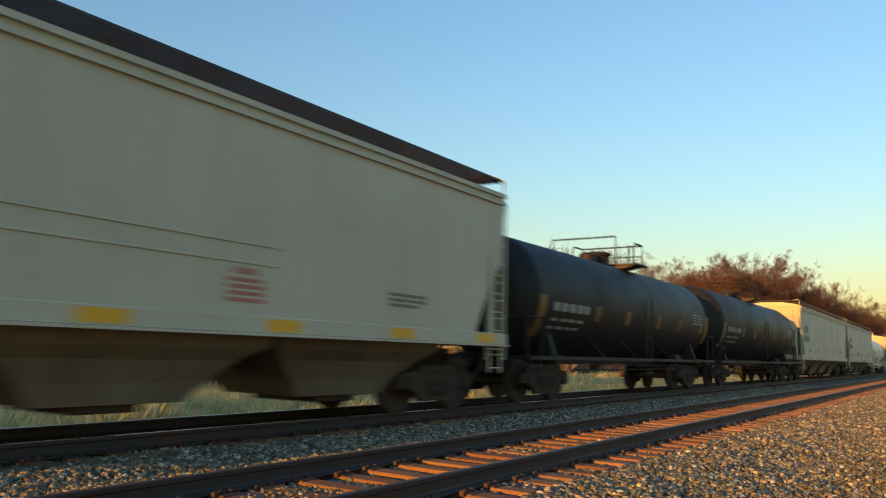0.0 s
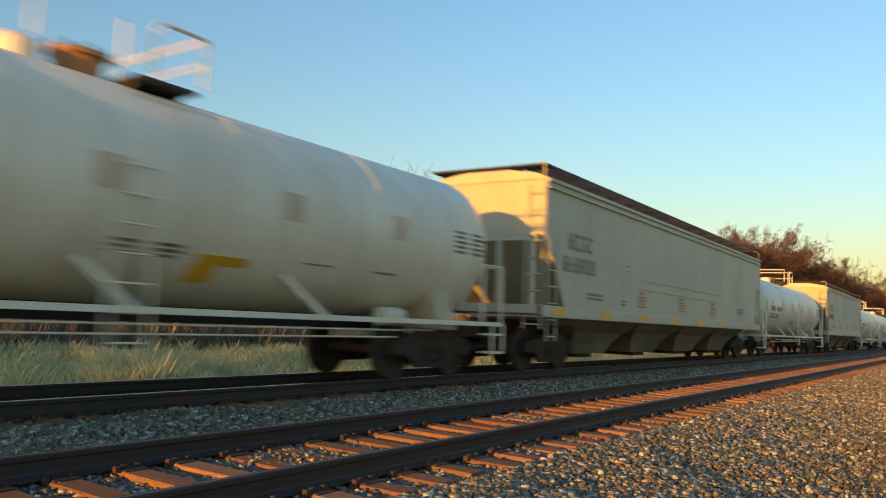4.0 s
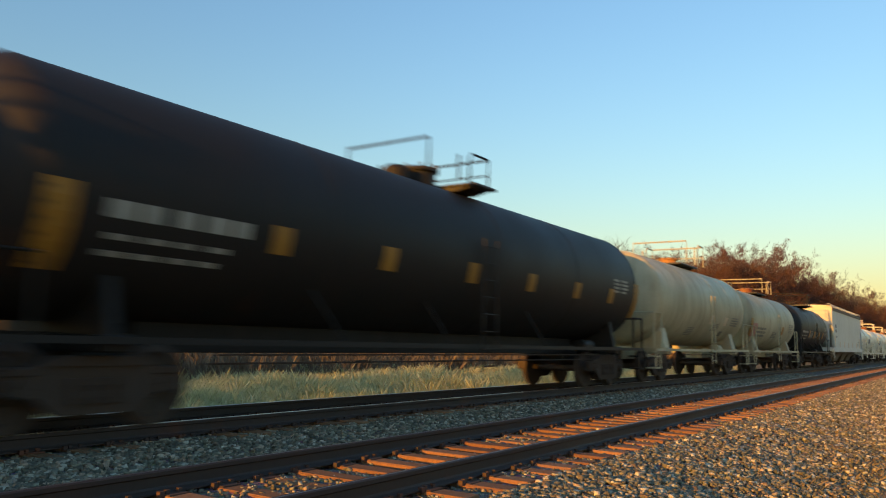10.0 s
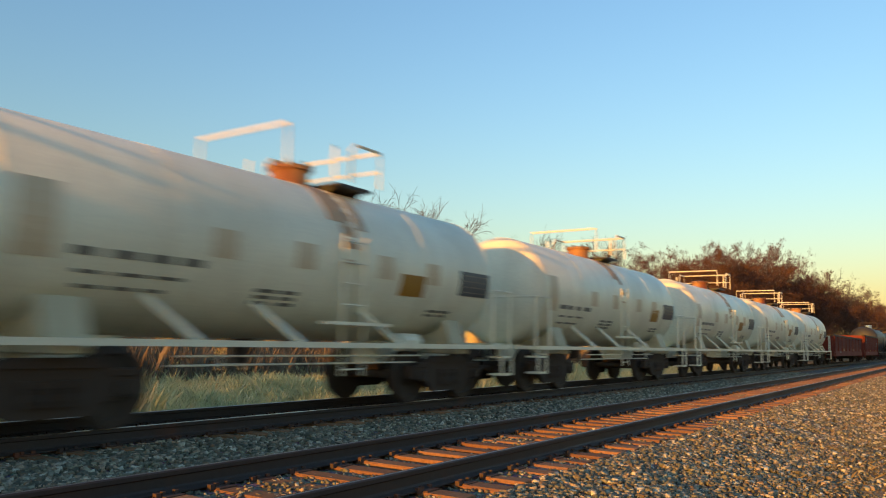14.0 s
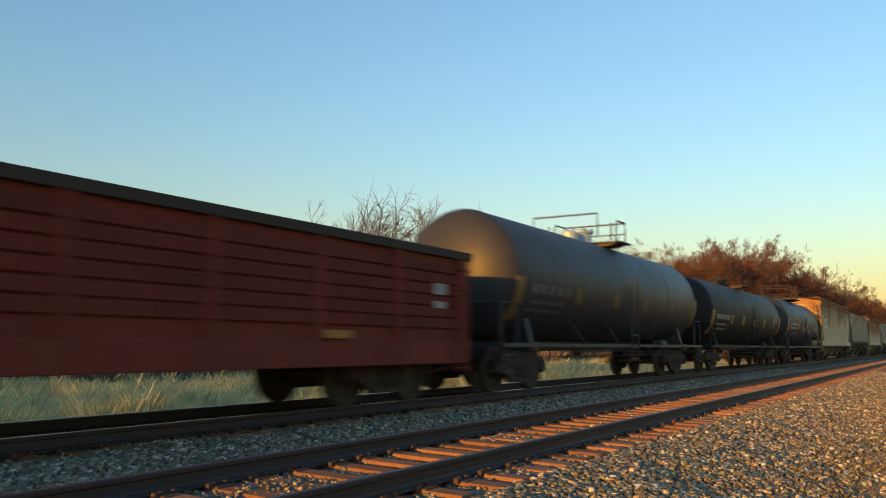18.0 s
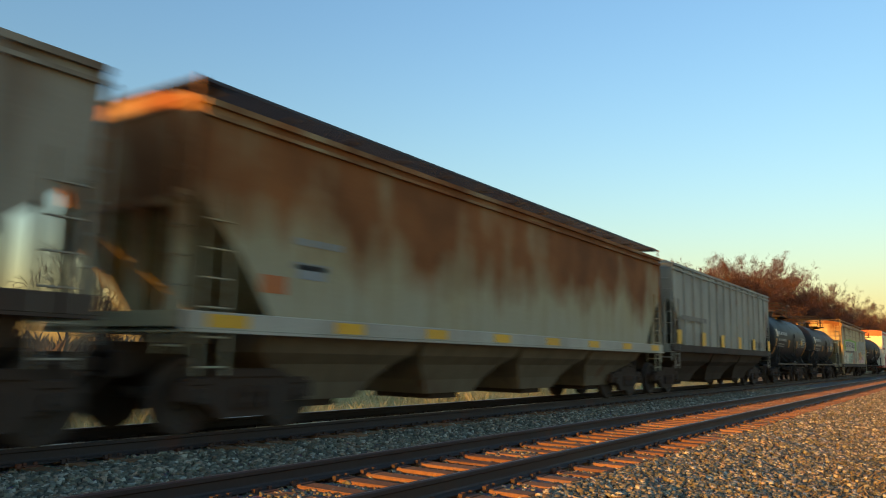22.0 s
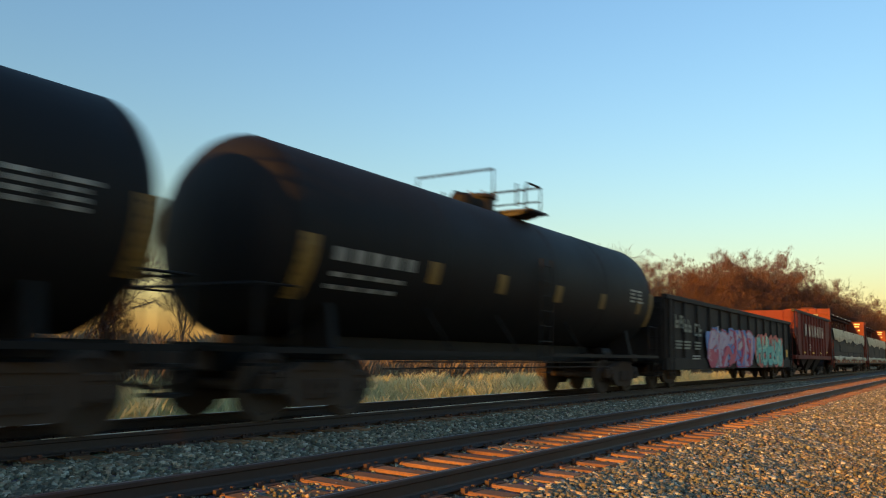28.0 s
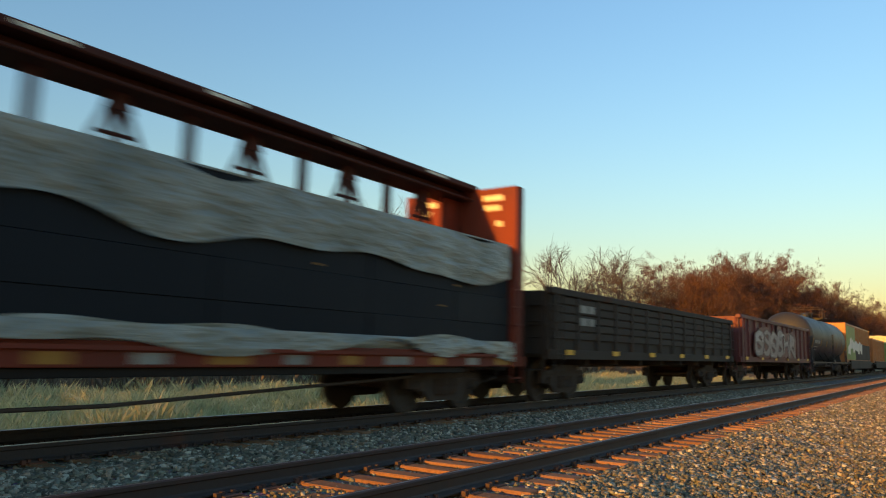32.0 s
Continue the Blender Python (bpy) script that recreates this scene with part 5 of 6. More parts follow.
def smear(car, x, ya, yb, za, zb, color, seed, label="", n=34):
    """Overlapping faded patches of spray in near tints, with rust showing through."""
    rng = random.Random(seed)
    r, gr, bl = color
    tints = [color, (r * 0.72, gr * 0.72, bl * 0.7), (min(0.8, r * 1.25), min(0.8, gr * 1.25), min(0.8, bl * 1.2)), (r * 0.5 + 0.12, gr * 0.5 + 0.055, bl * 0.5 + 0.02)]
    top = None
    for k, tint in enumerate(tints):
        b = Build()
        for i in range((n, n // 3, n // 2, n // 5)[k]):
            pad = min(0.22, (zb - za) / 3)
            y, z = rng.uniform(ya, yb), rng.uniform(za + pad, zb - pad)
            b.prism(0, [(p, min(zb, max(za, q))) for p, q in blob(y, z, rng.uniform(0.14, 0.5 if k else 0.6), rng.uniform(0.07, 0.24 if k else 0.34), rng, 0.35, 0.85, 14)], x - 0.006, x + 0.002 * k + 0.00005 * i)
        ob = tagged(part("paint_cloud", b, pigment(*[round(c, 3) for c in tint]), top or car, "" if top else label), kind="stuff")
        top = top or ob
    return top


def banner(car, x, ya, yb, za, zb, field, pale, dark, seed):
    """A sprayed band: a ragged bright field, a pale frame, slanting pale strokes and a black shadow line."""
    rng = random.Random(seed)
    b = Build()
    for k in range(26):
        y = ya + (yb - ya) * (k + 0.5) / 26
        b.prism(0, blob(y, (za + zb) / 2 + rng.uniform(-0.05, 0.1), 0.42, (zb - za) * rng.uniform(0.5, 0.56), rng, 0.1, 0.45, 18), x - 0.01, x + 0.00015 * k)
    g = tagged(part("graffiti", b, field, car, "white slanted strokes on a lime green sprayed band"), kind="stuff")
    x += 0.006
    part("shadow_line", ribbon(Build(), [(ya, za - 0.12), ((ya + yb) / 2, za - 0.09), (yb - 1.5, za - 0.05)], 0.14, x - 0.005, x + 0.001, za - 0.3, zb), dark, g)
    for z, w in ((za + 0.03, 0.09), (zb - 0.1, 0.07)):
        part("frame_line", ribbon(Build(), [(ya, z), ((ya + yb) / 2, z + 0.02), (yb - 0.6, z + 0.01)], w, x - 0.005, x + 0.003, za - 0.1, zb), pale, g)
    n = 15
    for k in range(n):
        y = ya + 0.2 + (yb - ya - 1.2) * k / n
        w = rng.uniform(0.24, 0.36)
        b = ribbon(Build(), [(y, zb - 0.12), (y + 0.3, (za + zb) / 2), (y + rng.choice((0.25, 0.5, 0.55)), za + 0.06)], w, x - 0.005, x + 0.004 + 0.0004 * k, za, zb - 0.08)
        part("stroke", b, pale, g)
        if k % 2:
            part("stroke", ribbon(Build(), [(y + 0.2, zb - 0.3), (y + 0.75, zb - 0.42)], 0.16, x - 0.005, x + 0.009 + 0.0003 * k, za, zb), pale, g)
        part("stroke", ribbon(Build(), [(y + 0.32, zb - 0.14), (y + 0.5, za + 0.25)], 0.11, x - 0.005, x + 0.0125 + 0.0003 * k, za, zb), dark, g)
    return g


# ---- refrigerator car ----
def reefer_car(y0, y1):
    car, h = new_car("refrigerator_car", y0, y1, "white refrigerator boxcar with red trim and spray-painted graffiti", "boxcar")
    W, low, top = 1.58, 1.0, 5.0
    mid = (y0 + y1) / 2
    part("body", Build().box(-W, W, -h, h, low, top, 0.03), M_REEFER, car)
    roof = [(-W - 0.02, top + 0.003), (-W + 0.1, top + 0.1), (0, top + 0.2), (W - 0.1, top + 0.1), (W + 0.02, top + 0.003)]
    part("roof", Build().prism(1, roof, -h + 0.01, h - 0.01), M_REEFER, car)
    for s in (-1, 1):
        xa, xb = sorted((s * W, s * (W + 0.006)))
        part("red_band", Build().box(xa, xb, -h + 0.01, h - 0.01, top - 0.37, top - 0.1), M_RED, car, "faded red stripe under the roof")
        part("side_sill", Build().box(*sorted((s * (W - 0.1), s * (W + 0.012))), -h, h, 0.79, low + 0.08, 0.008), M_RED, car)
        part("end_band", Build().box(-W + 0.02, W - 0.02, *sorted((s * h, s * (h + 0.006))), top - 0.52, top - 0.004), M_RED, car)
        part("roof_end", Build().prism(1, [(x, z - 0.004) for x, z in roof], *sorted((s * (h - 0.009), s * (h + 0.005)))), M_RED, car)
    x = W
    dw = 1.6
    dy = 614.2 - mid + dw
    door = part("door", Build().box(x, x + 0.07, dy - dw, dy + dw, low + 0.22, top - 0.42, 0.015), M_REEFER, car)
    for y in (-1.2, -0.45, 0.45, 1.2):
        part("door_rod", Build().tube([(x + 0.1, dy + y, low + 0.25), (x + 0.1, dy + y, top - 0.5)], 0.022, 6), M_GREY, door)
    for z in (1.75, 2.4, 3.05):
        part("door_rib", Build().box(x + 0.07, x + 0.1, dy - dw + 0.05, dy + dw - 0.05, z, z + 0.06), M_STEEL, door)
    part("door_handle", Build().tube([(x + 0.12, dy - 0.5, 2.05), (x + 0.12, dy + 0.5, 2.05)], 0.03, 6), M_LETTER_D, door)
    part("door_track", Build().box(x, x + 0.11, dy - dw - 0.3, dy + 3 * dw + 0.2, top - 0.3, top - 0.2), M_STEEL, car)
    part("door_track", Build().box(x, x + 0.09, dy - dw - 0.3, dy + 3 * dw + 0.2, low + 0.1, low + 0.18), M_STEEL, car)
    for z in (4.3, 3.9, 3.2, 2.6, 2.0):
        tape(car, M_AMBER if z in (3.2, 4.3) else M_TANPATCH, x, dy - dw - 0.22, z, 0.16, 0.26, "rust_patch")
    tape(car, M_AMBER, x, dy - dw - 0.85, 3.27, 0.28, 0.28, "warning_label")
    # round emblem and writing
    n, ey = 28, 607.45 - mid
    disc = [(ey + 0.46 * math.cos(6.283 * i / n), 3.85 + 0.46 * math.sin(6.283 * i / n)) for i in range(n)]
    em = part("emblem", Build().prism(0, disc, x, x + 0.006), M_RED, car, "red round emblem with a square field")
    part("emblem_square", Build().box(x, x + 0.008, ey, ey + 0.56, 3.42, 4.28), M_RED, em)
    bars(em, M_REEFER, x + 0.008, ey - 0.2, 3.85, [(0.3, 0.2), (0.25,)], 0.07)
    bars(car, M_LETTER_R, x, 606.0 - mid, 2.9, [(0.3, 0.22, 0.24, 0.2, 0.26, 0.22, 0.2, 0.24, 0.22)], 0.24)
    bars(car, M_LETTER_R, x, 606.85 - mid, 2.7, [(0.5, 0.6)], 0.06)
    bars(car, M_LETTER_R, x, 606.95 - mid, 2.38, [(0.25, 0.24, 0.25)], 0.17)
    bars(car, M_LETTER_R, x, 607.0 - mid, 1.92, [(0.25, 0.24, 0.25)], 0.17)
    bars(car, M_LETTER_R, x, 606.9 - mid, 1.4, [(0.7,)], 0.06)
    red, dark, yel, blu = pigment(0.50, 0.045, 0.06), pigment(0.02, 0.025, 0.045), pigment(0.60, 0.54, 0.16), pigment(0.16, 0.42, 0.54)
    rng = random.Random(33)
    b = Build()
    for k in range(15):
        u = 608.4 + 4.8 * k / 14
        b.prism(0, [(p, max(0.7, q)) for p, q in blob(u - mid, 1.35, 0.5, 0.62 + 0.42 * math.sin(math.pi * (k + 0.5) / 15) + rng.uniform(-0.08, 0.08), rng, 0.16, 0.8)], x - 0.01, x + 0.004 + 0.0003 * k)
    piece = tagged(part("graffiti", b, red, car, "yellow and blue sprayed letters under a red arch"), kind="stuff")
    part("dark_arch", Build().prism(0, blob(610.8 - mid, 1.3, 2.15, 0.66, rng, 0.06, 0.5, 30), x, x + 0.011), dark, piece)
    part("dark_arch", Build().prism(0, blob(610.8 - mid, 1.98, 0.5, 0.24, rng, 0.12, 0.8), x, x + 0.0105), pigment(0.12, 0.2, 0.26), piece)
    smear(car, x + 0.014, 609.0 - mid, 612.6 - mid, 0.78, 1.26, (0.20, 0.42, 0.52), 34, "pale blue cloud of spray", 40)
    sprayed(car, x + 0.026, 609.0 - mid, 612.7 - mid, 1.2, 1.82, 6, (yel, yel, pigment(0.62, 0.5, 0.1)), (yel, blu), dark, dark, 3, "yellow sprayed letters", 0.1, 1.1)
    smear(car, x + 0.004, 618.3 - mid, 622.3 - mid, 0.95, 1.95, (0.10, 0.25, 0.40), 35, "blue cloud of spray", 40)
    smear(car, x + 0.004, 622.9 - mid, 625.7 - mid, 0.95, 1.85, (0.34, 0.10, 0.20), 36, "crimson cloud of spray", 24)
    sprayed(car, x + 0.016, 618.4 - mid, 625.8 - mid, 0.95, 1.9, 6, (blu, pigment(0.10, 0.22, 0.42), pigment(0.42, 0.42, 0.4)), (pigment(0.08, 0.18, 0.4), pigment(0.4, 0.08, 0.1)), dark, pigment(0.16, 0.24, 0.38), 5, "blue and red sprayed letters", 0.1, 1.0)
    for k in range(34):
        u, z = 619.3 + 0.42 * (k % 15) + rng.uniform(-0.1, 0.1), 2.35 + 0.42 * (k // 12) + rng.uniform(-0.1, 0.12)
        part("silver_fill", Build().prism(0, blob(u - mid, z, rng.uniform(0.16, 0.26), rng.uniform(0.13, 0.2), rng, 0.14), x - 0.005, x + 0.003 + 0.0002 * k), pigment(0.47, 0.48, 0.45) if (k + k // 12) % 2 else pigment(0.70, 0.69, 0.6), car)
    tape(car, M_YELLOW, x, 606.5 - mid, 1.33, 0.62, 0.2)
    for s in (-1, 1):
        ladder(car, M_REEFER, W + 0.03, s * (h - 0.4), 0.75, 2.6, "y")
        ladder(car, M_REEFER, 1.2, s * (h + 0.04), 0.75, top - 0.4 if s > 0 else 2.6, "x")
        b = Build().box(-W, W, *sorted((s * h, s * (h + 0.1))), 0.8, 1.02)
        part("end_sill", b, M_RED, car)
        for z in (1.6, 2.2, 2.8, 3.4):
            part("end_rib", Build().box(-W + 0.1, W - 0.1, *sorted((s * h, s * (h + 0.035))), z, z + 0.12, 0.01), M_REEFER, car)
        part("roof_grab", Build().box(0.3, 1.5, *sorted((s * (h - 0.5), s * (h - 0.05))), top + 0.16, top + 0.22), M_STEEL, car)
    part("centre_sill", Build().box(-0.3, 0.3, -h, h, 0.7, 1.1), M_STEEL, car)
    for y in (-3.2, 0.2, 3.0):
        part("underframe_box", Build().box(-1.2, 1.35, y - 0.5, y + 0.5, 0.62, 1.0, 0.03), M_STEEL, car)
    gear(car, h, 2.3)


# ---- centerbeam car with lumber ----
def ragged(x, y0, y1, edge, far, seed, amp, n=90, taper=0.0, sag=0.0):
    """A strip of torn wrap on a side: one straight border, one wavy border."""
    rng = random.Random(seed)
    vs, ph = [], [rng.uniform(0, 6.28) for _ in range(4)]
    for i in range(n + 1):
        t = i / n
        y = y0 + (y1 - y0) * t
        w = amp * (0.55 * math.sin(7 * t * 3.1 + ph[0]) + 0.3 * math.sin(17 * t * 3.1 + ph[1]) + 0.25 * math.sin(41 * t + ph[2]))
        out = 0.02 + 0.035 * math.sin(60 * t + ph[3]) ** 2 + 0.03 * math.sin(23 * t + ph[1]) ** 2
        top = edge - sag * max(0.0, math.sin(9 * t + ph[2]) * math.sin(31 * t + ph[0])) ** 2
        low = top + (far + w - top) * min(1.0, t / taper + 0.04) if taper else far + w
        vs += [(x + 0.008, y, top), (x + out, y, (top + low) / 2), (x + out * 0.6 + 0.004, y, low)]
    fs = []
    for i in range(n):
        a = 3 * i
        fs += [(a, a + 1, a + 4, a + 3), (a + 1, a + 2, a + 5, a + 4)]
    return Build().add(vs, fs)


def centerbeam_car(y0, y1, seed):
    car, h = new_car("centerbeam_car", y0, y1, "brown-red centerbeam flatcar loaded with wrapped lumber", "flatcar")
    W, deck, top = 1.45, 1.12, 4.63
    part("deck", Build().box(-W, W, -h, h, deck - 0.08, deck, 0.01), M_BEAM, car)
    hb = h - 0.2
    for s in (-1, 1):
        part("side_sill", Build().box(*sorted((s * (W - 0.05), s * (W + 0.05))), -h, h, deck - 0.29, deck - 0.085, 0.01), M_BEAM, car)
        bulk = part("bulkhead", Build().box(-W, W, *sorted((s * hb, s * (hb - 0.12))), deck, top), M_BEAM, car)
        for x in (-W + 0.07, -0.5, 0.5, W - 0.07):
            part("bulkhead_post", Build().box(x - 0.07, x + 0.07, *sorted((s * hb, s * (hb + 0.2))), deck, top, 0.01), M_BEAM, bulk)
        for k in range(7):
            z = deck + 0.3 + k * 0.48
            part("bulkhead_rib", Build().box(-W + 0.15, W - 0.15, *sorted((s * hb, s * (hb + 0.09))), z - 0.06, z + 0.06, 0.01), M_BEAM, bulk)
        for x, z, w in ((0.1, top - 0.62, 0.6), (0.2, top - 1.15, 0.35), (-1.1, top - 0.6, 0.5)):
            part("sign_plate", Build().box(x, x + w, *sorted((s * (hb + 0.2), s * (hb + 0.206))), z, z + 0.22), M_LETTER_W, bulk)
        for x, z, w in ((0.62, top - 0.28, 0.5), (0.66, top - 0.5, 0.4), (0.95, top - 0.85, 0.16), (-1.2, top - 0.3, 0.6), (-1.15, top - 0.5, 0.4)):
            part("sign_plate", Build().box(x, x + w, *sorted((s * (hb - 0.12), s * (hb - 0.126))), z, z + 0.12), M_REEFER, bulk)
    beam = part("top_beam", Build().box(-0.1, 0.1, -h + 0.2, h - 0.2, top - 0.18, top - 0.02, 0.01), M_BEAMDARK, car)
    part("beam_flange", Build().box(-0.42, 0.42, -h + 0.2, h - 0.2, top - 0.02, top + 0.1, 0.02), M_BEAMDARK, beam)
    part("beam_flange", Build().box(-0.34, 0.34, -h + 0.2, h - 0.2, top - 0.24, top - 0.18, 0.02), M_BEAMDARK, beam)
    n = int((2 * h - 2.6) / 1.15)
    post = Build().box(-0.06, 0.06, -0.07, 0.07, deck, top - 0.235).mesh("post")
    gus = Build().prism(0, [(-0.1, top - 0.24), (0.1, top - 0.24), (0.19, top - 0.48), (-0.19, top - 0.48)], -0.075, 0.075)
    gus.tube([(0, -0.14, top - 0.46), (0, -0.62, top - 1.45)], 0.05, 5).tube([(0, 0.14, top - 0.46), (0, 0.62, top - 1.45)], 0.05, 5)
    gus.tube([(0, -0.3, top - 0.8), (0, 0.3, top - 0.8)], 0.03, 5)
    gus = gus.mesh("gusset")
    for i in range(n):
        y = h - 1.75 - 1.15 * i
        part("post", post, M_BEAMDARK, car).matrix_basis = pose(0, y, 0)
        if i % 2 == 0:
            part("gusset", gus, M_BEAMDARK, car).matrix_basis = pose(0, y, 0)
    for s in (-1, 1):
        part("web_plate", Build().box(-0.04, 0.04, *sorted((s * (h - 0.3), s * (h - 1.0))), deck, top - 0.24), M_BEAM, car)
    for i in range(8):
        y = -h + 1.8 + (2 * h - 3.6) * i / 7
        # White plates, no holes: sky light through the slots is put into their colour.
        part("beam_slot", Build().box(0.42, 0.424, y - 0.35, y + 0.35, top + 0.02, top + 0.07), M_WHITE, car)
    part("centre_sill", Build().box(-0.3, 0.3, -h, h, 0.78, 1.03), M_STEEL, car)
    part("train_line", Build().tube([(1.2, -h + 3.4, 0.66), (1.2, -2, 0.4), (1.2, 2, 0.4), (1.2, h - 3.4, 0.66)], 0.025, 6), M_STEEL, car)
    for k in range(19):
        y = -h + 0.9 + (2 * h - 1.8) * k / 18
        tape(car, M_AMBER if k % 2 == 0 else M_LETTER_W, W + 0.05, y, deck - 0.19, 0.42 if k % 3 else 0.66, 0.13)
    for s in (-1, 1):
        part("lower_sill", Build().box(*sorted((s * (W - 0.2), s * (W - 0.02))), -h + 2.2, h - 2.2, deck - 0.4, deck - 0.29, 0.01), M_GONBLACK, car)
    for s in (-1, 1):
        part("winch_rail", Build().box(*sorted((s * (W + 0.05), s * (W + 0.1))), -h + 0.4, h - 0.4, deck - 0.1, deck - 0.05), M_BEAM, car)
        ladder(car, M_BEAM, W + 0.08, s * (h - 0.4), 0.5, deck + 1.4, "y")
    gear(car, h, 2.3)
    # the load: packs of boards in plastic
    load = tagged(new("lumber_load"), "lumber packs in dark plastic with torn pale wrap, on a flatcar", "lumber", "lumber loads of the train")
    KEYED.append((load, (y0 + y1) / 2))
    rng = random.Random(seed)
    zt = 3.3
    for s in (-1, 1):
        y = -h + 0.45
        while y < h - 1.0:
            ln = min(rng.choice((2.44, 3.05, 3.66, 4.88)), h - 0.45 - y)
            hh = (zt - deck) / 4
            for k in range(4):
                z = deck + k * hh
                part("lumber_pack", Build().box(*sorted((s * 0.1, s * (1.36 + rng.uniform(-0.02, 0.015)))), y + 0.006, y + ln - 0.006, z + 0.001, z + hh - 0.001, 0.006), M_PLASTIC_D, load)
            y += ln
        if s > 0:
            a = -h + 0.5 + (0.9 if seed % 2 else 1.6)
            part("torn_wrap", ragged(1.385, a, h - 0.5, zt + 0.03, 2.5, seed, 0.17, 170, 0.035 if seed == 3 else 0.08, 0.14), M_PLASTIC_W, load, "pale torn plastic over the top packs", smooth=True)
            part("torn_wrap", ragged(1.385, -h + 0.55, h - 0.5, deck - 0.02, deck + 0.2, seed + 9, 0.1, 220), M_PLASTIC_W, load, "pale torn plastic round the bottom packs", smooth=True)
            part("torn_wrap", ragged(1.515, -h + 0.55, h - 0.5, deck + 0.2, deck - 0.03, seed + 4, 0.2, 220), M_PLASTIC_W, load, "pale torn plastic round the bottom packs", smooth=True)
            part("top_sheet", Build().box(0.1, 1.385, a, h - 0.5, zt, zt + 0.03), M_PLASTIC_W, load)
            for k in range(5):
                y = rng.uniform(-h * 0.8, h * 0.85)
                part("wrap_tag", Build().box(1.376, 1.384, y, y + 0.12, 1.9 + 0.4 * (k % 2), 1.93 + 0.4 * (k % 2)), M_AMBER, load)


# ---- container cars ----
def container_car(y0, y1, boxes):
    car, h = new_car("container_flatcar", y0, y1, "dark low flatcar carrying shipping containers", "flatcar")
    part("deck", Build().box(-1.4, 1.4, -h, h, 0.95, 1.1, 0.01), M_GONBROWN, car)
    for s in (-1, 1):
        part("side_sill", Build().box(*sorted((s * 1.3, s * 1.45)), -h + 2, h - 2, 0.55, 1.25, 0.02), M_GONBROWN, car)
    gear(car, h, 1.8)
    for mat, a, e, top, name in boxes:
        c = tagged(new("shipping_container"), name, "container", "containers on the train")
        KEYED.append((c, (y0 + y1) / 2))
        part("box", Build().box(-1.22, 1.22, a, e, 1.12, top, 0.02), mat, c)
        k = 0
        y = a + 0.25
        while y < e - 0.2:
            part("corrugation", Build().prism(2, [(1.22, y - 0.09), (1.26, y - 0.05), (1.26, y + 0.05), (1.22, y + 0.09)], 1.3, top - 0.15), mat, c)
            y += 0.55
        if "panel" in name:
            part("green_panel", Build().box(1.262, 1.27, a + 0.3, a + 6.2, 1.3, top - 0.2), M_GREEN, c)
            part("dark_panel", Build().box(1.262, 1.268, a + 6.2, e - 0.2, 1.3, 2.7), M_GONBROWN, c)
            rng = random.Random(91)
            g = tagged(new("graffiti"), "white bubble shapes sprayed on the side")
            g.parent = c
            for k in range(9):
                part("bubble", Build().prism(0, blob(a + 2.0 + 1.1 * k, 2.35 + rng.uniform(-0.3, 0.35), 0.75, 0.42, rng), 1.262, 1.275 + 0.0005 * k), pigment(0.74, 0.72, 0.6), g)
        for y in (a, e):
            for x in (-1.22, 1.22):
                part("corner_post", Build().box(x - 0.06, x + 0.06, y - 0.06, y + 0.06, 1.12, top + 0.01), mat, c)


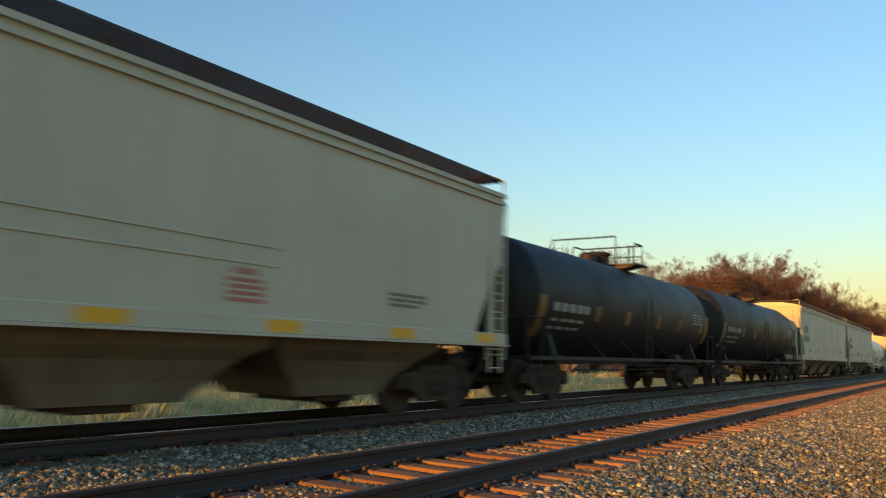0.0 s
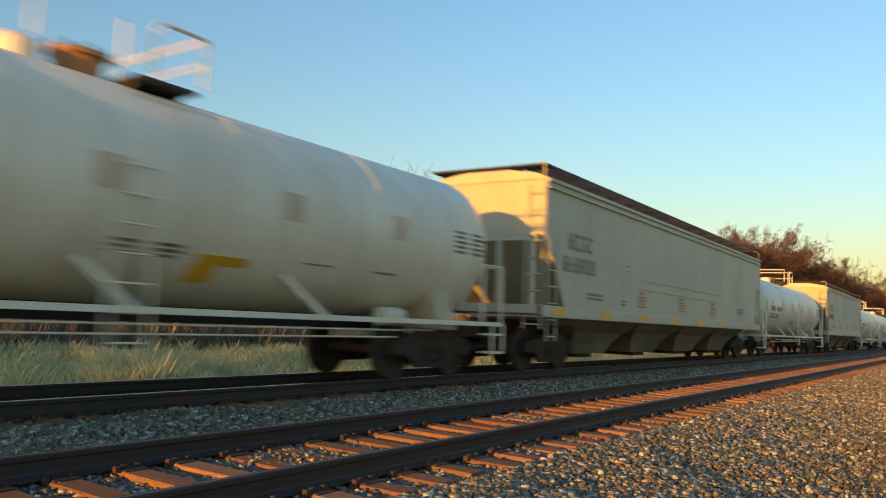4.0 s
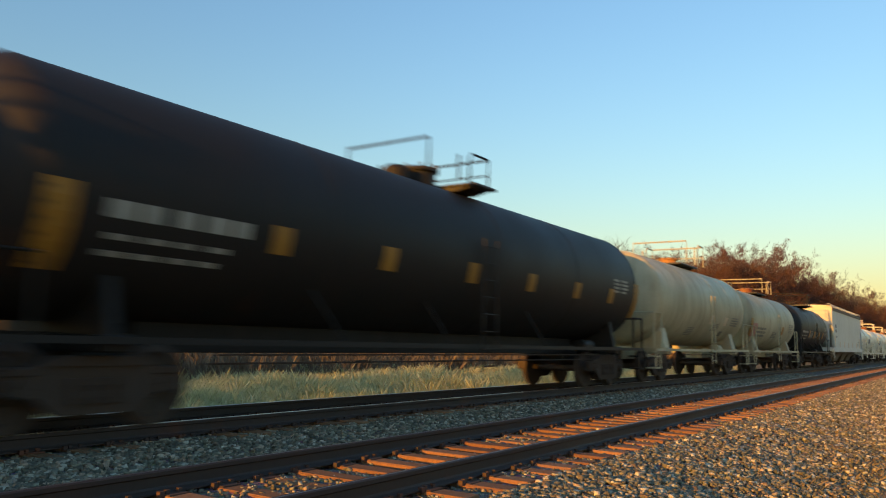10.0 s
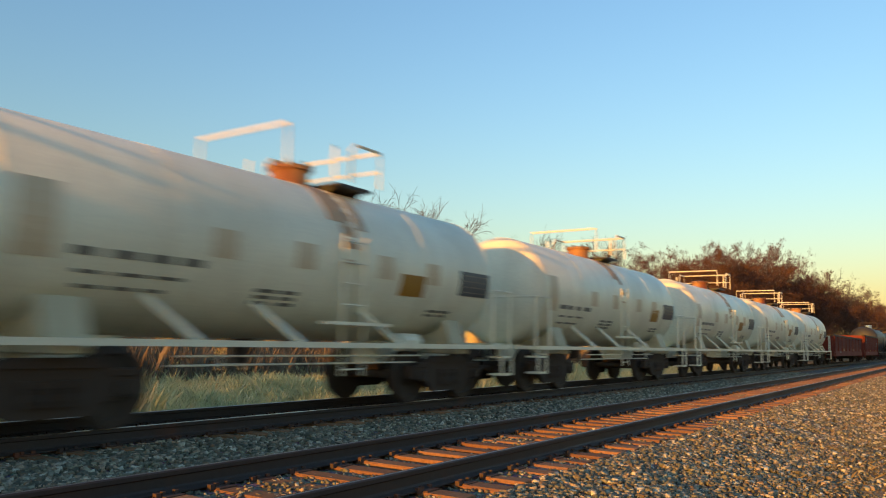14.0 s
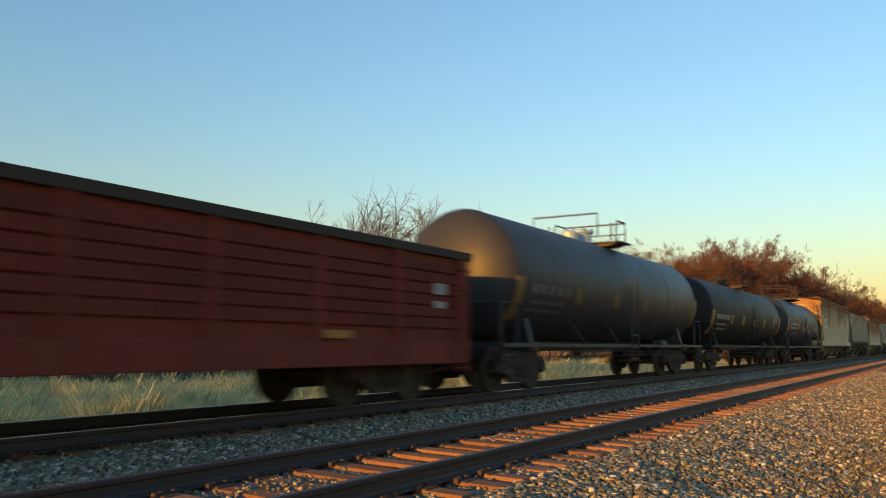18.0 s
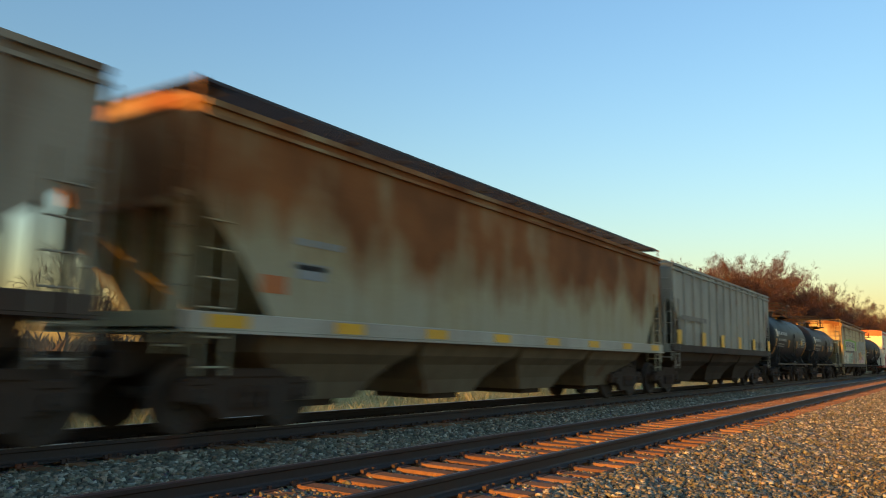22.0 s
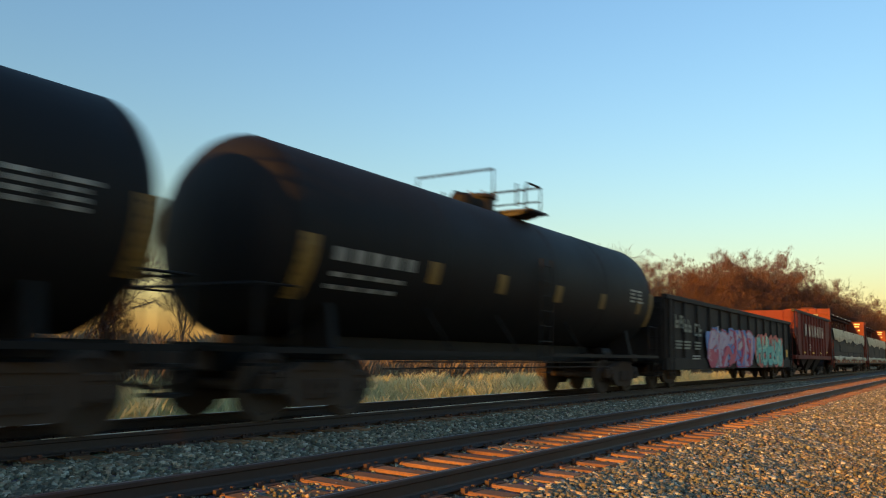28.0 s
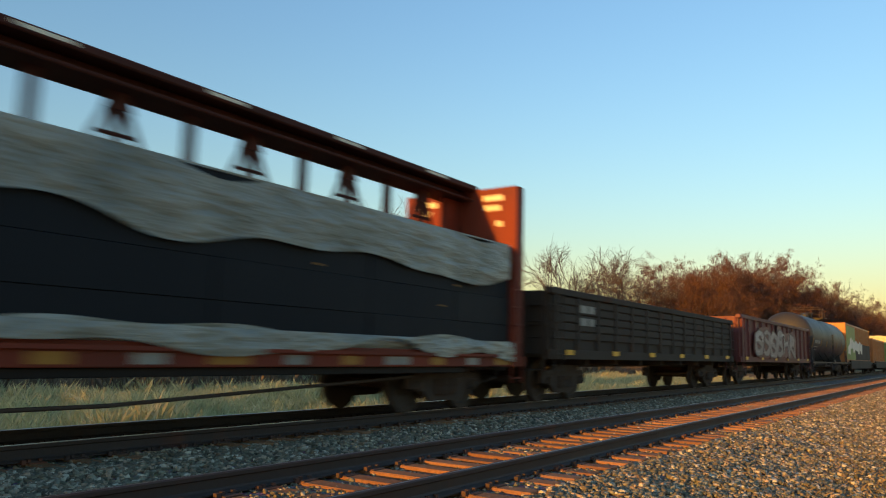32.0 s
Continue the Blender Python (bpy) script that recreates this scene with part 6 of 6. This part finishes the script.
# ---- the train, from its leading car back ----
def make_train():
    grey = "light grey covered hopper car with roof walkways"
    black = "black tank car with amber reflective patches"
    white = "white tank car with side ladder and top railing"
    covered_hopper(-7.2, 14.0, M_GREY, grey, bays=4, step=4.0)
    tank_car(14.0, 29.75, M_BLACK, black, seed=1, tapes=M_AMBERDIM)
    tank_car(29.65, 46.8, M_BLACK, black, R=1.47, zc=2.55, seed=2, tapes=M_AMBERDIM)
    covered_hopper(46.8, 68.2, M_GREY, grey, bays=4, step=4.0)
    c, h = covered_hopper(68.2, 89.0, M_GREY, grey, bays=4, step=4.0, tapes=M_AMBER)
    glyphs(c, M_LETTER_D, 1.581, 75.6 - 78.6, 1.74, 5, 0.28, 45)
    tank_car(89.0, 104.9, M_WHITE, white, seed=3, ink=M_LETTER_D, style="white", tapes=None, mid=-0.75, mid_ladder=-0.78, marks=((M_YELLOW, 97.25, 98.05, 1.63, 1.75, 0), (M_YELLOW, 97.2, 97.6, 1.4, 1.62, 0)))
    covered_hopper(105.2, 127.0, M_GREY, grey, bays=4, step=4.0)
    tank_car(127.0, 144.6, M_WHITE, white, seed=4, ink=M_LETTER_D, style="white", tapes=None)
    covered_hopper(144.6, 164.0, M_GREY, grey, bays=4, step=4.0)
    tank_car(164.0, 180.5, M_WHITE, white, seed=5, ink=M_LETTER_D, style="white", tapes=None)
    tank_car(180.5, 197.2, M_WHITE, white + " and rust stains", seed=6, ink=M_LETTER_D, stain=M_SPILL, style="white", tapes=None, mid=0.95)
    tank_car(197.6, 215.6, M_SOOT, black, R=1.5, zc=2.68, seed=7, tapes=M_AMBERDIM, placard=True)
    tank_car(215.4, 230.8, M_BLUEBLACK, "faded blue-black tank car with yellow stencils", R=1.47, zc=2.53, seed=8, style="", marks=((M_AMBERDIM, 217.6, 217.9, 1.7, 2.4, 0), (M_AMBERDIM, 218.6, 221.6, 2.2, 2.4, 1), (M_AMBERDIM, 218.8, 221.0, 1.95, 2.05, 1), (M_YELLOW, 226.8, 227.25, 2.1, 2.32, 0), (M_AMBERDIM, 223.4, 224.2, 2.1, 2.3, 2), (M_AMBERDIM, 229.0, 229.3, 1.9, 2.6, 0)))
    tank_car(230.8, 250.3, M_BROWNBLACK, "black tank car stained brown near its ends", R=1.53, zc=2.75, seed=9)
    tank_car(250.3, 263.6, M_CREAM, "soiled cream tank car", R=1.5, zc=2.68, seed=10, style="", flat=True, tall=0.8, marks=((M_LETTER_D, 255.2, 255.95, 1.55, 1.85, 5), (M_LETTER_D, 258.05, 258.95, 1.76, 2.06, 5), (M_LETTER_D, 260.5, 261.6, 2.0, 2.38, 4), (M_LETTER_D, 259.5, 259.85, 1.6, 1.78, 0), (M_TANPATCH, 257.35, 257.75, 2.0, 2.35, 0), (M_TANPATCH, 259.45, 259.8, 2.0, 2.33, 0)))
    tank_car(263.6, 276.0, M_CREAM, "soiled cream tank car with red stencils", R=1.44, zc=2.5, seed=11, style="", flat=True, tall=0.7, marks=((M_AMBER, 264.15, 264.55, 1.75, 2.5, 0), (M_LETTER_R, 264.6, 265.5, 1.7, 2.3, 0), (M_LETTER_D, 265.6, 267.6, 1.68, 2.18, 3), (M_LETTER_D, 269.3, 270.3, 1.7, 2.0, 4), (M_AMBER, 271.4, 271.8, 1.9, 2.3, 0), (M_LETTER_D, 273.2, 274.4, 2.0, 2.5, 5)))
    tank_car(276.0, 288.7, M_BLACK, "black tank car with white stencilled lines", R=1.45, zc=2.52, seed=12, style="", flat=True, tall=0.78, marks=((M_LETTER_W, 277.75, 279.85, 2.14, 2.36, 1), (M_LETTER_W, 277.75, 279.6, 1.98, 2.06, 1), (M_LETTER_W, 277.75, 279.55, 1.8, 1.9, 1), (M_AMBER, 280.15, 280.48, 1.92, 2.36, 0), (M_LETTER_W, 280.5, 281.65, 1.88, 2.34, 6), (M_AMBER, 281.95, 282.5, 1.91, 2.34, 0), (M_LETTER_W, 282.7, 283.6, 1.94, 2.34, 5), (M_AMBER, 283.8, 284.3, 1.9, 2.32, 0), (M_LETTER_W, 284.35, 284.9, 1.86, 2.0, 2), (M_AMBER, 285.5, 285.9, 1.95, 2.33, 0), (M_LETTER_W, 286.35, 287.6, 2.1, 2.7, 6)))
    c, h = covered_hopper(288.6, 309.0, M_GREY2, "pale grey covered hopper car with smooth sides", bays=4, step=3.9, shift=-0.6, seams=False, low=1.38, sill_h=0.26, letters=False, tapes=None, lift=0.24, chord=M_STAINBROWN, grate=M_GREY2)
    for u, v, z in ((301.1, 301.55, 1.84), (303.9, 304.35, 1.84), (306.4, 306.95, 2.3), (298.4, 298.8, 1.84), (295.6, 296.0, 1.84), (290.4, 290.8, 2.3), (293.0, 293.4, 1.84)):
        tape(c, M_TANPATCH, 1.581, (u + v) / 2 - 298.8, (z + 1.44) / 2, v - u, z - 1.44)
    tape(c, M_LETTER_D, 1.581, 305.3 - 298.8, 1.71, 0.5, 0.24, "data_panel")
    glyphs(c, M_LETTER_D, 1.581, -8.0, 2.85, 4, 0.22, 41)
    glyphs(c, M_LETTER_D, 1.581, -8.0, 2.5, 5, 0.22, 42)
    bars(c, M_LETTER_D, 1.581, -8.0, 2.2, [(0.5, 0.4), (0.35, 0.4)], 0.05)
    bars(c, M_LETTER_D, 1.581, 6.6, 1.9, [(0.5, 0.3)], 0.06)
    for k, (shift, mid, amber, panel) in enumerate(((-0.4, 0.6, 1.7, 4.1), (-0.12, 0.6, 2.4, 4.45), (0.0, 0.1, 3.1, 4.45), (0.28, 0.6, 2.4, 4.45), (0.3, 0.6, 2.4, 4.45), (0.12, 0.6, 2.4, 4.45))):
        a = 309.4 + 12.23 * k + shift
        tank_car(a, a + 12.23, M_WHITE, "short white tank car with rust-stained manway", R=1.29, zc=2.37, seed=20 + k, ink=M_LETTER_D, panel=(M_PANEL, panel, 1.05, -17, 4), stain=M_SPILL, style="short", mid=mid, mid_ladder=mid + 0.1, nose=0.3, amber=amber)
    for a, e, top, reflectors in ((382.8, 405.2, 2.28, (402.9, 396.2, 389.5)), (406.1, 423.4, 2.72, (406.9, 413.1, 419.0))):
        c, h = open_car("gondola_car", a, e, M_OXIDE, "oxide red open gondola car with planked sides", "gondola car", top=top, wood=True, low=1.0, band=0.32, rail=M_GONBROWN, tapes=None, ribs=8)
        mid = (a + e) / 2
        for y in reflectors:
            tape(c, M_AMBER, 1.59, y - mid, 1.16, 0.6, 0.12)
        tape(c, M_LETTER_W, 1.562, -h + 4.2, 0.98, 0.55, 0.12)
        if e > 410:
            for z in (2.0, 1.72):
                tape(c, M_LETTER_W, 1.556, h - 1.05, z, 0.4, 0.2 if z > 1.9 else 0.12, "number_plate")
            bars(c, M_LETTER_W, 1.556, 408.9 - mid, 2.2, [(0.4, 0.3), (-0.35, 0.5)], 0.17)
    tank_car(423.6, 439.6, M_BLUEBLACK, "blue-black tank car with a blue valve cover", R=1.49, zc=2.57, seed=30, cap=M_BLUECAP, tapes=M_AMBERDIM, ink=M_PANEL)
    tank_car(440.0, 456.4, M_BROWNBLACK, "black tank car with brown stains", R=1.41, zc=2.46, seed=31)
    pale, grn = pigment(0.17, 0.19, 0.18), pigment(0.16, 0.19, 0.11)
    tank_car(456.4, 470.1, M_BLUEBLACK, "blue-black tank car with pale sprayed scrawls", R=1.47, zc=2.51, seed=32, style="", flat=True, tall=0.85, marks=((M_AMBER, 457.6, 458.0, 1.7, 2.6, 0), (M_LETTER_W, 458.4, 460.8, 2.2, 2.5, 1), (M_LETTER_W, 458.3, 460.7, 2.08, 2.18, 0), (pale, 459.8, 461.6, 1.72, 1.92, 2), (M_AMBER, 461.2, 461.65, 2.04, 2.46, 0), (grn, 462.6, 463.5, 2.06, 2.28, 0), (grn, 463.1, 464.1, 1.92, 2.2, 0), (M_YELLOW, 464.15, 464.55, 2.08, 2.42, 0), (pale, 464.6, 465.5, 1.95, 2.15, 0), (pale, 465.1, 466.1, 1.86, 2.08, 0), (M_AMBER, 466.55, 466.9, 2.0, 2.36, 0), (M_LETTER_W, 467.6, 468.9, 2.0, 2.4, 4)))
    c, h = covered_hopper(469.4, 488.6, M_TAN, "rusting tan covered hopper car", bays=4, letters=False, seams=False, foot=1.4, low=1.45, sill_h=0.3, sill=M_PALESILL, lift=0.3, eave=4.2)
    part("seam_bead", Build().box(1.58, 1.6, -h + 1.6, h - 1.6, 2.08, 2.12), M_TAN, c)
    part("sign_panel", Build().box(1.581, 1.592, -h * 0.79, -h * 0.79 + 0.75, 2.35, 3.05), M_REEFER, c, "white square panel with grey bars")
    bars(c, M_LETTER_D, 1.593, -h * 0.79 + 0.12, 2.78, [(0.5,), (0.5,)], 0.13)
    bars(c, M_LETTER_D, 1.581, h * 0.42, 1.75, [(0.35, 0.3)], 0.16)
    c, h = covered_hopper(488.5, 506.9, M_OLDGREY, "dirty grey ribbed covered hopper car", bays=3, ribs=True, tapes=None, eave=4.08, under=M_SOOTBAY, sill=M_SOOTBAY, lettering=M_LETTER_W, board=False, low=1.6, foot=1.7)
    bars(c, M_PALESILL, 1.581, -h + 2.4, 1.75, [(0.7,), ], 0.3)
    c, h = covered_hopper(506.7, 525.4, M_RUSTTAN, "cream covered hopper car streaked with rust", bays=4, seams=False, letters=False, foot=1.4, low=1.52, eave=4.14, sill=M_PALESILL, lift=0.3)
    tape(c, pigment(0.55, 0.16, 0.03), 1.581, 508.75 - 516.05, 1.96, 0.45, 0.24, "rust_patch")
    bars(c, pigment(0.28, 0.29, 0.27), 1.581, 509.1 - 516.05, 2.55, [(0.3, 0.28, 0.3), (), (0.35, 0.3)], 0.1)
    tape(c, pigment(0.3, 0.33, 0.34), 1.581, 509.45 - 516.05, 2.18, 0.55, 0.2, "paint_patch")
    c, h = covered_hopper(525.2, 541.5, M_RIBGREY, "grey ribbed covered hopper car with yellow patches", bays=3, ribs=True, tapes=None, eave=4.18, under=M_SOOTBAY, sill=M_SOOTBAY, letters=False, board=False, low=1.58, sill_h=0.18, foot=1.2)
    for u in (526.4, 529.25, 531.85, 534.6, 537.15, 540.3):
        tape(c, M_YELLOW, 1.645, u - 533.35, 1.84, 0.44, 0.46, "yellow_patch")
    for u in (537.65, 538.5):
        tape(c, M_LETTER_D, 1.645, u - 533.35, 1.84, 0.34, 0.26, "data_panel")
    bars(c, pigment(0.16, 0.16, 0.15), 1.645, 526.6 - 533.35, 2.4, [(0.5, 0.4, 0.5, 0.35, 0.5, 0.4)], 0.16)
    band = ((M_TANPATCH, -4.15, -3.8, 0.12, 0.5, 0), (M_LETTER_W, -3.8, -1.2, 0.16, 0.46, 1), (M_LETTER_W, -3.7, -1.5, -0.14, 0.08, 1), (M_LETTER_W, -3.75, -2.0, -0.42, -0.2, 2), (M_AMBER, -4.5, -4.15, -0.8, 0.0, 0), (M_AMBER, -0.95, -0.6, -0.4, 0.0, 0), (M_AMBER, 1.5, 1.85, -0.4, 0.0, 0), (M_AMBER, 4.35, 4.7, -0.8, 0.0, 0), (M_LETTER_W, 1.9, 2.6, -0.36, -0.1, 3), (M_YELLOW, 2.9, 3.4, -0.2, 0.05, 0), (M_LETTER_W, 3.0, 4.3, -0.35, 0.25, 6))
    for a, e, R, zc in ((542.5, 554.25, 1.31, 2.34), (555.05, 567.1, 1.28, 2.33)):
        m = (a + e) / 2
        tank_car(a, e, M_BLACK, "black tank car with a railed top deck and white stencils", R=R, zc=zc, seed=int(a), rail="deck", tall=0.7, style="", marks=tuple((pm, m + p, m + q, zc + r - 0.02, zc + t - 0.02, n) for pm, p, q, r, t, n in band))
    c, h = covered_hopper(567.4, 586.6, M_OLDWHITE, "rusting white covered hopper car covered in graffiti", bays=3, letters=False, tapes=None, seams=False, low=1.12, under=M_SOOTBAY, sill=M_GONBLACK, eave=4.2, lift=0.3, inset=1.75, step=3.5, shift=0.65, chord=pigment(0.24, 0.115, 0.045))
    m, x = 577.0, 1.59
    for z in (3.38, 3.78):
        part("panel_seam", Build().box(1.58, 1.588, -h + 0.2, h - 0.2, z, z + 0.022), pigment(0.13, 0.075, 0.035), c)
    lime, dim, ash = pigment(0.20, 0.46, 0.025), pigment(0.045, 0.05, 0.045), pigment(0.58, 0.58, 0.52)
    banner(c, x + 0.004, 569.9 - m, 577.3 - m, 2.2, 2.98, lime, ash, dim, 8)
    part("band", Build().box(x - 0.01, x + 0.002, 569.8 - m, 572.3 - m, 2.36, 2.58), ash, c)
    bars(c, dim, x + 0.003, 569.95 - m, 2.42, [(0.6, 0.4, 0.5)], 0.1)
    smear(c, x, 569.0 - m, 572.2 - m, 1.15, 2.1, (0.56, 0.56, 0.45), 11, "pale cloud of spray")
    smear(c, x + 0.003, 572.3 - m, 575.2 - m, 1.15, 2.1, (0.28, 0.44, 0.37), 12, "teal cloud of spray")
    smear(c, x + 0.003, 575.2 - m, 577.4 - m, 1.15, 2.3, (0.25, 0.25, 0.20), 13, "grey cloud of spray")
    smear(c, x + 0.003, 577.4 - m, 579.4 - m, 1.3, 3.1, (0.38, 0.38, 0.29), 14, "grey cloud of spray")
    smear(c, x + 0.003, 575.0 - m, 576.0 - m, 1.15, 1.55, (0.45, 0.25, 0.18), 15, "")
    sprayed(c, x + 0.012, 579.4 - m, 584.6 - m, 2.0, 3.2, 5, (pigment(0.40, 0.42, 0.30), pigment(0.42, 0.42, 0.36)), (pigment(0.36, 0.40, 0.27), pigment(0.42, 0.38, 0.32)), pigment(0.22, 0.23, 0.18), pigment(0.40, 0.40, 0.33), 18, "pale green bubble letters", 0.05, 1.12)
    smear(c, x + 0.02, 579.8 - m, 581.0 - m, 1.5, 2.2, (0.55, 0.24, 0.05), 16, "orange cloud of spray")
    smear(c, x + 0.003, 579.5 - m, 583.5 - m, 1.2, 1.8, (0.56, 0.36, 0.37), 17, "pink cloud of spray")
    tank_car(586.8, 604.6, M_JET, black, R=1.45, zc=2.55, seed=42, tall=0.5, style="", marks=((M_AMBER, 588.0, 588.35, 1.7, 2.55, 0), (M_LETTER_W, 588.8, 591.0, 2.2, 2.4, 1), (M_LETTER_W, 588.8, 590.6, 1.98, 2.08, 1), (M_AMBER, 591.5, 591.85, 2.2, 2.6, 0), (M_AMBER, 593.9, 594.25, 2.2, 2.6, 0), (M_LETTER_W, 596.4, 597.7, 1.62, 1.97, 4), (M_AMBER, 597.05, 597.6, 2.36, 2.77, 0), (M_AMBER, 598.35, 599.35, 2.27, 2.6, 0), (M_LETTER_W, 598.4, 599.2, 2.0, 2.1, 2), (M_AMBER, 600.18, 600.58, 2.42, 2.78, 0), (M_LETTER_W, 600.3, 601.4, 1.9, 2.05, 2), (M_PANEL, 602.35, 603.1, 2.4, 2.76, 0), (M_AMBER, 603.5, 603.75, 2.2, 2.9, 0)))
    reefer_car(604.98, 627.1)
    tank_car(627.3, 644.8, M_JET, black, R=1.5, zc=2.65, seed=43, tapes=M_AMBERDIM)
    tank_car(644.8, 661.7, M_JET, black, R=1.53, zc=2.75, seed=44, tapes=M_AMBERDIM)
    c, h = open_car("gondola_car", 661.2, 683.0, M_GONBLACK, "sooty black gondola car with bright graffiti", "gondola car", top=2.96, low=0.95, band=0.32, tapes=None)
    m = 672.1
    sky_b, pink, wht, vio = pigment(0.06, 0.22, 0.56), pigment(0.50, 0.04, 0.13), pigment(0.56, 0.48, 0.56), pigment(0.40, 0.33, 0.52)
    sprayed(c, 1.61, 666.3 - m, 673.1 - m, 0.7, 2.2, 5, (wht, vio, vio), (wht, pink, vio, sky_b), pigment(0.42, 0.035, 0.11), sky_b, 4, "white and violet sprayed letters edged in red and blue", 0.25, 1.14)
    smear(c, 1.612, 667.0 - m, 668.7 - m, 1.45, 2.15, (0.06, 0.22, 0.56), 71, "blue cloud of spray", 22)
    smear(c, 1.613, 666.5 - m, 668.9 - m, 0.68, 1.35, (0.34, 0.30, 0.50), 72, "violet cloud of spray", 18)
    for k, pts in enumerate((((668.0, 0.75), (668.9, 1.35), (669.6, 1.0)), ((669.0, 0.8), (670.1, 1.25), (670.0, 2.1)), ((670.9, 0.8), (671.5, 1.5), (671.2, 2.15)), ((672.0, 1.9), (672.6, 1.3), (672.3, 0.75)))):
        part("stroke", ribbon(Build(), [(u - m, z) for u, z in pts], 0.3, 1.6, 1.642 + 0.001 * k, 0.68, 2.25), pink, c)
    teal, mint = pigment(0.08, 0.50, 0.44), pigment(0.42, 0.66, 0.52)
    sprayed(c, 1.61, 673.9 - m, 679.6 - m, 0.68, 2.15, 5, (mint, mint, teal), (teal, pigment(0.1, 0.36, 0.3)), pigment(0.03, 0.09, 0.09), pigment(0.60, 0.11, 0.08), 7, "teal sprayed letters edged in red", 0.1, 1.25)
    for k, u in enumerate((662.6, 663.5, 664.7)):
        glyphs(c, pigment(0.15, 0.18, 0.16), 1.592, u - m, 1.95 - 0.1 * k, 2, 0.42, 60 + k, wide=0.8)
        bars(c, pigment(0.15, 0.18, 0.16), 1.592, u - m, 1.5, [(0.5, 0.2), (0.7,), (0.45, 0.15)], 0.06)
    bars(c, pigment(0.3, 0.32, 0.3), 1.592, 664.4 - m, 1.05, [(0.9,), (0.9,)], 0.05)
    tape(c, M_YELLOW, 1.592, 666.5 - m, 1.33, 0.4, 0.36)
    tape(c, M_YELLOW, 1.592, 680.9 - m, 1.33, 0.4, 0.36)
    c, h = open_car("open_hopper_car", 683.0, 697.7, M_SANTA, "brown-red open coal hopper car", "hopper car", top=3.76, low=1.22, slope=True, ribs=12, tapes=None, rail=M_GONBROWN)
    m = 690.35
    fade = pigment(0.42, 0.33, 0.28)
    worn = pigment(0.175, 0.05, 0.036)
    rng = random.Random(87)
    for k, u in enumerate((687.0, 688.25, 689.3, 690.3, 691.3, 692.2, 693.2)):
        rz = (0.36, 0.26, 0.25, 0.30, 0.26, 0.33, 0.24)[k]
        plate = part("lettering", Build().box(1.586, 1.589, u - m - 0.36, u - m + 0.36, 2.38, 3.08), worn, c)
        part("letter_shape", Build().prism(0, blob(u - m, 2.42 + rz, 0.2 + 0.05 * (k % 2), rz, rng, 0.22, 0.8), 1.589, 1.593), fade if k in (0, 1, 3, 4, 6) else pigment(0.25, 0.14, 0.11), plate)
    bars(c, fade, 1.589, 688.0 - m, 1.85, [(0.4,), (0.5,), (0.4,)], 0.08)
    for u, z in ((689.4, 1.44), (686.4, 1.44), (692.2, 1.46), (694.85, 1.52)):
        tape(c, M_YELLOW, 1.589, u - m, z, 0.66 if u < 690 else 0.4, 0.09)
    centerbeam_car(697.4, 720.8, 3)
    centerbeam_car(720.8, 744.5, 5)
    c, h = open_car("gondola_car", 744.3, 761.7, M_GONBROWN, "dark brown gondola car with planked sides", "gondola car", top=2.58, wood=True)
    bars(c, M_LETTER_W, 1.56, -h * 0.8, 2.1, [(0.45, 0.35), (0.45, 0.35)], 0.18)
    c, h = open_car("gondola_car", 761.7, 779.8, M_MAROON, "maroon gondola car with white scrawls", "gondola car", top=2.92)
    sprayed(c, 1.61, -h * 0.7, h * 0.4, 1.2, 2.5, 6, (pigment(0.3, 0.25, 0.25), pigment(0.4, 0.36, 0.36)), (pigment(0.25, 0.2, 0.2),), pigment(0.06, 0.02, 0.02), pigment(0.14, 0.03, 0.03), 9, "white sprayed scrawl")
    tank_car(779.9, 797.4, M_BLUEBLACK, black, R=1.5, zc=2.6, seed=50, tapes=M_AMBERDIM)
    container_car(797.4, 818.5, ((M_ORANGE, -9.2, 9.2, 4.25, "orange shipping container with a green panel and white spray"),))
    container_car(818.5, 841.0, ((M_ORANGE, -9.5, 3.5, 3.6, "orange shipping container on a flatcar"), (M_GREEN, 3.8, 9.6, 3.6, "green shipping container on a flatcar")))
    covered_hopper(841.0, 861.0, M_GREY, grey, bays=4, step=4.0)


make_train()
lay_sleepers(near_track, NEAR, 2.1, 230, 0.4985, 0.8)
lay_sleepers(near_track, NEAR, -9.864, 24, 0.4985, 0.8)
lay_sleepers(far_track, FAR, 2.0, 150, 0.4985, 0.5)
lay_sleepers(far_track, FAR, -9.964, 24, 0.4985, 0.5)


# ---- motion ----
def motions():
    run = SPEED * CLIP
    for thing, y in KEYED:
        walk(thing, [(0.0, pose(FAR, y, 0)), (CLIP, pose(FAR, y - run, 0))])
    turn = math.degrees(SPEED / WHEEL_R)
    first = WHEELSETS[0]
    walk(first, [(k / FPS, pose(0, 0, 0, turn * k / FPS % 360)) for k in range(int(CLIP * FPS) + 1)])
    roll = first.animation_data
    for w in WHEELSETS[1:]:
        w.rotation_mode = "QUATERNION"
        d = w.animation_data_create()
        d.action, d.action_slot = roll.action, roll.action_slot


motions()
